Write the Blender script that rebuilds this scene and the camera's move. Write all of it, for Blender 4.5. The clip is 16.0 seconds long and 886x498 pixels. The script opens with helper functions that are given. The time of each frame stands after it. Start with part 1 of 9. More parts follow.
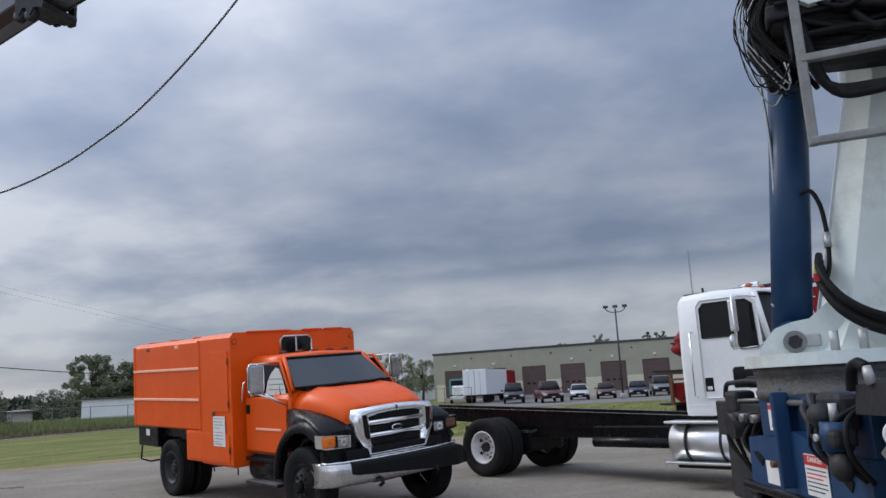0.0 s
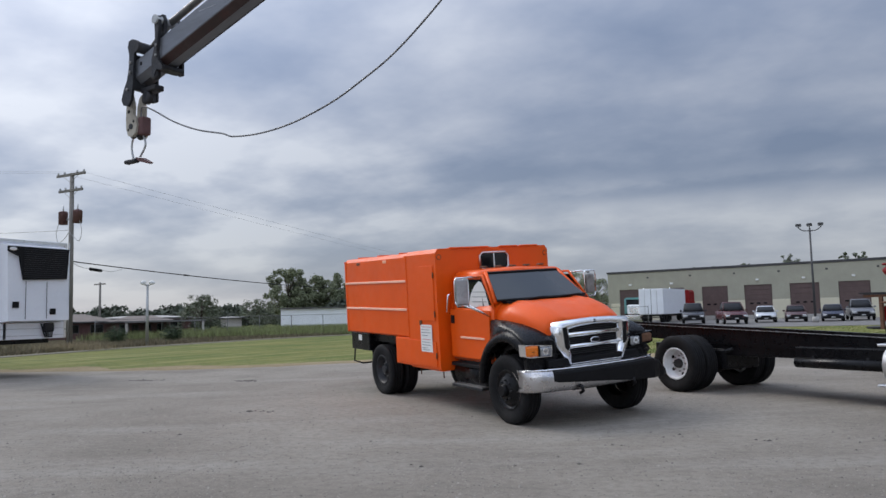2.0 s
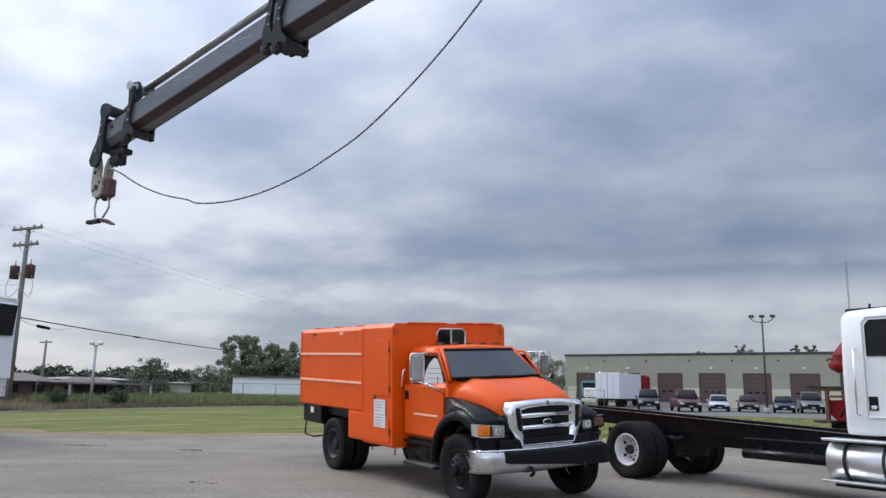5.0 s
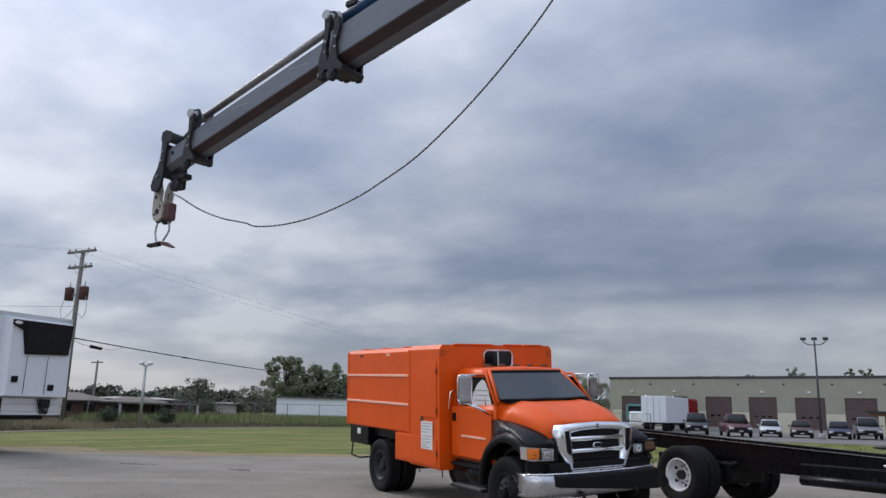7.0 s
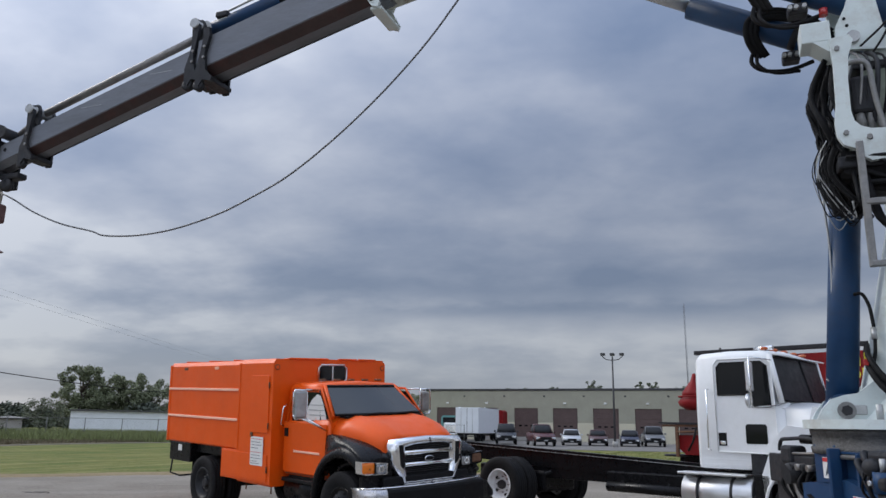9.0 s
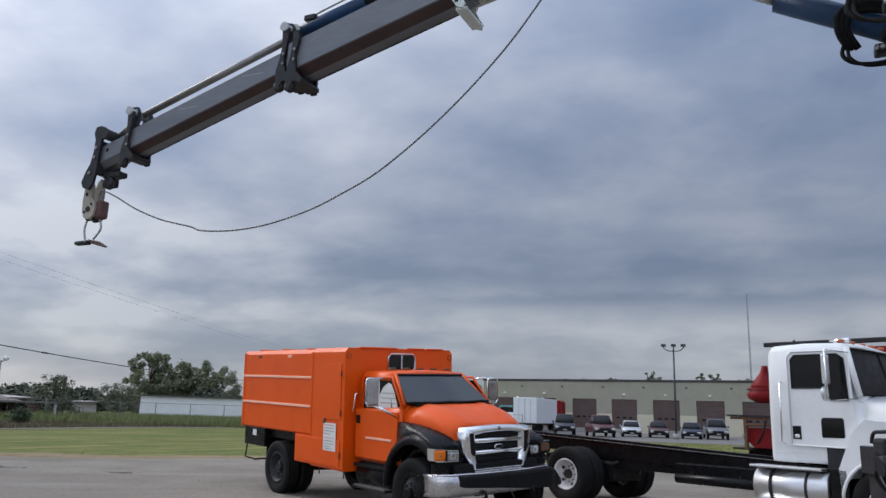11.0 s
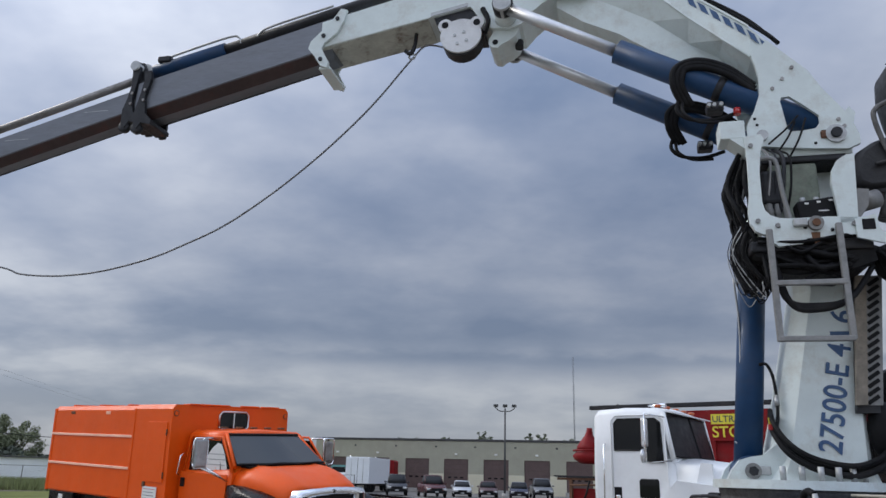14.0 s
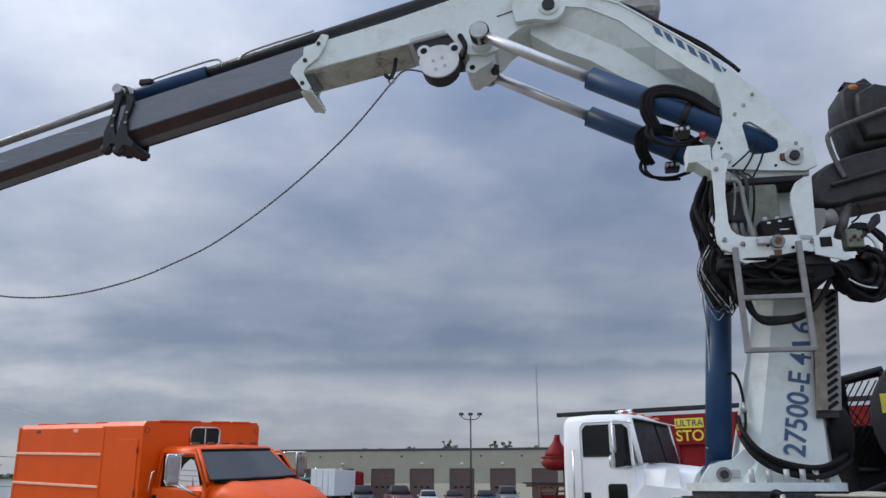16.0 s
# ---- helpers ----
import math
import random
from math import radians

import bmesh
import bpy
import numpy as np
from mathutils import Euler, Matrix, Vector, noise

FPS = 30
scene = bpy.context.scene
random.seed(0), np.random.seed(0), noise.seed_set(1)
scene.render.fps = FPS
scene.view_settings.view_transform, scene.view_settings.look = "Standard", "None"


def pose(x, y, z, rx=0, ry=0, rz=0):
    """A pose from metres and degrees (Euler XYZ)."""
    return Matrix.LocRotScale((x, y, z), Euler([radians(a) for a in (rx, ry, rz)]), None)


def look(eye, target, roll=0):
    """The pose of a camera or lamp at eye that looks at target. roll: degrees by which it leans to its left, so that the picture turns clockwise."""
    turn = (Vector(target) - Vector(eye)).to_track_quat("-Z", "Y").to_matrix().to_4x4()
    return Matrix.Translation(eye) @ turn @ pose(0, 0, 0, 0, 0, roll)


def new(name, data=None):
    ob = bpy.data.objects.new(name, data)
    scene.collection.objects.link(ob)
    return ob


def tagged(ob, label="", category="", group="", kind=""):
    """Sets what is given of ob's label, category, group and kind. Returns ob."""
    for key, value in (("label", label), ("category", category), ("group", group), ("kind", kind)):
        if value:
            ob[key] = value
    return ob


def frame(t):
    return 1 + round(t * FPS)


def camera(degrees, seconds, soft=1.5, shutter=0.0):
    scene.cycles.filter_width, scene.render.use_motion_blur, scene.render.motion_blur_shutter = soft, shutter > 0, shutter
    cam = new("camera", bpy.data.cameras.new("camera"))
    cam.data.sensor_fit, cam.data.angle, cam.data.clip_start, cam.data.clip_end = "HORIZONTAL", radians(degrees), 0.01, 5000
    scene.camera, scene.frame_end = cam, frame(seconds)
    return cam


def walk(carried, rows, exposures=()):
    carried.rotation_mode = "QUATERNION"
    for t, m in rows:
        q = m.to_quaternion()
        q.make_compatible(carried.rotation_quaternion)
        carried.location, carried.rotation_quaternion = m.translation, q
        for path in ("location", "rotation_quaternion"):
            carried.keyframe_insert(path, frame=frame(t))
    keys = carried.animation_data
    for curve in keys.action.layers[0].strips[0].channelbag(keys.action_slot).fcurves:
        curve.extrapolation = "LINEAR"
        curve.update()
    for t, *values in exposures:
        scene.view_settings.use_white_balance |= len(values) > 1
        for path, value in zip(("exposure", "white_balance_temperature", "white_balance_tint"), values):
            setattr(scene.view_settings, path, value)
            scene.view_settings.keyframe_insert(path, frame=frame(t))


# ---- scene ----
cam = camera(61.5, 16.0, soft=1.5)
PATH = [
    (0, (0.000, 0.000, 1.632), (0.0002, 1.9657, 2.0021), -2.98),
    (0.5, (-0.027, -0.137, 1.593), (-0.0131, 1.8452, 1.8621), -1.28),
    (1, (-0.101, -0.324, 1.581), (-0.4474, 1.6425, 1.7043), -3.75),
    (1.5, (-0.233, -0.407, 1.590), (-0.7736, 1.5146, 1.7155), -2.65),
    (2, (-0.385, -0.486, 1.596), (-0.8452, 1.4531, 1.7663), -1.43),
    (2.5, (-0.432, -0.488, 1.583), (-0.7067, 1.4883, 1.7149), -0.94),
    (3, (-0.374, -0.472, 1.563), (-0.5774, 1.5162, 1.6308), -2.31),
    (3.5, (-0.345, -0.498, 1.555), (-0.5571, 1.4886, 1.6371), -0.84),
    (4, (-0.312, -0.500, 1.555), (-0.5028, 1.4893, 1.6325), -2.00),
    (4.5, (-0.313, -0.565, 1.602), (-0.5986, 1.3859, 1.9366), 0.05),
    (7, (-0.410, -0.654, 1.594), (-0.8712, 1.2462, 2.0156), 1.54),
    (7.5, (-0.410, -0.715, 1.628), (-0.8941, 1.1363, 2.2104), 2.30),
    (8, (-0.491, -0.709, 1.640), (-0.8360, 1.1795, 2.2011), 3.16),
    (8.5, (-0.619, -0.785, 1.626), (-0.6554, 1.1659, 2.0640), -0.24),
    (9, (-0.708, -0.883, 1.634), (-0.6977, 1.0634, 2.0950), 1.03),
    (9.5, (-0.794, -1.003, 1.606), (-0.9723, 0.9531, 1.9819), -0.84),
    (10, (-0.889, -1.055, 1.618), (-1.0688, 0.8926, 2.0337), 0.84),
    (12.5, (-0.927, -1.046, 1.624), (-1.0458, 0.9001, 2.0706), 1.89),
    (13, (-0.928, -1.105, 1.642), (-1.0657, 0.8104, 2.2006), 1.80),
    (13.5, (-0.940, -1.068, 1.649), (-0.8849, 0.8408, 2.2434), 2.11),
    (14, (-0.994, -1.056, 1.656), (-0.7166, 0.8358, 2.2442), 1.68),
    (14.5, (-0.997, -1.122, 1.648), (-0.6578, 0.7640, 2.2206), 0.70),
    (15, (-0.988, -1.197, 1.642), (-0.6415, 0.7114, 2.1291), -1.31),
    (15.5, (-1.084, -1.216, 1.675), (-0.7022, 0.6550, 2.2696), -0.26),
    (16, (-1.161, -1.228, 1.662), (-0.7857, 0.6385, 2.2734), 0.14),
]
walk(cam, [(t, look(eye, target, roll)) for t, eye, target, roll in PATH],
     exposures=[(0.0, -0.15), (1.5, 0.0), (2.5, -0.09), (3.5, 0.12), (4.5, 0.17), (7.0, -0.16), (14.0, -0.16), (16.0, -0.10)])

# ---- sky and sun ----
SUN_AZ, SUN_EL = radians(-62), radians(42)      # azimuth clockwise from +y
world = bpy.data.worlds.new("overcast")
scene.world = world
world.use_nodes = True
wt = world.node_tree
wt.nodes.clear()


def wn(kind, **kw):
    n = wt.nodes.new(kind)
    for k, v in kw.items():
        if k == "op":
            n.operation = v
        elif k == "noise_dimensions":
            n.noise_dimensions = v
    return n


def wmath(op, a, b=None, clamp=False):
    n = wn("ShaderNodeMath", op=op)
    n.use_clamp = clamp
    for i, v in enumerate((a, b)):
        if v is None:
            continue
        if isinstance(v, (int, float)):
            n.inputs[i].default_value = v
        else:
            wt.links.new(v, n.inputs[i])
    return n.outputs[0]


def wmix(fac, a, b):
    n = wt.nodes.new("ShaderNodeMix")
    n.data_type = "RGBA"
    for i, v in ((0, fac), (6, a), (7, b)):
        if isinstance(v, (int, float)):
            n.inputs[i].default_value = v
        elif isinstance(v, tuple):
            n.inputs[i].default_value = (*v, 1)
        else:
            wt.links.new(v, n.inputs[i])
    return n.outputs[2]


coord = wn("ShaderNodeTexCoord")
sep = wn("ShaderNodeSeparateXYZ")
wt.links.new(coord.outputs["Generated"], sep.inputs[0])
up = wmath("MAXIMUM", sep.outputs[2], 0.0)
den = wmath("ADD", up, 0.24)
cx, cy = wmath("DIVIDE", sep.outputs[0], den), wmath("DIVIDE", sep.outputs[1], den)


def cloud(scale, ax, ay, ox, oy, detail, rough, distort, along=0.5):
    """A layer of cloud noise on the flat cloud base overhead."""
    comb = wn("ShaderNodeCombineXYZ")
    a = wmath("ADD", wmath("MULTIPLY", cx, ax), wmath("MULTIPLY", cy, ay))
    b = wmath("SUBTRACT", wmath("MULTIPLY", cy, ax), wmath("MULTIPLY", cx, ay))
    wt.links.new(wmath("ADD", wmath("MULTIPLY", a, along), ox), comb.inputs[0])
    wt.links.new(wmath("ADD", b, oy), comb.inputs[1])
    n = wn("ShaderNodeTexNoise", noise_dimensions="3D")
    n.inputs["Scale"].default_value = scale
    n.inputs["Detail"].default_value = detail
    n.inputs["Roughness"].default_value = rough
    n.inputs["Distortion"].default_value = distort
    wt.links.new(comb.outputs[0], n.inputs["Vector"])
    return n.outputs["Fac"]


def ramp(fac, stops):
    n = wn("ShaderNodeValToRGB")
    while len(n.color_ramp.elements) < len(stops):
        n.color_ramp.elements.new(0.5)
    for e, (p, c) in zip(n.color_ramp.elements, stops):
        e.position, e.color = p, (*c, 1)
    wt.links.new(fac, n.inputs[0])
    return n.outputs[0]


big = cloud(0.45, 0.95, -0.30, 3.1, 1.7, 3, 0.5, 0.0, 1.0)
mid = cloud(1.7, 0.99, -0.14, 8.0, 4.4, 5, 0.52, 0.0, 0.9)
lit = cloud(1.7, 0.99, -0.14, 8.0 - 0.07, 4.4 + 0.09, 4, 0.5, 0.0, 0.9)      # the same lumps, a step towards the sun
fine = cloud(5.5, 0.97, -0.22, 1.0, 2.0, 6, 0.62, 0.0, 0.9)
mixed = wmath("ADD", wmath("MULTIPLY", big, 0.62), wmath("ADD", wmath("MULTIPLY", mid, 0.33), wmath("MULTIPLY", fine, 0.07)))
mixed = wmath("ADD", mixed, wmath("MULTIPLY", wmath("SUBTRACT", mid, lit), 0.12))


def lobe(az, el, power):
    """How near the sky's direction lies to one point of it."""
    n = wn("ShaderNodeVectorMath")
    n.operation = "DOT_PRODUCT"
    wt.links.new(coord.outputs["Generated"], n.inputs[0])
    az, el = radians(az), radians(el)
    n.inputs[1].default_value = (math.sin(az) * math.cos(el), math.cos(az) * math.cos(el), math.sin(el))
    return wmath("POWER", wmath("MAXIMUM", n.outputs["Value"], 0.0), power)


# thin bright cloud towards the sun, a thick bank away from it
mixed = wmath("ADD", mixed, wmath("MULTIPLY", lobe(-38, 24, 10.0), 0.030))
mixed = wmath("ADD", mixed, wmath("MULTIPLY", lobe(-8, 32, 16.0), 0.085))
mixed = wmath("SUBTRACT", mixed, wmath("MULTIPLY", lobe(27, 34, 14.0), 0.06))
# over the warehouse: a blue-grey bank on the horizon, a pale break above it and streaks over that
east = wn("ShaderNodeMapRange")
east.interpolation_type = "SMOOTHSTEP"
wt.links.new(sep.outputs[0], east.inputs[0])
east.inputs[1].default_value, east.inputs[2].default_value = -0.30, 0.05
wavy_el = wmath("ADD", up, wmath("MULTIPLY", wmath("SUBTRACT", mid, 0.5), 0.07))


def streak(at, width, amount):
    """A cloud streak at one height of the sky, away from the sun."""
    d = wmath("DIVIDE", wmath("SUBTRACT", wavy_el, at), width)
    return wmath("MULTIPLY", wmath("MULTIPLY", wmath("EXPONENT", wmath("MULTIPLY", wmath("MULTIPLY", d, d), -1.0)), east.outputs[0]), amount)


for at_, width_, amount_ in ((0.050, 0.032, -0.030), (0.120, 0.022, 0.075), (0.148, 0.008, -0.05), (0.185, 0.022, -0.035), (0.162, 0.010, 0.03)):
    mixed = wmath("ADD", mixed, streak(at_, width_, amount_))
# broken pale cloud low towards the sun
d_ = wmath("DIVIDE", wmath("SUBTRACT", up, 0.13), 0.10)
broken = wmath("MULTIPLY", wmath("EXPONENT", wmath("MULTIPLY", wmath("MULTIPLY", d_, d_), -1.0)), wmath("SUBTRACT", 1.0, east.outputs[0]))
mixed = wmath("ADD", mixed, wmath("MULTIPLY", broken, wmath("SUBTRACT", wmath("MULTIPLY", mid, 0.65), 0.31)))
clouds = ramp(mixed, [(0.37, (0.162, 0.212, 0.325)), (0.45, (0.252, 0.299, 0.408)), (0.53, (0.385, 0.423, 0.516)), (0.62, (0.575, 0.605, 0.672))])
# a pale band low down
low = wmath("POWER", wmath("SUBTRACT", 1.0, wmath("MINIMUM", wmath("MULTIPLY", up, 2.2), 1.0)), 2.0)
# brighter round the veiled sun, and towards the zenith as in any overcast sky
dotn = wn("ShaderNodeVectorMath")
dotn.operation = "DOT_PRODUCT"
wt.links.new(coord.outputs["Generated"], dotn.inputs[0])
dotn.inputs[1].default_value = (math.sin(SUN_AZ) * math.cos(SUN_EL), math.cos(SUN_AZ) * math.cos(SUN_EL), math.sin(SUN_EL))
glow = wmath("POWER", wmath("MAXIMUM", dotn.outputs["Value"], 0.0), 5.0)
zen = wmath("POWER", up, 2.0)
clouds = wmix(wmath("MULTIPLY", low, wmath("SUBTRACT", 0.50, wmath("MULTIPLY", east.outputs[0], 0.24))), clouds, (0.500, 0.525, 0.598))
behind = wmath("MAXIMUM", wmath("MULTIPLY", sep.outputs[1], -1.0), 0.0)      # unseen sky behind the view, brightened to light surfaces that face it
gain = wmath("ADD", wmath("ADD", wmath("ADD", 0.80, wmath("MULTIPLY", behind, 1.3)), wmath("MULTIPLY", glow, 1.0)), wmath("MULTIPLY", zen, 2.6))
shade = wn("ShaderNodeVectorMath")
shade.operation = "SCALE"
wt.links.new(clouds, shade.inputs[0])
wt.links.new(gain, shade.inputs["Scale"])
sky = wn("ShaderNodeTexSky")
sky.sky_type, sky.sun_disc = "NISHITA", False
sky.sun_elevation, sky.sun_rotation = SUN_EL, SUN_AZ
skybg, cloudbg, addsh = wn("ShaderNodeBackground"), wn("ShaderNodeBackground"), wn("ShaderNodeAddShader")
skybg.inputs[1].default_value, cloudbg.inputs[1].default_value = 0.015, 0.92
wt.links.new(sky.outputs[0], skybg.inputs[0])
wt.links.new(shade.outputs[0], cloudbg.inputs[0])
wt.links.new(skybg.outputs[0], addsh.inputs[0])
wt.links.new(cloudbg.outputs[0], addsh.inputs[1])
wout = wn("ShaderNodeOutputWorld")
wt.links.new(addsh.outputs[0], wout.inputs[0])

sun = new("sun", bpy.data.lights.new("sun", "SUN"))
sun.data.energy, sun.data.angle, sun.data.color = 1.5, radians(24), (1.0, 0.97, 0.92)
sun.matrix_world = look((0, 0, 0), (-math.sin(SUN_AZ) * math.cos(SUN_EL), -math.cos(SUN_AZ) * math.cos(SUN_EL), -math.sin(SUN_EL))) @ Matrix.Identity(4)
sun.location = (-20, 10, 30)

# ---- materials ----


def mat(name, color, rough=0.5, metal=0.0, vary=0.12, scale=6.0, bump=0.0, bscale=60.0, coat=0.0, dirt=0.0, dirt_color=(0.16, 0.14, 0.12), dscale=2.0, rvary=0.12, per=0.0, spec=0.5, stretch=(1, 1, 1)):
    m = bpy.data.materials.new(name)
    m.use_nodes = True
    t = m.node_tree
    p = t.nodes["Principled BSDF"]
    p.inputs["Metallic"].default_value = metal
    p.inputs["Coat Weight"].default_value = coat
    p.inputs["Coat Roughness"].default_value = 0.08
    p.inputs["Specular IOR Level"].default_value = spec
    tc = t.nodes.new("ShaderNodeTexCoord")
    mp = t.nodes.new("ShaderNodeMapping")
    mp.inputs["Scale"].default_value = stretch
    t.links.new(tc.outputs["Object"], mp.inputs[0])

    def noise_tex(sc, detail=4.0, ro=0.6):
        n = t.nodes.new("ShaderNodeTexNoise")
        n.inputs["Scale"].default_value = sc
        n.inputs["Detail"].default_value = detail
        n.inputs["Roughness"].default_value = ro
        t.links.new(mp.outputs[0], n.inputs["Vector"])
        return n.outputs["Fac"]

    def mrange(src, a, b, c, d):
        n = t.nodes.new("ShaderNodeMapRange")
        t.links.new(src, n.inputs[0])
        for i, v in enumerate((a, b, c, d)):
            n.inputs[i + 1].default_value = v
        return n.outputs[0]

    def mix(fac, a, b, blend="MIX"):
        n = t.nodes.new("ShaderNodeMix")
        n.data_type, n.blend_type = "RGBA", blend
        for i, v in ((0, fac), (6, a), (7, b)):
            if isinstance(v, (int, float)):
                n.inputs[i].default_value = v
            elif isinstance(v, tuple):
                n.inputs[i].default_value = (*v, 1)
            else:
                t.links.new(v, n.inputs[i])
        return n.outputs[2]

    lo = tuple(c * (1 - vary) for c in color)
    hi = tuple(min(1.0, c * (1 + vary)) for c in color)
    col = mix(mrange(noise_tex(scale), 0.3, 0.7, 0, 1), lo, hi)
    col = mix(mrange(noise_tex(scale * 9, 3), 0.35, 0.75, 0, vary * 1.5), col, tuple(c * 0.6 for c in color))
    if per:
        oi = t.nodes.new("ShaderNodeObjectInfo")
        col = mix(mrange(oi.outputs["Random"], 0, 1, 0, per), col, tuple(c * 0.45 for c in color))
    if dirt:
        col = mix(mrange(noise_tex(dscale, 6, 0.7), 0.5, 0.72, 0, dirt), col, dirt_color)
    t.links.new(col, p.inputs["Base Color"])
    t.links.new(mrange(noise_tex(scale * 3), 0.3, 0.7, max(0.02, rough - rvary * rough), min(1.0, rough + rvary)), p.inputs["Roughness"])
    if bump:
        b = t.nodes.new("ShaderNodeBump")
        b.inputs["Strength"].default_value = bump
        b.inputs["Distance"].default_value = 0.02
        t.links.new(noise_tex(bscale, 5), b.inputs["Height"])
        t.links.new(b.outputs[0], p.inputs["Normal"])
    return m


def glass(name, color=(0.03, 0.035, 0.04), rough=0.05, alpha=1.0, spec=0.35):
    m = bpy.data.materials.new(name)
    m.use_nodes = True
    p = m.node_tree.nodes["Principled BSDF"]
    p.inputs["Base Color"].default_value = (*color, 1)
    p.inputs["Roughness"].default_value = rough
    p.inputs["Transmission Weight"].default_value = 1 - alpha
    p.inputs["IOR"].default_value = 1.45
    p.inputs["Specular IOR Level"].default_value = spec
    return m


M = {}
M["orange"] = mat("orange paint", (0.7912, 0.0966, 0.0037), 0.36, vary=0.06, scale=1.5, coat=0.05, spec=0.27, dirt=0.12, dirt_color=(0.35, 0.12, 0.05), dscale=3)
M["orange_edge"] = mat("orange paint pale edge", (0.98, 0.52, 0.36), 0.4, vary=0.08, scale=3)
M["black_plastic"] = mat("black plastic", (0.009, 0.009, 0.010), 0.45, spec=0.15, vary=0.2, scale=4, bump=0.05, bscale=120)
M["black_paint"] = mat("black chassis paint", (0.006, 0.006, 0.007), 0.25, spec=0.22, vary=0.2, scale=3, dirt=0.04, dirt_color=(0.02, 0.02, 0.02), bump=0.03, bscale=30)
M["fender"] = mat("black satin plastic", (0.007, 0.007, 0.008), 0.22, spec=0.16, vary=0.2, scale=4, dirt=0.08, dirt_color=(0.05, 0.045, 0.04), bump=0.03, bscale=90)
M["rubber"] = mat("tyre rubber", (0.011, 0.011, 0.012), 0.8, spec=0.2, vary=0.25, scale=5, dirt=0.25, dirt_color=(0.05, 0.046, 0.04), bump=0.2, bscale=80)
M["chrome"] = mat("chrome", (0.90, 0.91, 0.92), 0.13, 1.0, vary=0.05, scale=3, dirt=0.1, dirt_color=(0.4, 0.38, 0.36))
M["tank_alu"] = mat("satin aluminium tank", (0.74, 0.75, 0.76), 0.36, 1.0, vary=0.06, scale=3, bump=0.03, bscale=150, dirt=0.12, dirt_color=(0.45, 0.44, 0.43))
M["rod"] = mat("satin chromed rod", (0.66, 0.67, 0.69), 0.36, 0.9, vary=0.1, scale=6, dirt=0.2, dirt_color=(0.30, 0.27, 0.24), dscale=12)
M["rusty_paint"] = mat("pale crane paint with heavy rust", (0.50, 0.52, 0.46), 0.6, vary=0.2, scale=5, dirt=1.0, dirt_color=(0.11, 0.055, 0.032), dscale=7, bump=0.1, bscale=40)
M["bumper_steel"] = mat("dull bumper chrome", (0.62, 0.61, 0.62), 0.24, 1.0, vary=0.1, scale=3, dirt=0.3, dirt_color=(0.32, 0.30, 0.28))
M["alu"] = mat("brushed aluminium", (0.72, 0.73, 0.74), 0.28, 1.0, vary=0.08, scale=3, bump=0.04, bscale=200, stretch=(1, 8, 1))
M["galv"] = mat("galvanised steel", (0.46, 0.47, 0.47), 0.5, 0.75, vary=0.22, scale=14, dirt=0.25, dscale=7)
M["steel"] = mat("worn steel", (0.30, 0.29, 0.28), 0.5, 0.8, vary=0.25, scale=8, dirt=0.5, dirt_color=(0.14, 0.09, 0.06), dscale=5, bump=0.1, bscale=50)
M["white"] = mat("white paint", (0.80, 0.82, 0.83), 0.45, vary=0.04, scale=1.5, coat=0.06, dirt=0.10, dirt_color=(0.45, 0.42, 0.38), dscale=4)
M["white_rim"] = mat("white rim paint", (0.72, 0.73, 0.74), 0.45, vary=0.1, scale=5, dirt=0.35, dirt_color=(0.25, 0.2, 0.17), dscale=8)
M["crane_white"] = mat("pale crane paint", (0.69, 0.76, 0.745), 0.42, vary=0.08, scale=2.5, dirt=0.50, dirt_color=(0.36, 0.32, 0.26), dscale=5, bump=0.05, bscale=40)
M["crane_blue"] = mat("crane blue paint", (0.014, 0.052, 0.130), 0.42, spec=0.28, vary=0.15, scale=3, dirt=0.35, dirt_color=(0.04, 0.045, 0.055), dscale=5, coat=0.05)
M["boom_grey"] = mat("greasy grey boom steel", (0.185, 0.195, 0.215), 0.40, 0.5, vary=0.2, scale=3, dirt=0.5, dirt_color=(0.085, 0.085, 0.09), dscale=3, stretch=(0.4, 2, 2))
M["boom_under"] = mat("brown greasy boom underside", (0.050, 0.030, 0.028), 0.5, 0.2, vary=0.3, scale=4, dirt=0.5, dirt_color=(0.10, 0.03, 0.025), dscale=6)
M["dark_iron"] = mat("dark cast iron", (0.026, 0.027, 0.031), 0.52, 0.2, spec=0.35, vary=0.3, scale=9, dirt=0.4, dirt_color=(0.08, 0.065, 0.05), bump=0.15, bscale=50)
M["hose"] = mat("black rubber hose", (0.007, 0.007, 0.008), 0.6, spec=0.2, vary=0.3, scale=20, dirt=0.3, dirt_color=(0.06, 0.055, 0.05))
M["seat"] = mat("black worn vinyl", (0.013, 0.013, 0.015), 0.6, vary=0.3, scale=8, bump=0.2, bscale=30, dirt=0.3, dirt_color=(0.06, 0.055, 0.05))
M["olive_steel"] = mat("grimy olive grey steel", (0.20, 0.23, 0.18), 0.6, 0.2, vary=0.3, scale=14, dirt=0.5, dscale=20)
M["tan_plate"] = mat("dirty tan strip", (0.27, 0.235, 0.19), 0.75, vary=0.3, scale=18, dirt=0.5, dscale=12)
M["amber_dark"] = mat("amber red lamp lens", (0.42, 0.09, 0.02), 0.25, vary=0.1, scale=8, coat=0.3)
M["car_glass"] = mat("dusty car glass", (0.012, 0.013, 0.015), 0.4, spec=0.25, vary=0.2, scale=3)
M["foam"] = mat("torn yellow foam", (0.45, 0.18, 0.05), 0.9, vary=0.4, scale=40)
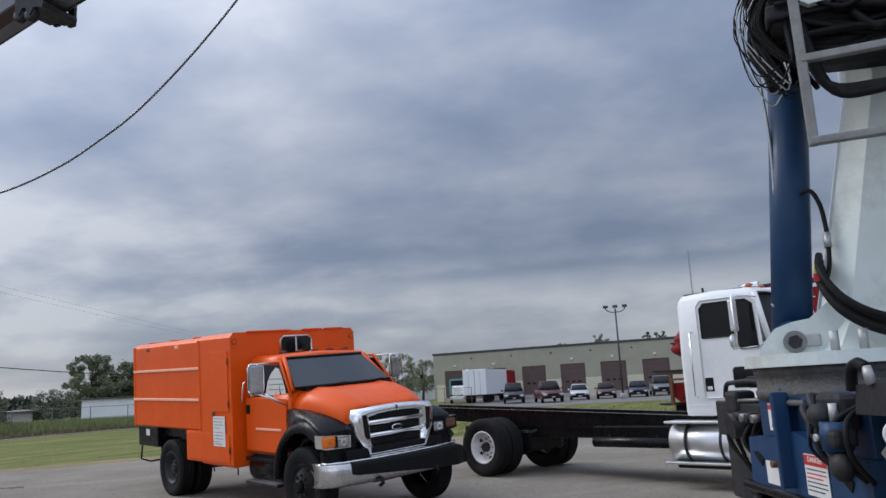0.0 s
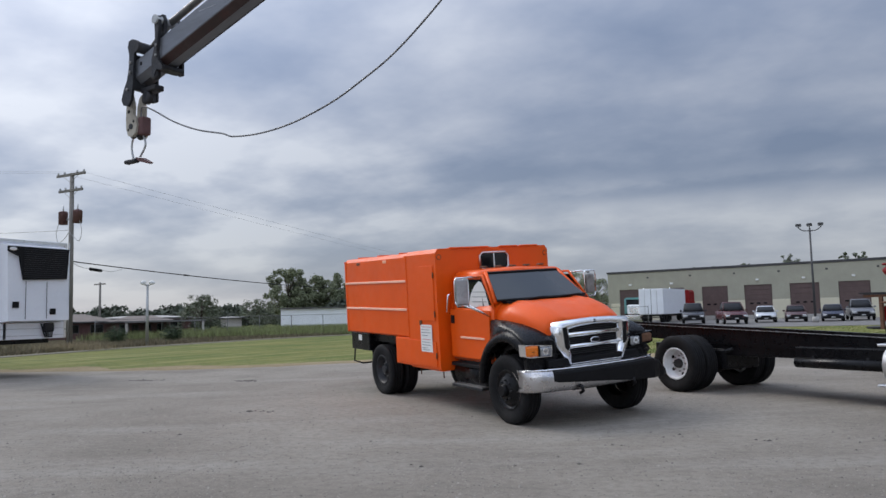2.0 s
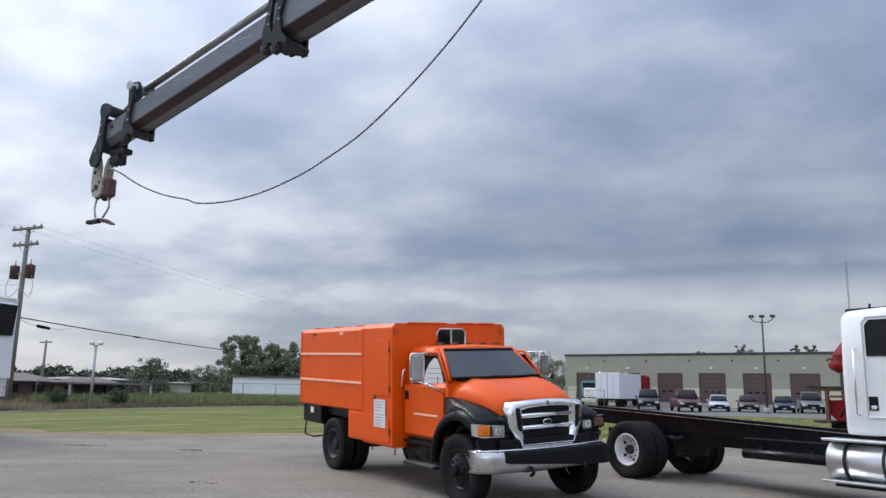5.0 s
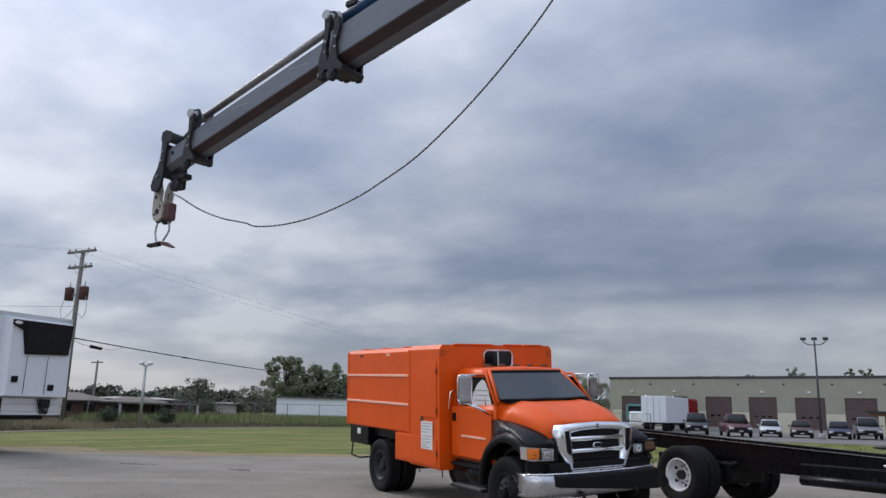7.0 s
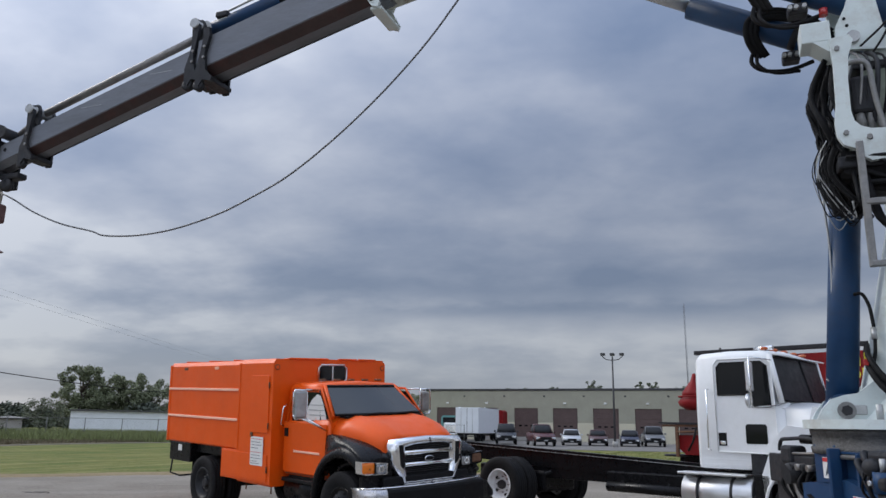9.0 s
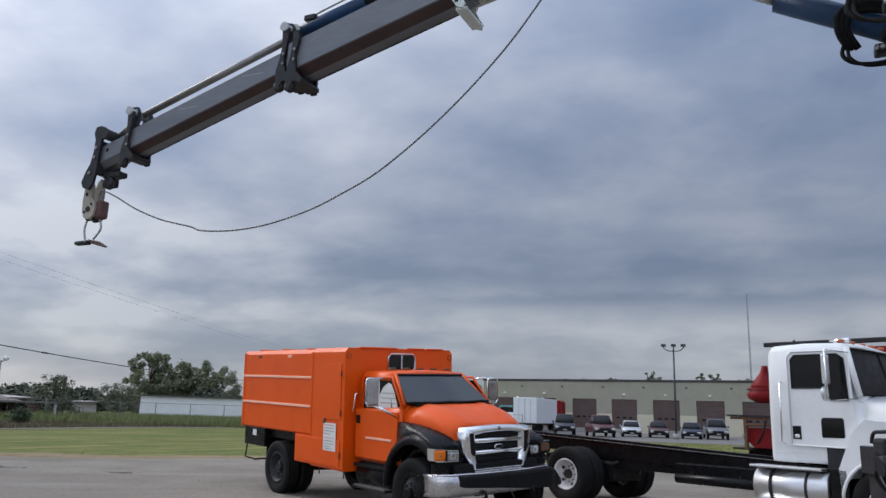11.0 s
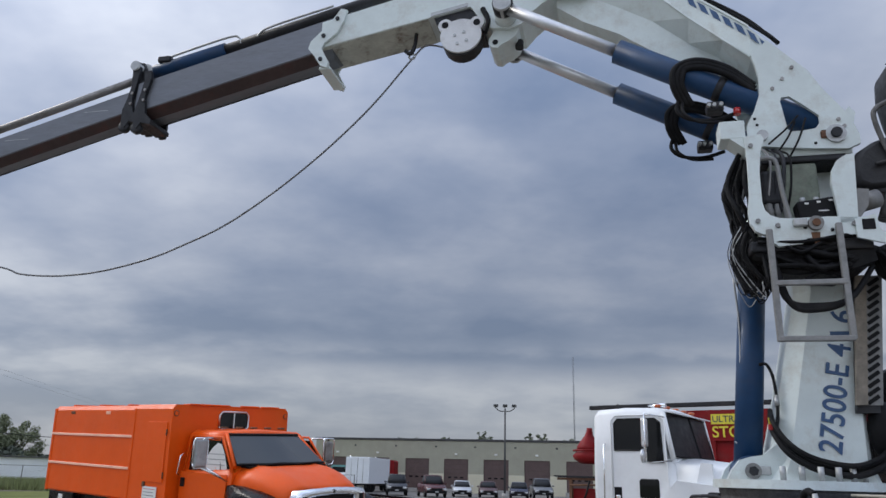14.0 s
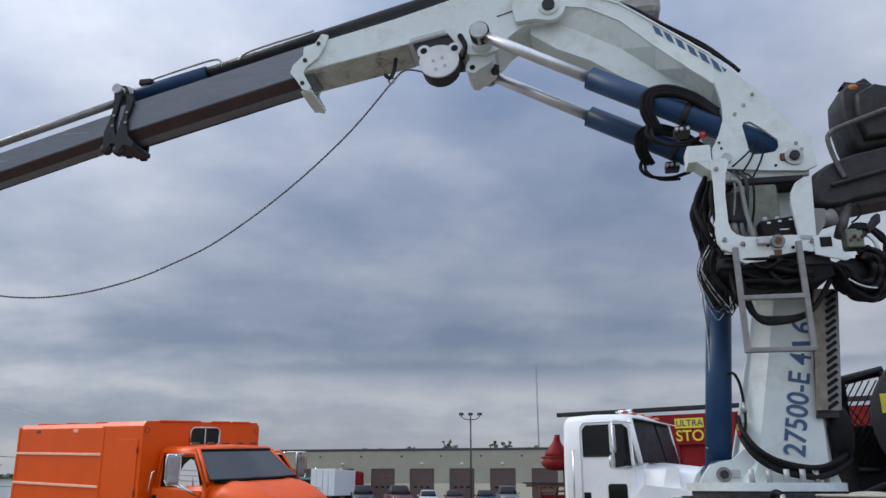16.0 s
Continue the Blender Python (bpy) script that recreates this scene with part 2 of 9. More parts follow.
M["red"] = mat("red machine paint", (0.22, 0.008, 0.010), 0.5, spec=0.22, vary=0.12, scale=3, dirt=0.3, dirt_color=(0.12, 0.05, 0.04))
M["red_lens"] = mat("red lamp lens", (0.45, 0.015, 0.012), 0.2, vary=0.1, scale=8, coat=0.5)
M["amber"] = mat("amber lamp lens", (0.85, 0.20, 0.01), 0.2, vary=0.1, scale=12, coat=0.5)
M["clear_lens"] = mat("clear lamp lens", (0.62, 0.64, 0.66), 0.15, 0.4, vary=0.2, scale=25, coat=0.6)
M["glass_dark"] = glass("dark cab glass", (0.010, 0.011, 0.012), 0.04, alpha=0.9, spec=0.22)
M["glass_tint"] = glass("windscreen glass", (0.045, 0.052, 0.056), 0.05, alpha=0.92, spec=0.62)
M["interior"] = mat("grey cab lining", (0.10, 0.10, 0.105), 0.8)
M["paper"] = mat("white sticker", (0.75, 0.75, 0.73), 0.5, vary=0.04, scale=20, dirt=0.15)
M["print_dark"] = mat("dark print", (0.05, 0.06, 0.08), 0.5)
M["print_red"] = mat("red print", (0.55, 0.03, 0.03), 0.45)
M["print_navy"] = mat("navy lettering", (0.03, 0.085, 0.20), 0.45, vary=0.15, scale=15)
M["yellow"] = mat("yellow print", (0.72, 0.62, 0.05), 0.5)
M["rope"] = mat("steel wire rope", (0.16, 0.16, 0.165), 0.45, 0.6, vary=0.3, scale=60)
M["rust"] = mat("rusty steel", (0.16, 0.08, 0.045), 0.8, 0.2, vary=0.3, scale=8, bump=0.2, bscale=40)
M["cream_pad"] = mat("dirty cream padding", (0.40, 0.37, 0.31), 0.9, vary=0.2, scale=7, dirt=0.4, bump=0.3, bscale=20)
M["deck"] = mat("silver deck plate", (0.22, 0.22, 0.215), 0.55, 0.5, vary=0.15, scale=4, dirt=0.45, dirt_color=(0.16, 0.15, 0.14), bump=0.15, bscale=60)
M["old_galv"] = mat("old galvanised steel", (0.27, 0.27, 0.265), 0.6, 0.5, vary=0.25, scale=14, dirt=0.4, dscale=7)
M["ring"] = mat("grimy slewing-ring steel", (0.125, 0.122, 0.118), 0.55, 0.35, vary=0.35, scale=26, dirt=0.6, dirt_color=(0.055, 0.048, 0.042), dscale=9, bump=0.5, bscale=70)
M["gravel"] = None
M["wood"] = mat("weathered pole wood", (0.17, 0.14, 0.115), 0.85, vary=0.25, scale=4, bump=0.4, bscale=12, stretch=(6, 6, 0.5))
M["transformer"] = mat("rust-red transformer can", (0.105, 0.048, 0.045), 0.6, vary=0.25, scale=4)
M["reefer_white"] = mat("white trailer skin", (0.74, 0.76, 0.79), 0.4, vary=0.05, scale=2, dirt=0.15, dirt_color=(0.4, 0.38, 0.36))
M["wall_green"] = mat("grey-green block wall", (0.36, 0.35, 0.275), 0.85, vary=0.08, scale=0.6, bump=0.1, bscale=6, dirt=0.15, dirt_color=(0.30, 0.295, 0.23), dscale=0.4)
M["wall_cream"] = mat("cream block wall", (0.60, 0.565, 0.43), 0.85, vary=0.07, scale=0.7, bump=0.1, bscale=6)
M["pole_wood"] = mat("weathered grey pole timber", (0.205, 0.190, 0.170), 0.85, vary=0.25, scale=3, dirt=0.3, dirt_color=(0.10, 0.085, 0.07), stretch=(3, 3, 0.2))
M["mast"] = mat("weathered mast steel", (0.16, 0.17, 0.19), 0.7, vary=0.1)
M["lamp_glass"] = mat("headlamp glass over a reflector", (0.42, 0.43, 0.44), 0.16, 0.7, vary=0.25, scale=30)
M["coping"] = mat("dark metal coping", (0.05, 0.05, 0.052), 0.5)
M["dock_brown"] = mat("brown dock door", (0.105, 0.068, 0.062), 0.6, vary=0.12, scale=1.5)
M["roof_felt"] = mat("grey roofing", (0.16, 0.155, 0.15), 0.9, vary=0.15, scale=1)
M["roof_brown"] = mat("brown shingle roof", (0.15, 0.125, 0.11), 0.9, vary=0.2, scale=3, bump=0.3, bscale=8)
M["brick"] = mat("dark red brick", (0.095, 0.048, 0.044), 0.9, vary=0.2, scale=5)
M["siding"] = mat("pale siding", (0.45, 0.43, 0.40), 0.8, vary=0.08, scale=2)
M["shed_white"] = mat("white metal sheeting", (0.80, 0.83, 0.86), 0.5, vary=0.06, scale=0.5, dirt=0.15, dirt_color=(0.45, 0.45, 0.45))
M["bark"] = mat("bark", (0.09, 0.07, 0.055), 0.9, vary=0.3, scale=5, bump=0.5, bscale=15)
M["fence"] = mat("dull fence wire", (0.17, 0.17, 0.165), 0.7, 0.3)
M["concrete"] = mat("grey concrete", (0.36, 0.35, 0.33), 0.9, vary=0.12, scale=0.8, bump=0.1, bscale=20)
M["asphalt"] = mat("faded asphalt", (0.155, 0.148, 0.140), 0.9, vary=0.12, scale=0.3, bump=0.1, bscale=30)


def leafy(name, color, var):
    m = bpy.data.materials.new(name)
    m.use_nodes = True
    t = m.node_tree
    p = t.nodes["Principled BSDF"]
    p.inputs["Roughness"].default_value = 0.65
    p.inputs["Specular IOR Level"].default_value = 0.25
    g = t.nodes.new("ShaderNodeNewGeometry")
    r = t.nodes.new("ShaderNodeValToRGB")
    r.color_ramp.elements[0].color = (*[c * (1 - var) for c in color], 1)
    r.color_ramp.elements[1].color = (*[c * (1 + var) for c in color], 1)
    t.links.new(g.outputs["Random Per Island"], r.inputs[0])
    t.links.new(r.outputs[0], p.inputs["Base Color"])
    return m


M["chips"] = leafy("limestone chips", (0.235, 0.215, 0.185), 0.55)
M["leaf"] = leafy("tree leaves", (0.165, 0.185, 0.105), 0.45)
M["clod"] = mat("dark earth", (0.10, 0.09, 0.08), 0.95, vary=0.2, scale=20)
M["leaf_mid"] = leafy("small tree leaves", (0.095, 0.110, 0.066), 0.4)
M["leaf_far"] = leafy("far tree leaves", (0.085, 0.098, 0.072), 0.35)
M["leaf_bush"] = leafy("bush leaves", (0.030, 0.050, 0.022), 0.5)
M["grass"] = leafy("mown grass blades", (0.170, 0.185, 0.050), 0.4)
M["weeds"] = leafy("tall weeds", (0.20, 0.225, 0.095), 0.45)
M["brown_weeds"] = leafy("brown rank weeds", (0.15, 0.125, 0.075), 0.5)
M["dry_weeds"] = leafy("dry weeds", (0.31, 0.255, 0.155), 0.4)


def ground_mat(name, a, b, c, s1, s2, bump, bscale, track=None, calm=1.0):
    """Loose ground: three tones mixed by broad, middle and fine noise, with relief."""
    m = bpy.data.materials.new(name)
    m.use_nodes = True
    t = m.node_tree
    p = t.nodes["Principled BSDF"]
    p.inputs["Roughness"].default_value = 0.95
    p.inputs["Specular IOR Level"].default_value = 0.2
    tc = t.nodes.new("ShaderNodeTexCoord")

    def nz(sc, detail, stretch=(1, 1, 1), rot=0.0):
        mp = t.nodes.new("ShaderNodeMapping")
        mp.vector_type = "TEXTURE"
        mp.inputs["Scale"].default_value = tuple(1 / v for v in stretch)
        mp.inputs["Rotation"].default_value = (0, 0, rot)
        t.links.new(tc.outputs["Object"], mp.inputs[0])
        n = t.nodes.new("ShaderNodeTexNoise")
        n.inputs["Scale"].default_value, n.inputs["Detail"].default_value = sc, detail
        n.inputs["Roughness"].default_value = 0.62
        t.links.new(mp.outputs[0], n.inputs["Vector"])
        return n.outputs["Fac"]

    def mr(src, lo, hi, x, y):
        n = t.nodes.new("ShaderNodeMapRange")
        t.links.new(src, n.inputs[0])
        for i, v in enumerate((lo, hi, x, y)):
            n.inputs[i + 1].default_value = v
        return n.outputs[0]

    def mx(f, u, v):
        n = t.nodes.new("ShaderNodeMix")
        n.data_type = "RGBA"
        t.links.new(f, n.inputs[0])
        for i, w in ((6, u), (7, v)):
            if isinstance(w, tuple):
                n.inputs[i].default_value = (*w, 1)
            else:
                t.links.new(w, n.inputs[i])
        return n.outputs[2]

    col = mx(mr(nz(s1, 5), 0.35, 0.65, 0, 1), a, b)
    if track:
        col = mx(mr(nz(track[0], 4, track[1], track[2]), 0.5, 0.68, 0, track[3]), col, track[4])
    col = mx(mr(nz(s2, 6), 0.42, 0.75, 0, 0.75 * calm), col, c)
    col = mx(mr(nz(s2 * 6, 3), 0.58, 0.72, 0, 0.6 * calm), col, tuple(v * 1.45 for v in b))
    t.links.new(col, p.inputs["Base Color"])
    bn = t.nodes.new("ShaderNodeBump")
    bn.inputs["Strength"].default_value, bn.inputs["Distance"].default_value = bump, 0.03
    t.links.new(nz(bscale, 6), bn.inputs["Height"])
    t.links.new(bn.outputs[0], p.inputs["Normal"])
    return m


M["gravel"] = ground_mat("grey limestone gravel", (0.212, 0.188, 0.158), (0.325, 0.294, 0.250), (0.138, 0.122, 0.102), 0.28, 9.0, 1.0, 38.0,
                         track=(0.55, (0.30, 1.5, 1), 0.35, 0.6, (0.345, 0.318, 0.278)), calm=0.75)
M["track"] = ground_mat("worn dirt track", (0.150, 0.135, 0.105), (0.205, 0.185, 0.145), (0.105, 0.100, 0.065), 0.5, 4.0, 0.6, 20.0, calm=0.9)
M["verge"] = ground_mat("straw and dirt verge", (0.225, 0.170, 0.098), (0.300, 0.235, 0.140), (0.135, 0.112, 0.060), 0.6, 4.0, 0.6, 20.0, calm=0.9)
M["rough_ground"] = ground_mat("rough brown-green ground", (0.115, 0.105, 0.060), (0.165, 0.150, 0.085), (0.075, 0.070, 0.042), 0.25, 1.3, 0.5, 10.0, calm=0.9)
M["meadow"] = ground_mat("mown grass ground", (0.084, 0.116, 0.022), (0.178, 0.170, 0.048), (0.064, 0.088, 0.020), 0.20, 1.1, 0.45, 12.0,
                         track=(0.9, (0.05, 1.1, 1), 1.17, 0.75, (0.33, 0.285, 0.125)), calm=0.9)
from mathutils.geometry import tessellate_polygon

# ---- mesh building ----


class G:
    """A bmesh with simple shaping commands; every command adds to it."""

    def __init__(self):
        self.bm = bmesh.new()

    def box(self, x0, x1, y0, y1, z0, z1, bev=0.0, m=None, seg=2):
        vs = bmesh.ops.create_cube(self.bm, size=1)["verts"]
        mm = Matrix.Translation(((x0 + x1) / 2, (y0 + y1) / 2, (z0 + z1) / 2)) @ Matrix.Diagonal((abs(x1 - x0), abs(y1 - y0), abs(z1 - z0), 1))
        bmesh.ops.transform(self.bm, matrix=mm, verts=vs)
        out = vs
        if bev:
            es = list({e for v in vs for e in v.link_edges})
            r = bmesh.ops.bevel(self.bm, geom=es, offset=bev, segments=seg, affect="EDGES", profile=0.5)
            out = list({v for f in r["faces"] for v in f.verts} | {v for v in vs if v.is_valid})
        if m is not None:
            bmesh.ops.transform(self.bm, matrix=m, verts=out)
        return self

    def cyl(self, p, q, r, r2=None, seg=16, cap=True):
        p, q = Vector(p), Vector(q)
        r2 = r if r2 is None else r2
        d = q - p
        z = d.normalized()
        x = z.orthogonal().normalized()
        y = z.cross(x)
        a, b = [], []
        for i in range(seg):
            t = 2 * math.pi * i / seg
            w = x * math.cos(t) + y * math.sin(t)
            a.append(self.bm.verts.new(p + w * r))
            b.append(self.bm.verts.new(q + w * r2))
        for i in range(seg):
            j = (i + 1) % seg
            self.bm.faces.new((a[i], a[j], b[j], b[i])).smooth = True
        if cap:
            self.bm.faces.new(a[::-1])
            self.bm.faces.new(b)
        return self

    def tube(self, pts, r, seg=8, r_end=None):
        pts = [Vector(p) for p in pts]
        rings = []
        up = None
        for i, p in enumerate(pts):
            d = (pts[min(i + 1, len(pts) - 1)] - pts[max(i - 1, 0)]).normalized()
            if up is None:
                up = d.orthogonal().normalized()
            up = (up - d * up.dot(d)).normalized()
            side = d.cross(up)
            rr = r if r_end is None else r + (r_end - r) * i / (len(pts) - 1)
            rings.append([self.bm.verts.new(p + (up * math.cos(2 * math.pi * k / seg) + side * math.sin(2 * math.pi * k / seg)) * rr) for k in range(seg)])
        for a, b in zip(rings, rings[1:]):
            for k in range(seg):
                j = (k + 1) % seg
                self.bm.faces.new((a[k], a[j], b[j], b[k])).smooth = True
        self.bm.faces.new(rings[0][::-1])
        self.bm.faces.new(rings[-1])
        return self

    def prism(self, prof, axis, a, b, smooth=False):
        """A flat outline pushed along an axis from a to b. The outline's two numbers are the other two axes in order."""
        def pt(u, v, w):
            return {"x": (w, u, v), "y": (u, w, v), "z": (u, v, w)}[axis]
        lo = [self.bm.verts.new(pt(u, v, a)) for u, v in prof]
        hi = [self.bm.verts.new(pt(u, v, b)) for u, v in prof]
        n = len(prof)
        for i in range(n):
            j = (i + 1) % n
            self.bm.faces.new((lo[i], lo[j], hi[j], hi[i])).smooth = smooth
        self.bm.faces.new(lo[::-1])
        self.bm.faces.new(hi)
        return self

    def loft(self, rings, cap=True, smooth=True, closed=True):
        vs = [[self.bm.verts.new(p) for p in ring] for ring in rings]
        n = len(vs[0])
        for a, b in zip(vs, vs[1:]):
            for i in range(n if closed else n - 1):
                j = (i + 1) % n
                self.bm.faces.new((a[i], a[j], b[j], b[i])).smooth = smooth
        if cap:
            self.bm.faces.new(vs[0][::-1])
            self.bm.faces.new(vs[-1])
        return self

    def lathe(self, prof, c, axis="x", seg=32):
        """Turns (along, radius) pairs round an axis through c."""
        rings = []
        for a, r in prof:
            ring = []
            for k in range(seg):
                t = 2 * math.pi * k / seg
                u, v = r * math.cos(t), r * math.sin(t)
                ring.append(Vector(c) + Vector({"x": (a, u, v), "y": (u, a, v), "z": (u, v, a)}[axis]))
            rings.append(ring)
        self.loft(rings, cap=False)
        for ring, (a, r) in ((rings[0], prof[0]), (rings[-1], prof[-1])):
            if r < 0.07 and r != 0.04:
                self.bm.faces.new([self.bm.verts.new(p) for p in ring])
        return self

    def ball(self, c, r, sx=1, sy=1, sz=1, seg=12):
        vs = bmesh.ops.create_uvsphere(self.bm, u_segments=seg, v_segments=max(6, seg // 2), radius=r)["verts"]
        bmesh.ops.transform(self.bm, matrix=Matrix.Translation(c) @ Matrix.Diagonal((sx, sy, sz, 1)), verts=vs)
        for v in vs:
            for f in v.link_faces:
                f.smooth = True
        return self


def finish(g, name, material):
    bm = g.bm
    bmesh.ops.recalc_face_normals(bm, faces=bm.faces)
    me = bpy.data.meshes.new(name)
    bm.to_mesh(me)
    bm.free()
    if material:
        me.materials.append(material)
    return me


def part(name, g, material, parent, label=""):
    ob = new(name, finish(g, name, material))
    ob.parent = parent
    if label:
        tagged(ob, label)
    return ob


def thing(name, m, label, category, group="", kind=""):
    ob = new(name)
    ob.empty_display_size = 0.2
    ob.matrix_world = m
    return tagged(ob, label, category, group, kind)


def solid(name, g, material, label, category="", group="", kind="", m=None):
    ob = new(name, finish(g, name, material))
    if m is not None:
        ob.matrix_world = m
    return tagged(ob, label, category, group, kind)


def soup(name, verts, faces, material, label, category="", kind="stuff", parent=None):
    me = bpy.data.meshes.new(name)
    me.from_pydata(verts, [], faces)
    me.materials.append(material)
    ob = new(name, me)
    if parent:
        ob.parent = parent
        if label:
            tagged(ob, label)
        return ob
    return tagged(ob, label, category, "", kind)


def writing(text, size, material, name, parent, m, label="", shear=0.0, sx=1.0, extrude=0.002):
    cu = bpy.data.curves.new(name, "FONT")
    cu.body, cu.size, cu.extrude, cu.shear = text, size, extrude, shear
    cu.offset = size * 0.012
    cu.align_x, cu.align_y = "CENTER", "CENTER"
    tmp = bpy.data.objects.new(name, cu)
    me = bpy.data.meshes.new_from_object(tmp)
    bpy.data.objects.remove(tmp)
    me.materials.clear()
    me.materials.append(material)
    ob = new(name, me)
    ob.parent = parent
    ob.matrix_local = m @ Matrix.Diagonal((sx, 1, 1, 1))
    if label:
        tagged(ob, label)
    return ob


# ---- ground ----
g = G()
R = 2600
rim = [(R * math.cos(a), R * math.sin(a)) for a in np.linspace(0, 2 * math.pi, 48, endpoint=False)]
rimv = [g.bm.verts.new((x, y, -0.02)) for x, y in rim]
well = [g.bm.verts.new((x, y, -0.02)) for x, y in ((4.6, 16.6), (-7.6, 16.6), (-7.6, 4.4), (4.6, 4.4))]
pit = [g.bm.verts.new((v.co.x, v.co.y, -0.6)) for v in well]
for q in range(4):
    a = 6 + 12 * q      # the rim from one corner of the well to the next
    g.bm.faces.new([rimv[(a + i) % 48] for i in range(13)] + [well[(q + 1) % 4], well[q]])
    g.bm.faces.new((well[q], well[(q + 1) % 4], pit[(q + 1) % 4], pit[q]))
g.bm.faces.new(pit)
solid("ground", g, M["meadow"], "mown green and straw-coloured grass ground", "grass", kind="structure")

g = G()
edge = [(-34, 16.0), (-27, 18.4), (-21, 20.2), (-16, 20.3), (-12, 21.2), (-9.5, 23.0), (-4, 24.2), (3, 25.0), (12, 26.5), (24, 28.0), (60, 31.0)]
out = []
for (xa, ya), (xb, yb) in zip(edge, edge[1:]):
    n = max(2, int(math.hypot(xb - xa, yb - ya) / 0.5))
    for i in range(n):
        t = i / n
        x, y = xa + (xb - xa) * t, ya + (yb - ya) * t
        out.append((x, y + 0.35 * noise.noise((x * 0.8, 3.0, 0)) + 0.15 * noise.noise((x * 3.1, 9.0, 0))))
out += [(60, 31), (60, -40), (-34, -40)]
def lot_z(x, y):
    """The lot is flat but for a shallow dip by the orange truck's front wheels."""
    return -0.095 * math.exp(-((x + 1.7) ** 2 + (y - 10.4) ** 2) / 5.1)


left = [p for p in out if p[0] < -8.01] + [(-8, 23.3)]
mid = [(-8, 23.3)] + [p for p in out if -7.99 < p[0] < 4.99 and p[1] > 0] + [(5, 25.3)]
right = [(5, 25.3)] + [p for p in out if p[0] > 5.01 and p[1] > 0]
left = [p for p in left if p[1] > -39]
g.prism(([(-34, -40)] + left + [(-8, -40)])[::-1], "z", -0.3, 0.0)
g.prism(([(5, -40)] + right + [(60, -40)])[::-1], "z", -0.3, 0.0)
g.prism(([(-8, 17.0)] + mid + [(5, 17.0)])[::-1], "z", -0.3, 0.0)
g.prism([(-8, -40), (5, -40), (5, 4.0), (-8, 4.0)], "z", -0.3, 0.0)
NX, NY = 52, 52
grid = [[g.bm.verts.new((-8 + 13 * i / NX, 4 + 13 * j / NY, lot_z(-8 + 13 * i / NX, 4 + 13 * j / NY) if 0 < i < NX and 0 < j < NY else 0.0)) for i in range(NX + 1)] for j in range(NY + 1)]
for j in range(NY):
    for i in range(NX):
        g.bm.faces.new((grid[j][i], grid[j][i + 1], grid[j + 1][i + 1], grid[j + 1][i])).smooth = True
solid("pavement", g, M["gravel"], "grey crushed limestone gravel parking lot", "gravel lot", kind="structure")

# loose stones and dark lumps on the lot
rng = random.Random(4)
V, F = [], []
for i in range(36000):
    y = 3.0 + 17 * rng.random() ** 1.7
    x = rng.uniform(-0.75, 0.7) * (y + 3) - 1.0
    s = rng.uniform(0.004, 0.011) * (1 + (rng.random() < 0.05) * 0.9)
    k = len(V)
    a = rng.random() * 6.28
    c, d = math.cos(a) * s, math.sin(a) * s
    h = lot_z(x, y)
    V += [(x + c, y + d, h), (x - d, y + c * 0.8, h), (x - c, y - d, h), (x + d, y - c * 0.8, h), (x + 0.2 * c, y + 0.2 * d, h + s * 0.75)]
    F += [(k, k + 1, k + 4), (k + 1, k + 2, k + 4), (k + 2, k + 3, k + 4), (k + 3, k, k + 4)]
soup("gravel_stones", V, F, M["chips"], "loose grey limestone chips on the lot", "gravel")
V, F = [], []
for cx0, cy0, n, w in ((-0.57, 8.88, 4, 0.10), (1.12, 9.17, 4, 0.12), (0.2, 9.6, 3, 0.2), (-9.73, 16.8, 46, 0.26), (-12.88, 17.1, 42, 0.30), (-6.49, 11.24, 16, 0.13), (2.6, 9.3, 8, 0.4), (-6.4, 9.0, 6, 0.5), (-1.6, 7.4, 7, 0.6), (-13.5, 12.5, 8, 0.7)):
    for i in range(n):
        x, y = cx0 + rng.gauss(0, w), cy0 + rng.gauss(0, w * 0.35)
        s = rng.uniform(0.014, 0.045)
        k = len(V)
        a = rng.random() * 6.28
        c, d = math.cos(a) * s, math.sin(a) * s
        h = lot_z(x, y) - 0.002
        V += [(x + c, y + d, h), (x - d, y + c * 0.6, h), (x - c, y - d, h), (x + d, y - c * 0.6, h), (x, y, h + s * 0.55)]
        F += [(k, k + 1, k + 4), (k + 1, k + 2, k + 4), (k + 2, k + 3, k + 4), (k + 3, k, k + 4)]
soup("dirt_clods", V, F, M["clod"], "small dark clods of dirt on the gravel", "dirt")


def blades(name, n, place, h, w, material, label, lean=0.4, cat="grass"):
    V, F = [], []
    r = random.Random(len(name) * 7 + n)
    for _ in range(n):
        got = place(r)
        if got is None:
            continue
        x, y, z = got
        a = r.random() * 6.28
        hh = h * r.uniform(0.4, 1.25)
        ww = w * r.uniform(0.6, 1.3)
        k = len(V)
        c, s = math.cos(a) * ww, math.sin(a) * ww
        lx, ly = r.gauss(0, lean) * hh, r.gauss(0, lean) * hh
        V += [(x - c, y - s, z), (x + c, y + s, z), (x + lx, y + ly, z + hh)]
        F.append((k, k + 1, k + 2))
    return soup(name, V, F, material, label, cat)


def lot_edge(x):
    for (xa, ya), (xb, yb) in zip(edge, edge[1:]):
        if xa <= x <= xb:
            return ya + (yb - ya) * (x - xa) / (xb - xa)
    return 20.0


def on_verge(r):
    x = r.uniform(-46, -4)
    y = lot_edge(max(-34, x)) + 0.2 + 30 * r.random() ** 1.7
    return (x, y, -0.03)


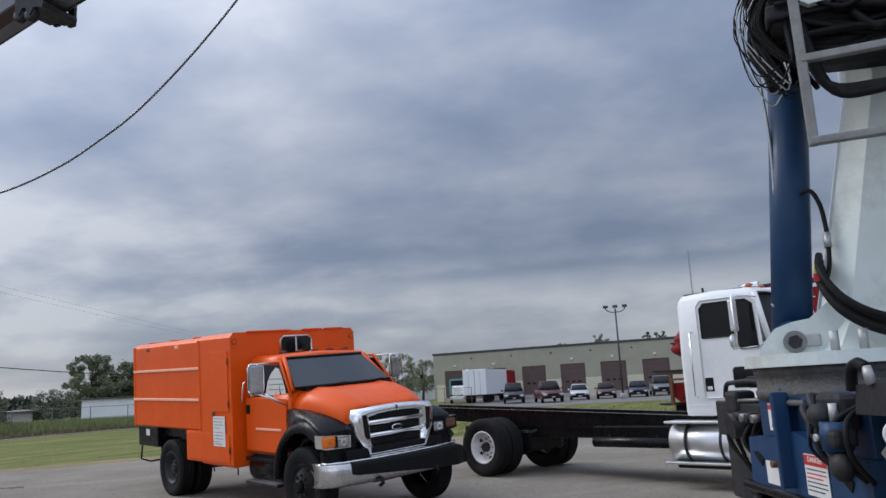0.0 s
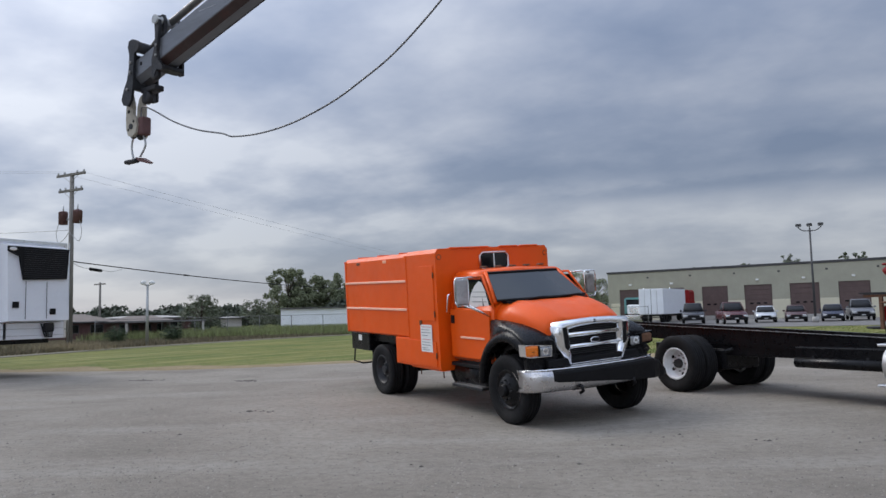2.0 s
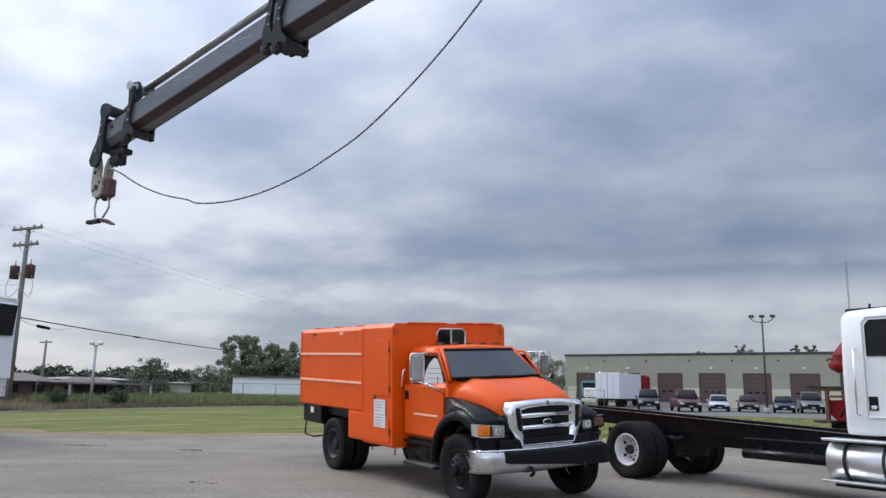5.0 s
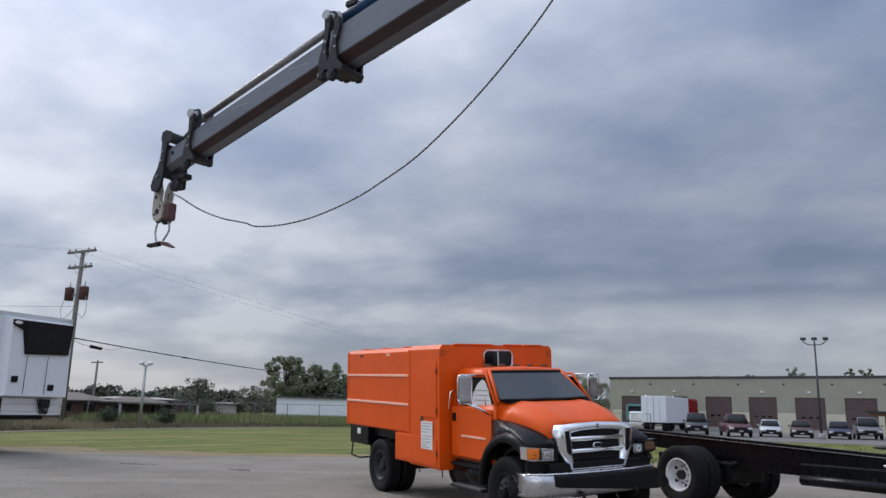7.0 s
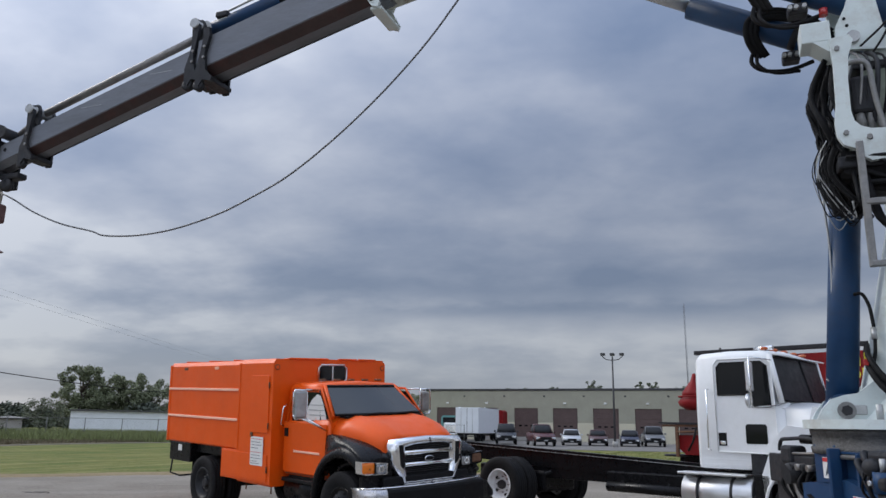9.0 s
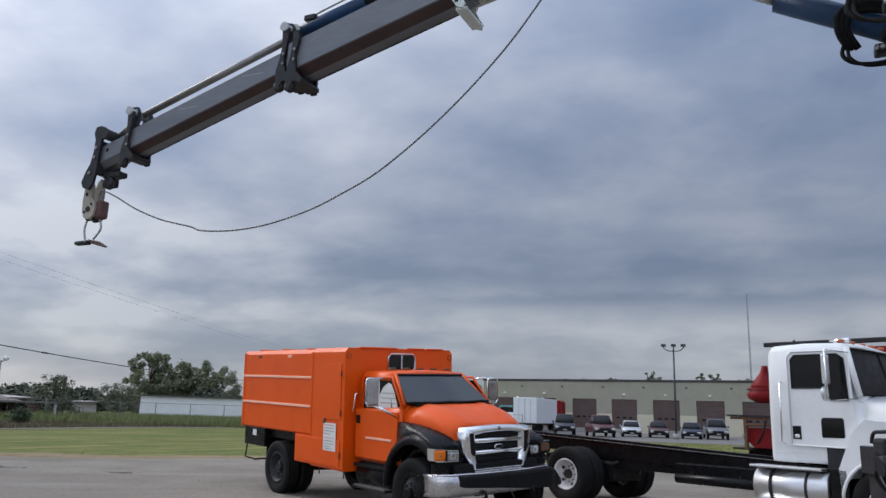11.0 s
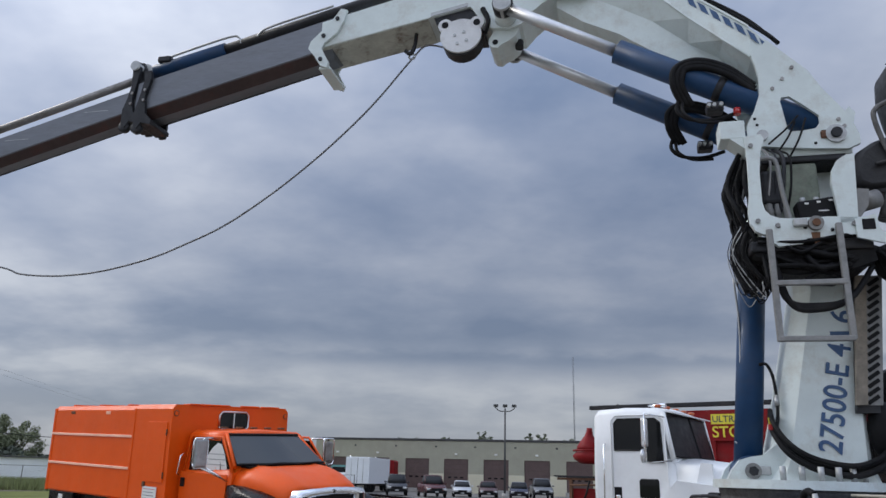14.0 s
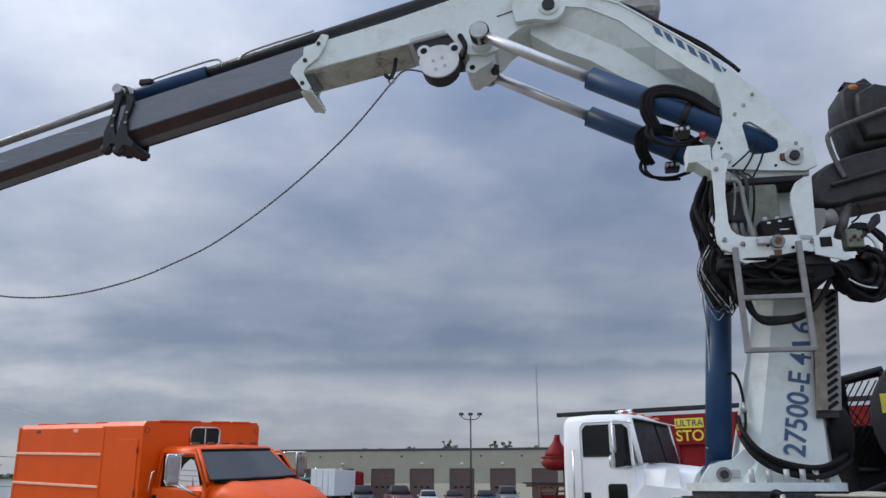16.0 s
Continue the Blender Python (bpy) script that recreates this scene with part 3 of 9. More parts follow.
blades("grass", 26000, on_verge, 0.030, 0.016, M["grass"], "mown green grass verge beside the lot", 0.9)
g = G()
near_, far_ = [], []
for k in range(140):
    x = -33.5 + 60 * k / 139
    near_.append((x, lot_edge(x) - 0.9))
    far_.append((x, lot_edge(x) + 1.9 + 1.3 * noise.noise((x * 0.5, 5.0, 0)) + 0.35 * noise.noise((x * 2.3, 1.0, 0))))
g.prism(near_ + far_[::-1], "z", -0.2, -0.011)
solid("ground_verge", g, M["verge"], "straw and bare dirt verge along the gravel", "verge", kind="structure")
blades("grass_right", 9000, lambda r: (r.uniform(0, 30), 27.5 + 27 * r.random() ** 1.5, -0.02), 0.05, 0.04, M["grass"], "green grass strip before the car park")


def on_bank(r):
    t = r.random()
    x = -40 + 33 * t
    y = 51 + 10.5 * t + r.uniform(0, 22)
    return (x - 3, y, -0.05)


blades("tall_weeds", 60000, on_bank, 0.72, 0.035, M["weeds"], "rank green weeds along the fence", 0.25, "weeds")
blades("dry_weeds", 1800, lambda r: (-31.0 + r.gauss(0, 1.0), 36.2 + r.gauss(0, 0.6), -0.03), 0.5, 0.014, M["dry_weeds"], "brown dry weeds round the pole's foot", 0.25, "weeds")

PATHLINE = [(-29.6, 22.0), (-28.9, 30.0), (-28.3, 37.0), (-26.9, 43.0), (-25.6, 48.0), (-23.6, 53.0), (-19.0, 60.5), (-10.0, 69.0), (6.0, 78.0)]


def path_x(y):
    for (xa, ya), (xb, yb) in zip(PATHLINE, PATHLINE[1:]):
        if ya <= y <= yb:
            return xa + (xb - xa) * (y - ya) / (yb - ya)
    return PATHLINE[-1][0]


g = G()
g.prism(PATHLINE + [(x - 1.1, y + 0.9) for x, y in PATHLINE[::-1]], "z", -0.1, 0.006)
solid("road", g, M["track"], "narrow worn dirt track behind the grass", "track", kind="structure")
g = G()
g.prism([(x - 1.1, y + 0.9) for x, y in PATHLINE] + [(-10, 100), (-60, 110), (-95, 60), (-60, 22)], "z", -0.1, -0.004)
solid("ground_rough", g, M["rough_ground"], "rough brown and green ground with rank weeds", "ground", kind="structure")


def on_rough(r):
    y = r.uniform(24, 58)
    return (path_x(y) - 1.4 - 20 * r.random() ** 1.6, y + 1.0, -0.02)


blades("brown_weeds", 26000, on_rough, 0.26, 0.020, M["brown_weeds"], "brown and olive rank weeds before the houses", 0.4, "weeds")
g = G()
g.prism([(2, 58), (2, 97.5), (27, 86), (60, 71.5), (60, 45), (30, 56)], "z", -0.2, 0.006)
solid("pavement_dock", g, M["asphalt"], "faded asphalt car park before the warehouse", "car park", kind="structure")

# ---- warehouse ----
FA, FU = Vector((-1.7, 99.0, 0)), Vector((0.912, -0.4105, 0)).normalized()
FM_ = Matrix.Translation(FA) @ Matrix.Rotation(math.atan2(FU.y, FU.x), 4, "Z")      # x along the front, y inwards
ware = thing("warehouse", FM_, "long low grey-green block warehouse with brown dock doors", "warehouse")
doors = [1.2, 6.6] + [11.8 + 4.93 * i for i in range(12)]
WL, WH, DW, DZ0, DZ1 = 74.0, 6.0, 3.05, 0.45, 3.92
# lower cream wall in bays between the doors, upper wall over the doors
prev = 0.0
for d in doors + [WL]:
    if d - prev > 0.05:
        part("wall_bay", G().box(prev, d, -0.02, 0.35, 0, 2.2), M["wall_cream"], ware, "cream-painted lower block wall")
        part("wall_bay", G().box(prev, d, 0.0, 0.35, 2.2, DZ1), M["wall_green"], ware)
    prev = d + DW
part("upper_wall", G().box(0, WL, 0, 0.35, DZ1, WH), M["wall_green"], ware)
part("end_wall", G().box(-0.35, 0, 0, 30, 0, WH), M["wall_green"], ware)
part("far_end_wall", G().box(WL, WL + 0.35, 0, 30, 0, WH), M["wall_green"], ware)
part("back_wall", G().box(-0.35, WL + 0.35, 30, 30.35, 0, WH), M["wall_green"], ware)
part("roof", G().box(-0.4, WL + 0.4, -0.05, 30.4, WH, WH + 0.05), M["roof_felt"], ware)
part("coping", G().box(-0.45, WL + 0.45, -0.12, 0.4, WH + 0.05, WH + 0.28, 0.03), M["coping"], ware, "dark metal roof edging")
for i, d in enumerate(doors):
    dd = part("dock_door", G().box(d, d + DW, 0.14, 0.2, DZ0, DZ1), M["dock_brown"], ware)
    for k in range(6):
        z = DZ0 + k * (DZ1 - DZ0) / 6
        part("panel", G().box(d + 0.06, d + DW - 0.06, 0.10, 0.15, z + 0.025, z + (DZ1 - DZ0) / 6 - 0.025, 0.012), M["dock_brown"], dd)
    for k in range(3):
        part("vision_pane", G().box(d + 0.55 + 0.75 * k, d + 0.95 + 0.75 * k, 0.085, 0.102, DZ0 + 1.25, DZ0 + 1.42), M["glass_dark"], dd)
    part("dock_sill", G().box(d - 0.1, d + DW + 0.1, -0.25, 0.3, 0, DZ0, 0.03), M["concrete"], ware)
    if i not in (2,):
        wl = part("wall_light", G().box(d + DW / 2 - 0.16, d + DW / 2 + 0.16, -0.2, 0.0, DZ1 + 0.48, DZ1 + 0.68, 0.03), M["paper"], ware, "small white wall lamp over the door")
    part("vent", G().box(d + DW + 0.7, d + DW + 0.95, -0.05, 0.0, WH - 0.75, WH - 0.55, 0.02), M["coping"], ware)
part("side_door", G().box(0.25, 1.05, -0.04, 0.0, 0, 2.1, 0.02), M["wall_cream"], ware)



# ---- wheels ----


def tyre_part(parent, c, r, w, side, rim_r, rim_mat, name="wheel", hub=True, dish=0.06, lug=True):
    """A wheel: tyre with rounded shoulders and tread grooves, dished rim, hub and nuts. side: -1 faces -x."""
    x, y, z = c
    h = w / 2
    tyre = G()
    prof = [(-h * 0.72, rim_r), (-h * 0.95, rim_r + (r - rim_r) * 0.35), (-h, rim_r + (r - rim_r) * 0.65), (-h * 0.92, r * 0.965), (-h * 0.7, r)]
    for q in (-0.42, 0.0, 0.42):
        prof += [(h * (q - 0.06), r), (h * (q - 0.05), r - 0.014), (h * (q + 0.05), r - 0.014), (h * (q + 0.06), r)]
    prof += [(h * 0.7, r), (h * 0.92, r * 0.965), (h, rim_r + (r - rim_r) * 0.65), (h * 0.95, rim_r + (r - rim_r) * 0.35), (h * 0.72, rim_r)]
    tyre.lathe(prof, (0, 0, 0), seg=40)
    wheel = part(name, tyre, M["rubber"], parent)
    wheel.location = c
    s = side
    rim = G()
    if dish > 0.03:
        prof = [(s * h * 0.80, rim_r * 1.02), (s * h * 0.86, rim_r * 0.97), (s * h * 0.80, rim_r * 0.90), (s * (h * 0.70 - dish * 0.9), rim_r * 0.84), (s * (h * 0.70 - dish), rim_r * 0.78), (s * (h * 0.70 - dish), rim_r * 0.42), (s * (h * 0.70 - dish + 0.02), rim_r * 0.38), (s * (h * 0.70 - dish + 0.02), 0.002)]
    else:
        prof = [(s * h * 0.80, rim_r * 1.02), (s * h * 0.84, rim_r * 0.95), (s * h * 0.62, rim_r * 0.88), (s * h * 0.55, rim_r * 0.80), (s * (h * 0.70 - dish), rim_r * 0.62), (s * (h * 0.70 - dish), rim_r * 0.40), (s * (h * 0.70 - dish + 0.015), rim_r * 0.36), (s * (h * 0.70 - dish + 0.015), 0.002)]
    rim.lathe(prof, (0, 0, 0), seg=32)
    part("rim", rim, rim_mat, wheel)
    if hub:
        part("hub", G().cyl((s * (h * 0.7 - dish), 0, 0), (s * (h * 0.7 - dish + 0.09), 0, 0), rim_r * 0.33, rim_r * 0.26, 18), M["black_plastic"] if rim_mat is M["black_paint"] else M["dark_iron"], wheel)
    if lug:
        for k in range(8):
            a = math.pi * k / 4
            part("wheel_nut", G().cyl((s * (h * 0.7 - dish), math.cos(a) * rim_r * 0.5, math.sin(a) * rim_r * 0.5), (s * (h * 0.7 - dish + 0.03), math.cos(a) * rim_r * 0.5, math.sin(a) * rim_r * 0.5), 0.016, seg=6), M["dark_iron"] if rim_mat is M["black_paint"] else M["steel"], wheel)
    for k in range(5):
        a = 2 * math.pi * (k + 0.5) / 5
        part("hand_hole", G().cyl((s * (h * 0.70 - dish * 0.8 - 0.05), math.cos(a) * rim_r * 0.68, math.sin(a) * rim_r * 0.68), (s * (h * 0.70 - dish + 0.004 if dish > 0.03 else h * 0.62 - dish * 0.4), math.cos(a) * rim_r * 0.66, math.sin(a) * rim_r * 0.66), 0.034, seg=10), M["black_plastic"], wheel)
    return wheel


# ---- orange chip truck ----
TRK = Matrix.Translation((-3.45, 12.15, -0.05)) @ Matrix.Rotation(radians(43.11), 4, "Z") @ Matrix.Rotation(radians(1.73), 4, "X") @ Matrix.Rotation(radians(-3.04), 4, "Y")


def orange_truck():
    T = thing("chip_truck", TRK, "orange chip dump truck with black fenders and chrome grille", "truck")
    inv = TRK.inverted()

    def ground_z(x, y):
        """Local height of the lot under a place of the truck."""
        p = TRK @ Vector((x, y, 0))
        return (inv @ Vector((p.x, p.y, 0.0))).z
    W = 2.44
    # chip body
    body = part("chip_body", G().prism([(0.03, 1.17), (W - 0.03, 1.17), (W, 1.2), (W, 2.66), (W - 0.07, 2.735), (0.07, 2.735), (0, 2.66), (0, 1.2)], "y", 1.14, 4.10), M["orange"], T)
    for z in (2.215, 1.685):
        part("rib", G().box(-0.022, 0.0, 1.16, 4.08, z - 0.022, z + 0.022, 0.008), M["orange_edge"], body, "pale edge of a side rib")
        part("rib", G().box(W, W + 0.022, 1.16, 4.08, z - 0.022, z + 0.022, 0.008), M["orange_edge"], body)
    for y in (1.15, 4.06):
        part("corner_post", G().box(-0.012, 0.03, y - 0.035, y + 0.035, 1.17, 2.69, 0.008), M["orange"], body)
    for y, c in ((3.35, 0), (2.05, 1)):
        part("recessed_light", G().box(-0.012, 0.01, y - 0.075, y + 0.075, 2.585, 2.64, 0.01), M["rust"] if c == 0 else M["orange_edge"], body)
    for y in (3.6, 2.6, 1.6):
        part("roof_rib", G().box(0.12, W - 0.12, y - 0.05, y + 0.05, 2.735, 2.765, 0.012), M["orange"], body)
    for x, r in ((0.7, 0.16), (1.35, 0.12)):
        part("roof_lid", G().cyl((x, 0.5, 2.74), (x, 0.5, 2.78), r, seg=18), M["orange"], body)
    # forward tool cabinet with a lower skirt
    cab = part("tool_cabinet", G().prism([(0.03, 0.63), (W - 0.03, 0.63), (W, 0.67), (W, 2.68), (W - 0.06, 2.755), (0.06, 2.755), (0, 2.68), (0, 0.67)], "y", 0.0, 1.13), M["orange"], T)
    part("skirt_box", G().box(0.0, 0.55, 1.13, 1.72, 0.66, 1.165, 0.012), M["orange"], cab)
    part("skirt_box", G().box(W - 0.55, W, 1.13, 1.72, 0.66, 1.165, 0.012), M["orange"], cab)
    part("cabinet_door", G().box(-0.014, 0.0, 0.10, 0.68, 1.5, 2.47, 0.006), M["orange"], cab)
    part("cabinet_door", G().box(-0.014, 0.0, 0.10, 1.66, 0.70, 1.14, 0.006), M["orange"], cab)
    for z in (2.3, 1.62, 0.9):
        part("hinge", G().cyl((-0.018, 0.09, z - 0.05), (-0.018, 0.09, z + 0.05), 0.012, seg=8), M["rust"], cab)
    part("latch", G().box(-0.03, 0.0, 0.60, 0.66, 1.42, 1.50, 0.006), M["rust"], cab)
    stick = part("sticker", G().box(-0.019, -0.0145, 0.225, 0.64, 0.95, 1.43), M["paper"], cab, "white instruction sticker with red and black print")
    for i, (z, w, mt) in enumerate(((1.39, 0.34, "print_red"), (1.34, 0.30, "print_dark"), (1.29, 0.33, "print_dark"), (1.24, 0.22, "print_dark"), (1.17, 0.34, "print_red"), (1.12, 0.3, "print_dark"), (1.07, 0.32, "print_dark"), (1.02, 0.2, "print_dark"), (0.985, 0.28, "print_dark"))):
        part("print_line", G().box(-0.0205, -0.019, 0.61 - w, 0.61, z - 0.004, z + 0.004), M[mt], stick)
    # small sliding window high in the cabinet's front
    win = part("rear_window", G().box(0.93, 1.50, -0.012, 0.0, 2.38, 2.645), M["glass_dark"], cab, "small dark sliding window in a silver frame")
    ring = []
    for u, v in ((0.91, 2.40), (0.91, 2.60), (0.97, 2.66), (1.46, 2.66), (1.52, 2.60), (1.52, 2.40), (1.46, 2.36), (0.97, 2.36), (0.91, 2.40)):
        ring.append((u, -0.018, v))
    part("window_frame", G().tube(ring, 0.017, 6), M["alu"], win)
    part("mullion", G().box(1.20, 1.225, -0.022, -0.008, 2.38, 2.645), M["alu"], win)
    for x in (0.07, W - 0.07):
        ml = part("marker_light", G().cyl((x, -0.016, 2.61), (x, 0.0, 2.61), 0.036, seg=14), M["orange"], cab, "round orange marker light")
        part("light_ring", G().tube([(x + 0.042 * math.cos(k * math.pi / 8), -0.010, 2.61 + 0.042 * math.sin(k * math.pi / 8)) for k in range(17)], 0.007, 5), M["rust"], ml)
    for x in (0.5, 0.9, 1.55, 2.0):
        part("gutter_lip", G().box(x - 0.2, x + 0.2, -0.03, 0.03, 2.745, 2.775, 0.01), M["orange"], cab)
    # rear: black box, bumper step
    part("rear_box", G().box(0.03, 0.5, 3.05, 3.98, 0.80, 1.165, 0.015), M["black_paint"], T, "black steel side box")
    part("box_badge", G().box(0.022, 0.03, 3.42, 3.58, 1.0, 1.12), M["paper"], T)
    part("rear_step", G().tube([(0.1, 3.98, 0.8), (0.1, 4.05, 0.52), (0.1, 3.6, 0.50), (0.35, 3.6, 0.5)], 0.018, 6), M["black_paint"], T)
    part("mud_flap", G().box(0.1, 0.7, 3.06, 3.08, 0.25, 0.85), M["rubber"], T)
    part("underbody", G().box(0.15, W - 0.15, 0.2, 4.0, 1.0, 1.17), M["black_paint"], T)
    for x in (0.78, 1.66):
        part("frame_rail", G().box(x - 0.045, x + 0.045, -2.35, 4.0, 0.72, 1.0, 0.01), M["black_paint"], T)
    part("rear_axle", G().cyl((0.3, 2.46, ground_z(0.3, 2.46) + 0.5), (2.14, 2.46, ground_z(2.14, 2.46) + 0.5), 0.09, seg=12), M["dark_iron"], T)
    part("front_axle", G().cyl((0.3, -1.94, ground_z(0.3, -1.94) + 0.5), (2.1, -1.94, ground_z(2.1, -1.94) + 0.5), 0.07, seg=12), M["dark_iron"], T)
    part("fuel_tank", G().cyl((0.45, -0.1, 0.62), (0.45, -1.15, 0.62), 0.24, seg=20), M["black_paint"], T)
    part("battery_box", G().box(0.25, 0.75, -1.05, -0.2, 0.42, 0.86, 0.02), M["black_paint"], T)
    step = part("cab_step", G().box(0.12, 0.4, -1.1, -0.15, 0.40, 0.44, 0.008), M["dark_iron"], T)
    part("tread", G().box(0.13, 0.39, -1.08, -0.17, 0.44, 0.455), M["steel"], step)
    part("cab_step", G().box(0.16, 0.42, -1.15, -0.1, 0.74, 0.80, 0.01), M["black_plastic"], T)
    for y in (0.35, 1.2):
        part("hanger", G().cyl((0.25, y, 0.66), (0.25, y, 0.46), 0.012, seg=6), M["rust"], T)
    # cab: floor pan to roof, as a lofted shell in rings across y
    C0, C1 = 0.22, W - 0.22
    def ring(y, zlo, zb, zt, inset, crown):
        return [(C0 + 0.03, y, zlo), (C0, y, zlo + 0.08), (C0 - 0.01, y, (zlo + zb) / 2), (C0, y, zb), (C0 + min(0.062, inset), y, zb + 0.004), (C0 + inset, y, zt - 0.06), (C0 + inset + 0.08, y, zt), ((C0 + C1) / 2, y, zt + crown), (C1 - inset - 0.08, y, zt), (C1 - inset, y, zt - 0.06), (C1 - min(0.062, inset), y, zb + 0.004), (C1, y, zb), (C1 + 0.01, y, (zlo + zb) / 2), (C1, y, zlo + 0.08), (C1 - 0.03, y, zlo)]
    shell = G().loft([ring(-0.06, 0.86, 1.70, 2.30, 0.09, 0.02), ring(-0.12, 0.84, 1.71, 2.345, 0.09, 0.035), ring(-0.74, 0.84, 1.72, 2.335, 0.11, 0.04), ring(-0.90, 0.84, 1.73, 2.295, 0.15, 0.03), ring(-0.94, 0.84, 1.74, 1.80, 0.02, 0.0), ring(-1.30, 0.84, 1.76, 1.82, 0.02, 0.0), ring(-1.42, 0.84, 1.72, 1.78, 0.05, 0.02)])
    cabp = part("cab", shell, M["orange"], T, "orange steel cab with open side windows")
    # windscreen leaning back from the cowl to the roof
    ws = []
    for k in range(9):
        t = k / 8
        x0 = 1.185 + 0.895 * (2 * t - 1)
        bow = 0.13 * (1 - (2 * t - 1) ** 2)
        x1 = 1.18 + 0.715 * (2 * t - 1)
        ws.append(((x0, -1.43 - bow, 1.845), (x1, -0.92 - bow * 0.45, 2.285)))
    gg = G()
    lo = [gg.bm.verts.new(a) for a, b in ws]
    hi = [gg.bm.verts.new(b) for a, b in ws]
    for i in range(8):
        gg.bm.faces.new((lo[i], lo[i + 1], hi[i + 1], hi[i])).smooth = True
    scr = part("windscreen", gg, M["glass_tint"], cabp, "dark reflecting windscreen")
    gg = G()
    gg.tube([a for a, b in ws], 0.022, 6)
    gg.tube([b for a, b in ws], 0.026, 6)
    part("screen_seal", gg, M["black_plastic"], scr)
    for s, (a, b) in ((0, ws[0]), (1, ws[-1])):
        part("a_pillar", G().tube([(a[0] - 0.02 + 0.04 * s, a[1] + 0.03, a[2] - 0.04), (b[0] - 0.02 + 0.04 * s, b[1] + 0.03, b[2] + 0.015)], 0.033, 8), M["orange"], cabp)
    for x0, x1 in ((0.62, 1.15), (1.25, 1.85)):
        part("wiper", G().tube([(x0, -1.56, 1.83), (x0 + 0.2, -1.575, 1.845), (x1, -1.55, 1.865)], 0.014, 5), M["black_plastic"], cabp)
    # side glass and doors
    for s, X in ((-1, C0), (1, C1)):
        dr = part("door", G().prism([(-0.10, 0.90), (-1.18, 0.90), (-1.30, 1.05), (-1.33, 1.69), (-0.10, 1.69)], "x", X + s * 0.012, X + s * 0.032), M["orange"], cabp)
        part("door_glass", G().prism([(-0.22, 1.72), (-1.33, 1.70), (-1.02, 2.19), (-0.26, 2.21)], "x", X - s * 0.055, X - s * 0.040), M["glass_dark"], dr, "side window reflecting pale sky")
        # pale plate and grey stripes imitate what the side glass mirrors
        part("sunshade", G().prism([(-0.62, 1.745), (-1.24, 1.735), (-1.20, 1.86), (-1.13, 2.02), (-1.05, 2.14), (-0.96, 2.16), (-0.82, 2.08), (-0.70, 1.95)], "x", X - s * 0.036, X - s * 0.034), M["paper"], dr, "white plate imitating the pale reflection in the side window") if s < 0 else None
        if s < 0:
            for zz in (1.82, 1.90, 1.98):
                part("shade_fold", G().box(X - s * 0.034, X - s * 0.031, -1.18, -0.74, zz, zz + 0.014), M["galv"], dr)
        part("window_frame", G().tube([(X + s * 0.01, -0.16, 1.70), (X - s * 0.065, -0.20, 2.255), (X - s * 0.10, -0.98, 2.245), (X - s * 0.01, -1.41, 1.72)], 0.021, 6), M["orange"], dr)
        part("divider", G().tube([(X - s * 0.03, -1.08, 1.70), (X - s * 0.07, -0.98, 2.22)], 0.012, 5), M["black_plastic"], dr)
        part("door_handle", G().box(X + s * 0.03, X + s * 0.05, -0.24, -0.13, 1.46, 1.60, 0.01), M["black_plastic"], dr)
        part("side_moulding", G().box(X + s * 0.03, X + s * 0.046, -1.16, -0.42, 1.215, 1.25, 0.006), M["orange_edge"], dr, "pale rubbing strip")
        # mirror on a bright bracket
        mx = X + s * (0.42 if s < 0 else 0.22)
        mir = part("mirror", G().box(mx - 0.11, mx + 0.11, -1.20, -1.12, 1.80, 2.22, 0.03), M["galv"], cabp, "tall grey door mirror on bright arms") if s < 0 else part("mirror", G().box(mx - 0.085, mx + 0.085, -1.19, -1.13, 1.84, 2.18, 0.03), M["steel"], cabp, "tall dull door mirror on bright arms")
        part("mirror_glass", G().box(mx - 0.075, mx + 0.075, -1.125, -1.112, 1.86, 2.16), M["glass_dark"], mir)
        part("mirror_hoop", G().tube([(mx + s * u, -1.165, v) for u, v in ((0.125, 1.86), (0.125, 2.19), (0.10, 2.235), (-0.10, 2.235), (-0.125, 2.19), (-0.125, 1.86), (-0.09, 1.79), (0.09, 1.79), (0.125, 1.86))], 0.012, 6), M["chrome"], mir)
        part("mirror_arm", G().tube([(mx, -1.16, 2.2), (mx - s * 0.15, -1.12, 2.24), (X - s * 0.05, -0.95, 2.22)], 0.014, 6), M["chrome"], mir)
        part("mirror_arm", G().tube([(mx, -1.16, 1.81), (mx - s * 0.2, -1.2, 1.72), (X + s * 0.02, -1.32, 1.60)], 0.014, 6), M["chrome"], mir)
        part("mirror_arm", G().tube([(mx - s * 0.1, -1.18, 1.80), (X + s * 0.02, -1.34, 1.60)], 0.012, 6), M["chrome"], mir)
        part("grab_rail", G().tube([(X + s * 0.02, -0.15, 1.98), (X + s * 0.10, -0.17, 1.94), (X + s * 0.10, -0.10, 1.66), (X + s * 0.02, -0.09, 1.62)], 0.014, 6), M["chrome"], cabp)
    for k in range(5):
        part("roof_marker", G().box(0.62 + 0.30 * k - 0.05, 0.62 + 0.30 * k + 0.05, -0.62, -0.52, 2.375, 2.41, 0.015), M["rust"], cabp)
    part("cab_floor", G().box(C0 + 0.02, C1 - 0.02, -1.35, -0.1, 0.86, 0.92), M["interior"], cabp)
    for x in (0.72, 1.72):
        seat = part("seat", G().box(x - 0.25, x + 0.25, -0.62, -0.2, 1.2, 1.35, 0.04), M["interior"], cabp)
        part("seat_back", G().box(x - 0.25, x + 0.25, -0.32, -0.2, 1.3, 2.05, 0.05), M["interior"], seat)
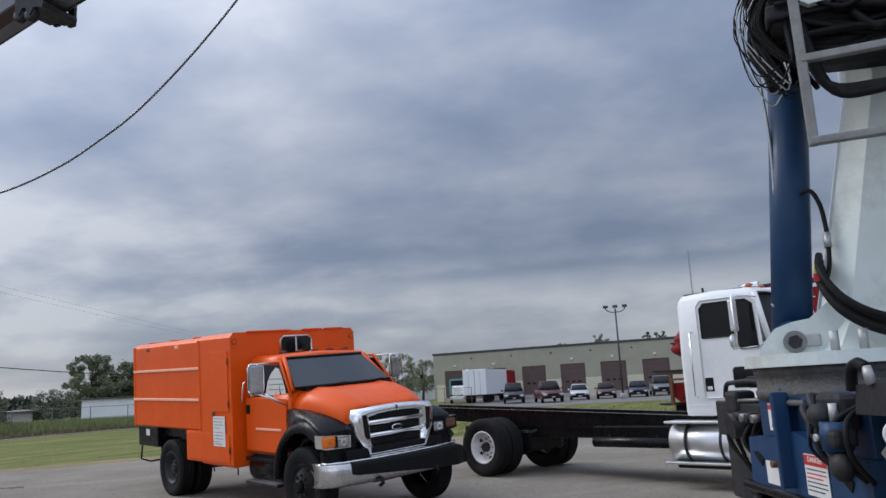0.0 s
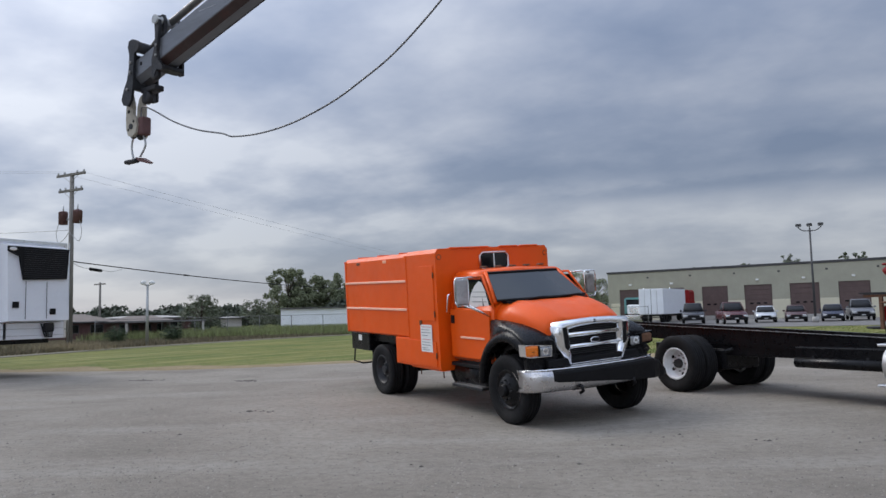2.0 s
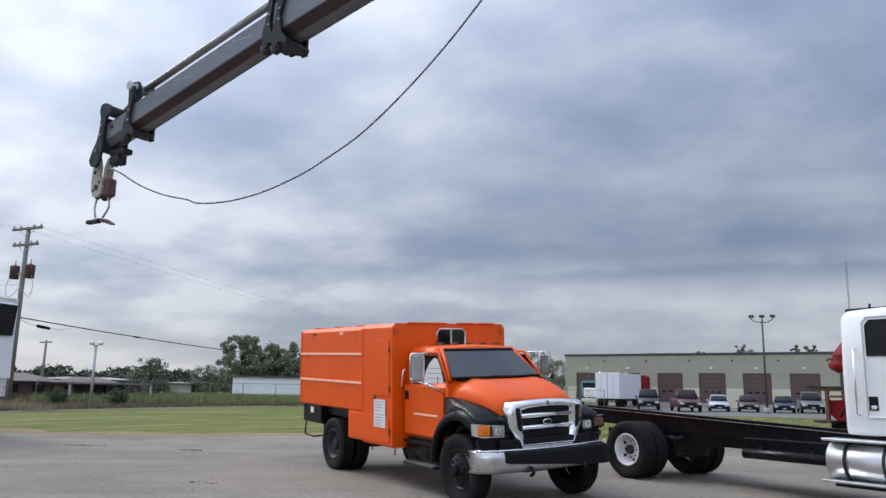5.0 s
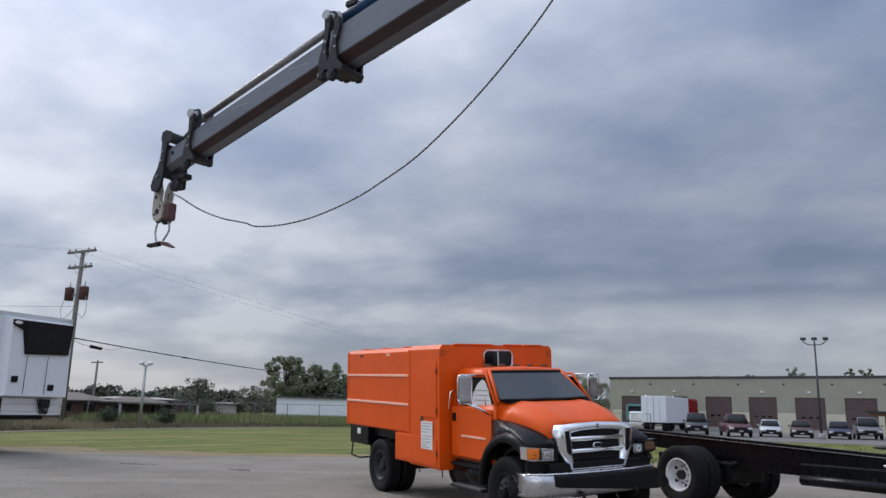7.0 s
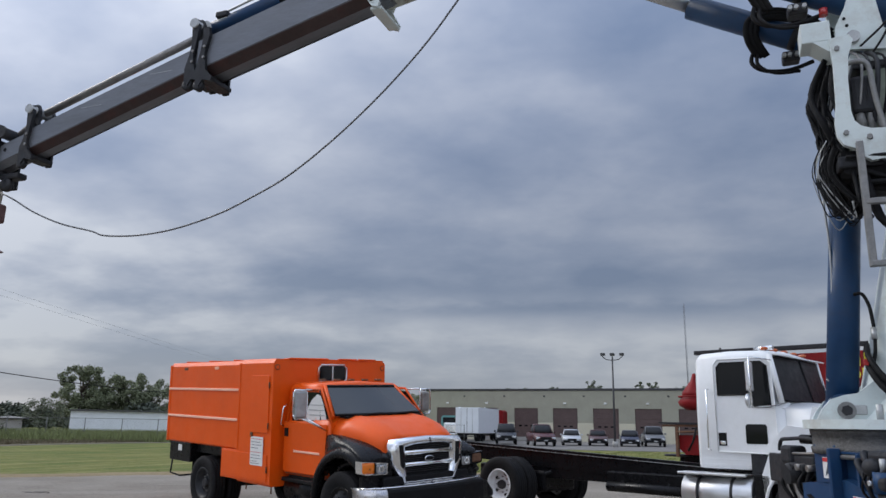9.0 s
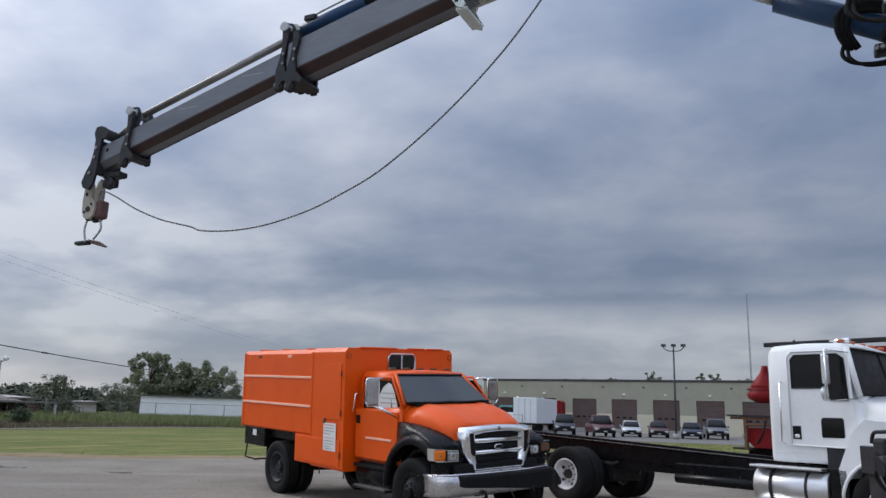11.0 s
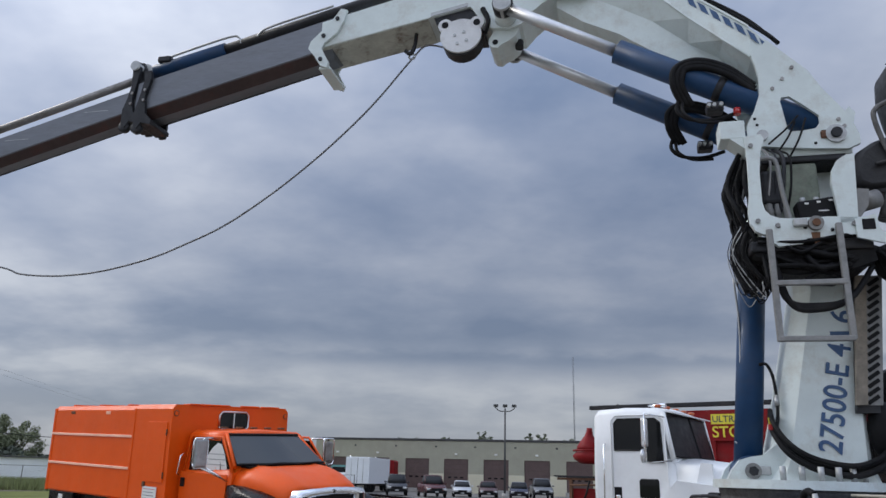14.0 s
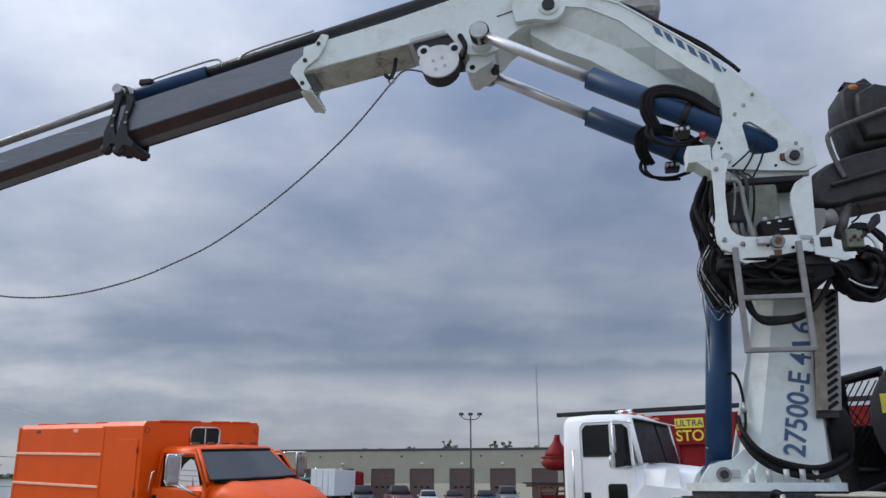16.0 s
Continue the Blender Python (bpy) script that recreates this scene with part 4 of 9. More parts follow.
    # hood: broad rounded wedge narrowing to the grille, its sides falling to a seam
    HOOD = ((-1.34, 0.235, 1.56, 1.835), (-1.70, 0.27, 1.54, 1.80), (-2.00, 0.33, 1.49, 1.725), (-2.20, 0.38, 1.44, 1.635), (-2.34, 0.43, 1.38, 1.57), (-2.40, 0.47, 1.34, 1.53))

    def seam(y):
        """Half-open edge and height of the seam between hood and fender."""
        ys = [-h[0] for h in HOOD]
        return float(np.interp(-y, ys, [h[1] for h in HOOD])), float(np.interp(-y, ys, [h[2] for h in HOOD]))

    def hood_ring(y, x0, zs, zt):
        pts = []
        for k in range(21):
            u = -math.cos(math.pi * k / 20)
            w = abs(u)
            crease = 0.018 * math.exp(-((w - 0.62) / 0.10) ** 2)
            pts.append((1.22 + (1.22 - x0) * u, y - 0.07 * (1 - w * w), zs + (zt - zs) * (1 - w ** 7.0) ** 0.55 + crease))
        return pts + [(2.44 - x0, y, zs - 0.08), (x0, y, zs - 0.08)]
    hood = part("hood", G().loft([hood_ring(*h) for h in HOOD]), M["orange"], T, "broad orange sloping hood")
    part("cowl_grille", G().prism([(-1.36, 1.80), (-1.36, 1.83), (-1.56, 1.822), (-1.56, 1.79)], "x", 0.42, 2.02), M["black_plastic"], hood)
    # black fenders: a crown from the hood's seam down to a flared arch
    for s, X in ((-1, 0.0), (1, W)):
        gz = ground_z(X, -1.94) + 0.5
        rings = []
        for y, xo, zo in ((-1.29, 0.20, 1.02), (-1.36, 0.16, 1.12), (-1.45, 0.12, 1.20), (-1.56, 0.09, 1.28), (-1.70, 0.075, 1.345), (-1.85, 0.07, 1.375), (-2.00, 0.065, 1.385), (-2.14, 0.055, 1.36), (-2.26, 0.04, 1.32), (-2.36, 0.03, 1.285), (-2.43, 0.03, 1.26), (-2.475, 0.05, 1.235), (-2.495, 0.10, 1.19)):
            xi, zi = seam(y)
            xi, zi = xi - 0.004, zi - (0.0 if y > -2.4 else (-2.4 - y) * 0.9)
            dy = y + 1.94
            zl = gz + math.sqrt(max(0.0, 0.65 ** 2 - dy ** 2)) if abs(dy) < 0.56 else (0.88 if dy < 0 else 0.92)
            zl = min(zl, zo - 0.04)
            row = [(X - s * (xi + 0.10), y, zi - 0.03), (X - s * xi, y, zi)]
            for k in range(1, 8):
                a = math.pi / 2 * k / 8
                row.append((X - s * (xi + (xo - xi) * math.sin(a) ** 1.1), y, zo + (zi - zo) * math.cos(a) ** 0.9))
            rings.append(row + [(X - s * xo, y, zo), (X - s * (xo + 0.012), y, (zo + zl) / 2), (X - s * (xo + 0.02), y, zl), (X - s * (xi + 0.10), y, zl)])
        fen = part("fender", G().loft(rings), M["fender"], T, "black satin plastic fender with a flared arch")
        lip = []
        for k in range(23):
            a = math.pi * (-0.02 + 0.80 * k / 22)
            c, q = math.cos(a), math.sin(a)
            lip.append([(X - s * i, -1.94 + rr * c, gz + rr * q) for i, rr in ((0.14, 0.625), (0.012, 0.63), (-0.012, 0.655), (-0.004, 0.715), (0.025, 0.755), (0.06, 0.785), (0.12, 0.80), (0.14, 0.78))])
        part("arch_flare", G().loft(lip), M["fender"], fen)
        ins = [(X - s * 0.26, -1.94 + 0.50 * math.cos(a), gz + 0.55 * math.sin(a)) for a in np.linspace(0.3, math.pi - 0.3, 12)]
        part("wheel_well", G().prism([(-1.30, 0.82), (-1.30, 1.50), (-2.30, 1.36), (-2.42, 0.86)], "x", X - s * 0.46, X - s * 0.52), M["black_paint"], fen)
        part("well_rear", G().box(*((X - s * 0.19), (X - s * 0.52))[::-s], -1.475, -1.435, 0.80, 1.42), M["black_paint"], fen)
        part("liner", G().tube(ins, 0.06, 8), M["black_paint"], fen)

        def span(a, b):
            return (min(X - s * a, X - s * b), max(X - s * a, X - s * b))
        part("fender_inner", G().box(*span(0.36, 0.68), -2.47, -2.05, 0.84, 1.25, 0.09), M["fender"], fen)
        part("fender_apron", G().box(*span(0.04, 0.60), -2.50, -2.38, 0.84, 1.05, 0.03), M["fender"], fen)
        # bezel, taller at the outer end, with a turn lens and a clear lens side by side
        bez = [(-0.045, 1.235), (0.465, 1.185), (0.455, 1.022), (0.05, 1.035), (-0.035, 1.06)]
        if s < 0:
            hl = part("headlight", G().loft([[(X - s * (0.2 + (u - 0.2) * f), yy, 1.13 + (v - 1.13) * f) for u, v in bez] for yy, f in ((-2.40, 0.97), (-2.52, 1.0), (-2.538, 0.985), (-2.538, 0.90), (-2.515, 0.88))], smooth=False), M["chrome"], T, "headlight with amber turn lens in a bright bezel")
            part("turn_lens", G().box(*span(-0.028, 0.215), -2.548, -2.50, 1.052, 1.212, 0.035), M["amber"], hl, "amber turn-signal lens")
            part("side_lens", G().box(*span(-0.030, 0.01), -2.525, -2.43, 1.075, 1.21, 0.012), M["amber"], hl)
        else:
            hl = part("headlight", G().loft([[(X - s * (0.2 + (u - 0.2) * f), yy, 1.13 + (v - 1.13) * f) for u, v in bez] for yy, f in ((-2.40, 0.97), (-2.52, 1.0), (-2.538, 0.985), (-2.538, 0.90), (-2.515, 0.88))], smooth=False), M["fender"], T, "headlight with amber turn lens coloured dark, in a black bezel")
            # amber lens given a dark red colour to imitate its dim light
            part("turn_lens", G().box(*span(-0.02, 0.19), -2.545, -2.43, 1.062, 1.205, 0.03), M["rust"], hl, "amber turn-signal lens coloured dark red to mimic dim light")
        part("lamp_lens", G().box(*span(0.235, 0.448), -2.547, -2.50, 1.036, 1.178, 0.03), M["lamp_glass"], hl, "clear headlamp lens")
        part("reflector", G().cyl((X - s * 0.335, -2.549, 1.11), (X - s * 0.335, -2.535, 1.11), 0.052, seg=16), M["chrome"], hl)
        part("bulb_shield", G().cyl((X - s * 0.335, -2.556, 1.11), (X - s * 0.335, -2.54, 1.11), 0.022, seg=12), M["steel"], hl)
        part("lamp_divider", G().box(*span(0.207, 0.232), -2.55, -2.51, 1.045, 1.20, 0.004), M["black_plastic"], hl)
    # chrome grille
    gr = part("grille", G().box(0.60, 1.84, -2.49, -2.38, 0.86, 1.48, 0.01), M["black_plastic"], T, "big chrome grille with black slots")
    def cframe(w):
        """Chrome frame outline set in by w."""
        return [(0.455 + w, 1.42 - w * 0.1), (0.51 + w, 1.505 - w * 0.42), (0.9, 1.53 - w * 0.42), (1.22, 1.54 - w * 0.42), (1.54, 1.53 - w * 0.42), (1.93 - w, 1.505 - w * 0.42), (1.985 - w, 1.42 - w * 0.1), (1.965 - w, 1.16), (1.80 - w * 0.45, 0.86 + w * 0.2), (0.64 + w * 0.45, 0.86 + w * 0.2), (0.475 + w, 1.16)]
    rings = [[(x, y, z) for x, z in cframe(w)] for w, y in ((0.0, -2.36), (0.0, -2.50), (0.03, -2.565), (0.12, -2.585), (0.235, -2.57), (0.255, -2.48))]
    part("surround", G().loft(rings, cap=False), M["chrome"], gr)
    for z, hh in ((1.303, 0.046), (1.129, 0.042), (0.935, 0.050)):
        bar = [(0.68, -2.49, z - hh), (0.68, -2.55, z - hh * 0.6), (0.68, -2.575, z + hh * 0.15), (0.68, -2.555, z + hh * 0.75), (0.68, -2.49, z + hh)]
        part("bar", G().loft([bar, [(1.76, p[1], p[2]) for p in bar]]), M["chrome"], gr)
    for z in (1.388, 1.21, 1.044):
        for k in range(3):
            part("slot_vane", G().box(0.70, 1.74, -2.502, -2.488, z - 0.03 + 0.027 * k, z - 0.022 + 0.027 * k), M["dark_iron"], gr)
    part("lower_bar", G().box(0.70, 1.74, -2.57, -2.48, 0.83, 0.89, 0.02), M["chrome"], gr)
    for x, d in ((0.625, 1), (1.815, -1)):
        part("side_slot", G().prism([(x - 0.035 - d * 0.02, 1.43), (x + 0.035 - d * 0.02, 1.43), (x + 0.045 + d * 0.02, 1.13), (x + d * 0.03, 1.09), (x - 0.03 + d * 0.01, 1.13)], "y", -2.598, -2.56), M["black_plastic"], gr)
    part("badge", G().ball((1.22, -2.565, 1.205), 0.095, 1.1, 0.16, 0.45), M["chrome"], gr, "oval badge")
    part("badge_field", G().ball((1.22, -2.573, 1.205), 0.080, 1.1, 0.16, 0.42), M["black_plastic"], gr)
    gr.location.x, gr.scale.x = 0.085, 0.966
    part("hood_emblem", G().ball((1.22, -2.57, 1.485), 0.05, 1.0, 0.3, 0.6), M["dark_iron"], gr)
    # bumper with a black centre and hooks
    bp = []
    for z, o in ((0.582, 0.06), (0.60, 0.02), (0.65, 0.0), (0.80, 0.0), (0.865, 0.015), (0.895, 0.05)):
        bp.append([(-0.03, -2.34 + o, z), (-0.02, -2.52 + o, z), (0.05, -2.63 + o, z), (0.22, -2.72 + o, z), (0.7, -2.80 + o, z), (1.22, -2.82 + o, z), (1.74, -2.80 + o, z), (2.22, -2.72 + o, z), (2.41, -2.56 + o, z), (2.42, -2.38 + o, z), (2.3, -2.30 + o, z), (1.22, -2.52 + o, z), (0.14, -2.30 + o, z)])
    bp = [[(x, y, z - 0.042) for x, y, z in ring_] for ring_ in bp]
    bum = part("bumper", G().loft(bp), M["bumper_steel"], T, "chrome steel front bumper")
    inner = ((0.31, -2.745, 0.705, 0.884), (0.36, -2.80, 0.69, 0.884), (0.70, -2.835, 0.665, 0.880), (1.22, -2.865, 0.625, 0.874), (1.74, -2.86, 0.575, 0.868), (2.22, -2.80, 0.545, 0.862), (2.40, -2.72, 0.520, 0.80), (2.50, -2.70, 0.485, 0.70), (2.60, -2.66, 0.460, 0.635))
    part("bumper_centre", G().loft([[(x, y + 0.09, z0), (x, y + 0.005, z0), (x, y, z0 + 0.02), (x, y, z1 - 0.05), (x, y + 0.012, z1 - 0.012), (x, y + 0.09, z1)] for x, y, z0, z1 in [(a, b, max(0.53, c - 0.01), min(0.848, e)) for a, b, c, e in inner]], smooth=False), M["black_plastic"], bum, "black steel bumper cover that deepens towards one end")
    part("bumper_lip", G().tube([(x, y, 0.857) for x, y in ((-0.02, -2.49), (0.06, -2.59), (0.22, -2.685), (0.7, -2.775), (1.22, -2.80), (1.74, -2.775), (2.22, -2.69), (2.41, -2.53))], 0.013, 6), M["chrome"], bum)
    part("bumper_pad", G().prism([(0.24, -2.66), (0.7, -2.755), (1.22, -2.78), (1.74, -2.755), (2.20, -2.66), (2.25, -2.40), (0.2, -2.40)], "z", 0.805, 0.828), M["black_plastic"], bum)
    part("valance", G().box(0.35, 2.1, -2.58, -2.40, 0.86, 0.98, 0.02), M["black_plastic"], T)
    for x in (0.72, 1.72):
        part("tow_hook", G().tube([(x, -2.70, 0.60), (x, -2.85, 0.59), (x, -2.87, 0.53), (x, -2.80, 0.49)], 0.026, 7), M["black_paint"], bum)
    part("lower_valance", G().box(0.9, 2.0, -2.44, -2.28, 0.46, 0.58, 0.02), M["black_paint"], T)
    for c, w, s in (((0.16, -1.94), 0.28, -1), ((W - 0.16, -1.94), 0.28, 1)):
        tyre_part(T, (c[0], c[1], ground_z(*c) + lot_z(*(TRK @ Vector((*c, 0))).to_2d()) + 0.515), 0.52, w, s, 0.30, M["black_paint"], dish=-0.05)
    for x, s in ((0.14, -1), (0.46, -1), (W - 0.46, 1), (W - 0.14, 1)):
        tyre_part(T, (x, 2.46, ground_z(x, 2.46) + 0.495), 0.50, 0.27, s, 0.29, M["dark_iron"], dish=0.10, lug=abs(x - W / 2) > 0.9)
    part("drive_shaft", G().cyl((W / 2, -1.2, 0.7), (W / 2, 2.4, 0.55), 0.06, seg=10), M["dark_iron"], T)
    part("engine_sump", G().box(0.85, 1.6, -2.2, -1.0, 0.45, 0.95, 0.06), M["dark_iron"], T)
    return T


orange_truck()

# ---- white cab and chassis truck ----
WTK = Matrix.Translation((0.60, 14.30, 0.0)) @ Matrix.Rotation(radians(44.4), 4, "Z")


def white_truck():
    T = thing("chassis_truck", WTK, "white conventional cab truck with a long bare black chassis", "truck")
    W = 2.30
    # frame rails with rake: rear higher
    def rz(y):
        return 1.0 + (y + 3.7) * 0.040
    for x in (0.72, 1.58):
        prof = [(2.0, rz(2.0) + 0.02), (2.0, rz(2.0) - 0.22), (-0.6, rz(-0.6) - 0.26), (-4.2, rz(-4.2) - 0.28), (-6.7, 0.66), (-6.7, 0.92), (-4.2, rz(-4.2) + 0.02)]
        rail = part("frame_rail", G().prism(prof, "x", x - 0.04, x + 0.04), M["black_paint"], T, "glossy black chassis rail")
        part("flange", G().prism([(2.0, rz(2) + 0.02), (2.0, rz(2) + 0.035), (-4.2, rz(-4.2) + 0.035), (-4.2, rz(-4.2) + 0.02)], "x", x - 0.06, x + 0.06), M["black_paint"], rail)
        # pale strip painted as the highlight along the black flange's edge
        part("worn_edge", G().prism([(2.0, rz(2) + 0.034), (2.0, rz(2) + 0.041), (-4.2, rz(-4.2) + 0.041), (-4.2, rz(-4.2) + 0.034)], "x", x - 0.066, x - 0.050), M["galv"], rail, "bright strip for the light caught on the rail's edge")
    for y in (1.95, 0.9, -0.9, -2.2, -3.4):
        part("crossmember", G().box(0.76, 1.54, y - 0.05, y + 0.05, rz(y) - 0.2, rz(y) - 0.05, 0.01), M["black_paint"], T)
    part("body_sill", G().prism([(1.95, rz(1.95) + 0.04), (1.95, rz(1.95) + 0.09), (-3.95, rz(-3.95) + 0.09), (-3.95, rz(-3.95) + 0.04)], "x", 0.70, 0.80), M["black_paint"], T)
    part("muffler", G().lathe([(-3.62, 0.03), (-3.60, 0.085), (-2.10, 0.085), (-2.07, 0.03)], (0.50, 0, 0.62), "y", 18), M["black_paint"], T, "long black muffler under the chassis rail")
    part("side_box", G().box(0.50, 0.70, -3.72, -2.08, 0.655, 0.88, 0.02), M["black_paint"], T)
    for y in (-3.3, -2.4):
        part("muffler_hanger", G().box(0.49, 0.70, y - 0.02, y + 0.02, 0.68, 0.74), M["dark_iron"], T)
    part("underframe", G().box(0.70, 1.54, -3.9, 1.2, 0.665, 0.88, 0.02), M["black_paint"], T)
    part("suspension_beam", G().box(0.66, 1.66, -0.55, 0.75, 0.40, 0.80, 0.05), M["black_paint"], T)
    part("rear_axle", G().cyl((0.2, 0.1, 0.52), (2.2, 0.1, 0.52), 0.10, seg=12), M["dark_iron"], T)
    part("axle_bowl", G().ball((1.15, 0.1, 0.52), 0.24, 0.9, 1, 1), M["dark_iron"], T)
    for x in (0.72, 1.58):
        part("leaf_spring", G().tube([(x, 0.85, 0.78), (x, 0.4, 0.64), (x, 0.1, 0.62), (x, -0.3, 0.66), (x, -0.7, 0.80)], 0.05, 6), M["black_paint"], T)
    for x, s in ((0.14, -1), (0.48, -1), (1.86, 1), (2.20, 1)):
        tyre_part(T, (x, 0.10, 0.525), 0.525, 0.28, s, 0.295, M["white_rim"], dish=0.12, lug=x in (0.14, 2.20))
    for x, s in ((0.16, -1), (2.14, 1)):
        tyre_part(T, (x, -5.75, 0.525), 0.525, 0.28, s, 0.295, M["white_rim"], dish=-0.02)
    part("front_axle", G().cyl((0.2, -5.75, 0.52), (2.1, -5.75, 0.52), 0.06, seg=12), M["dark_iron"], T)
    # cab
    C0, C1 = 0.15, 2.15
    def ring(y, zlo, zb, zt, inset, crown):
        return [(C0 + 0.02, y, zlo), (C0, y, zlo + 0.05), (C0, y, zb), (C0 + inset, y, zt - 0.10), (C0 + inset + 0.04, y, zt - 0.03), (C0 + inset + 0.12, y, zt), (1.15, y, zt + crown), (C1 - inset - 0.12, y, zt), (C1 - inset - 0.04, y, zt - 0.03), (C1 - inset, y, zt - 0.10), (C1, y, zb), (C1, y, zlo + 0.05), (C1 - 0.02, y, zlo)]
    cab = part("cab", G().loft([ring(-4.06, 1.06, 1.9, 2.80, 0.04, 0.02), ring(-4.12, 1.05, 1.9, 2.86, 0.03, 0.04), ring(-4.6, 1.05, 1.9, 2.885, 0.03, 0.05), ring(-5.15, 1.05, 1.95, 2.87, 0.05, 0.04), ring(-5.28, 1.05, 1.98, 2.82, 0.07, 0.03), ring(-5.30, 1.02, 2.0, 2.10, 0.02, 0.0), ring(-5.46, 1.0, 1.95, 2.06, 0.04, 0.01)]), M["white"], T, "white steel day cab")
    # windscreen in two bent panes
    for a, b in ((0.19, 1.13), (1.17, 2.11)):
        mid = 1.15
        def yy(x, top):
            u = abs(x - mid) / 1.0
            return (-5.30 if top else -5.44) - (0.06 if top else 0.09) * (1 - u * u)
        gg = G()
        xs = np.linspace(a, b, 6)
        lo = [gg.bm.verts.new((x, yy(x, 0), 2.09)) for x in xs]
        hi = [gg.bm.verts.new((x, yy(x, 1), 2.76)) for x in xs]
        for i in range(5):
            gg.bm.faces.new((lo[i], lo[i + 1], hi[i + 1], hi[i])).smooth = True
        pane = part("windscreen", gg, M["car_glass"], cab, "dark tinted windscreen pane")
        part("seal", G().tube([(x, yy(x, 0), 2.09) for x in xs] + [(x, yy(x, 1), 2.76) for x in xs[::-1]] + [(xs[0], yy(xs[0], 0), 2.09)], 0.014, 5), M["black_plastic"], pane)
    for x in (0.17, 2.13):
        part("a_pillar", G().tube([(x, -5.42, 2.05), (x, -5.28, 2.79)], 0.045, 8), M["white"], cab)
    part("sun_visor", G().loft([[(0.2, -5.26, 2.80), (2.1, -5.26, 2.80), (2.1, -5.26, 2.83), (0.2, -5.26, 2.83)], [(0.22, -5.44, 2.77), (2.08, -5.44, 2.77), (2.08, -5.44, 2.79), (0.22, -5.44, 2.79)]], smooth=False), M["white"], cab)
    for k in range(5):
        x = 0.35 + 0.4 * k
        part("roof_marker", G().ball((x, -5.14, 2.905), 0.042, 0.8, 1.6, 0.7), M["amber_dark"], cab, "amber roof marker lamp")
    horn = part("air_horn", G().cyl((0.66, -4.85, 2.945), (0.66, -5.16, 2.945), 0.016, 0.042, 14), M["chrome"], cab, "chrome air horn")
    part("horn_bracket", G().box(0.64, 0.68, -4.97, -4.92, 2.88, 2.945), M["chrome"], horn)
    part("roof_aerial_base", G().cyl((0.3, -4.45, 2.88), (0.3, -4.45, 2.95), 0.018, seg=8), M["dark_iron"], cab)
    for s, X in ((-1, C0), (1, C1)):
        f = lambda a, b: (min(a, b), max(a, b))
        dr = part("door", G().prism([(-4.38, 1.30), (-5.30, 1.30), (-5.34, 1.5), (-5.30, 2.66), (-5.18, 2.74), (-4.45, 2.74), (-4.38, 2.66)], "x", X, X + s * 0.015), M["white"], cab)
        part("door_glass", G().prism([(-4.44, 2.18), (-4.92, 2.18), (-5.02, 1.99), (-5.27, 1.99), (-5.24, 2.62), (-5.15, 2.69), (-4.50, 2.69), (-4.44, 2.62)], "x", X + s * 0.015, X + s * 0.022), M["glass_dark"], dr, "dark side window with a dropped front corner")
        part("door_frame", G().tube([(X + s * 0.018, -4.39, 1.31), (X + s * 0.018, -4.38, 2.66), (X + s * 0.018, -4.46, 2.745), (X + s * 0.018, -5.17, 2.745), (X + s * 0.018, -5.30, 2.66), (X + s * 0.018, -5.34, 1.5), (X + s * 0.018, -5.30, 1.30), (X + s * 0.018, -4.39, 1.31)], 0.012, 6), M["white"], dr)
        part("peep_window", G().prism([(-4.86, 1.44), (-5.16, 1.44), (-5.18, 1.46), (-5.18, 1.70), (-5.16, 1.735), (-4.88, 1.735), (-4.85, 1.70), (-4.85, 1.46)], "x", X + s * 0.015, X + s * 0.022), M["glass_dark"], dr, "small low window in the door")
        part("window_trim", G().tube([(X + s * 0.022, a, b) for a, b in ((-4.44, 2.18), (-4.92, 2.18), (-5.02, 1.99), (-5.27, 1.99), (-5.24, 2.62), (-5.15, 2.69), (-4.50, 2.69), (-4.44, 2.62), (-4.44, 2.18))], 0.010, 6), M["black_plastic"], dr)
        part("window_divider", G().box(*f(X + s * 0.02, X + s * 0.035), -4.985, -4.955, 2.02, 2.69), M["white"], dr)
        part("door_handle", G().box(*f(X + s * 0.015, X + s * 0.040), -4.52, -4.44, 1.415, 1.475, 0.012), M["chrome"], dr, "chrome paddle door handle")
        part("handle_recess", G().box(*f(X + s * 0.014, X + s * 0.018), -4.54, -4.41, 1.40, 1.60, 0.0), M["black_plastic"], dr)
        part("grab_rail", G().tube([(X, -4.27, 2.28), (X + s * 0.07, -4.27, 2.27), (X + s * 0.07, -4.26, 1.34), (X, -4.26, 1.33)], 0.015, 7), M["chrome"], cab, "long chrome grab rail behind the door")
        mx = X + s * 0.36
        mir = part("mirror", G().box(mx - 0.085, mx + 0.085, -5.14, -5.08, 2.22, 2.66, 0.02), M["alu"], cab, "grey west-coast mirror on bright brackets")
        part("mirror_glass", G().box(mx - 0.052, mx + 0.052, -5.082, -5.074, 2.25, 2.63), M["glass_dark"], mir)
        part("mirror_stay", G().tube([(mx + s * 0.09, -5.15, 2.72), (mx + s * 0.09, -5.15, 2.02), (mx, -5.12, 1.98)], 0.011, 6), M["chrome"], mir)
        part("spot_mirror", G().lathe([(-0.03, 0.02), (-0.02, 0.10), (0.0, 0.115), (0.012, 0.11), (0.012, 0.002)], (mx, -5.08, 2.08), "y", 18), M["alu"], mir, "round convex spot mirror")
        part("mirror_bracket", G().tube([(X, -5.32, 2.70), (mx, -5.12, 2.74), (mx, -5.12, 1.98), (X, -5.40, 2.02)], 0.013, 6), M["chrome"], mir)
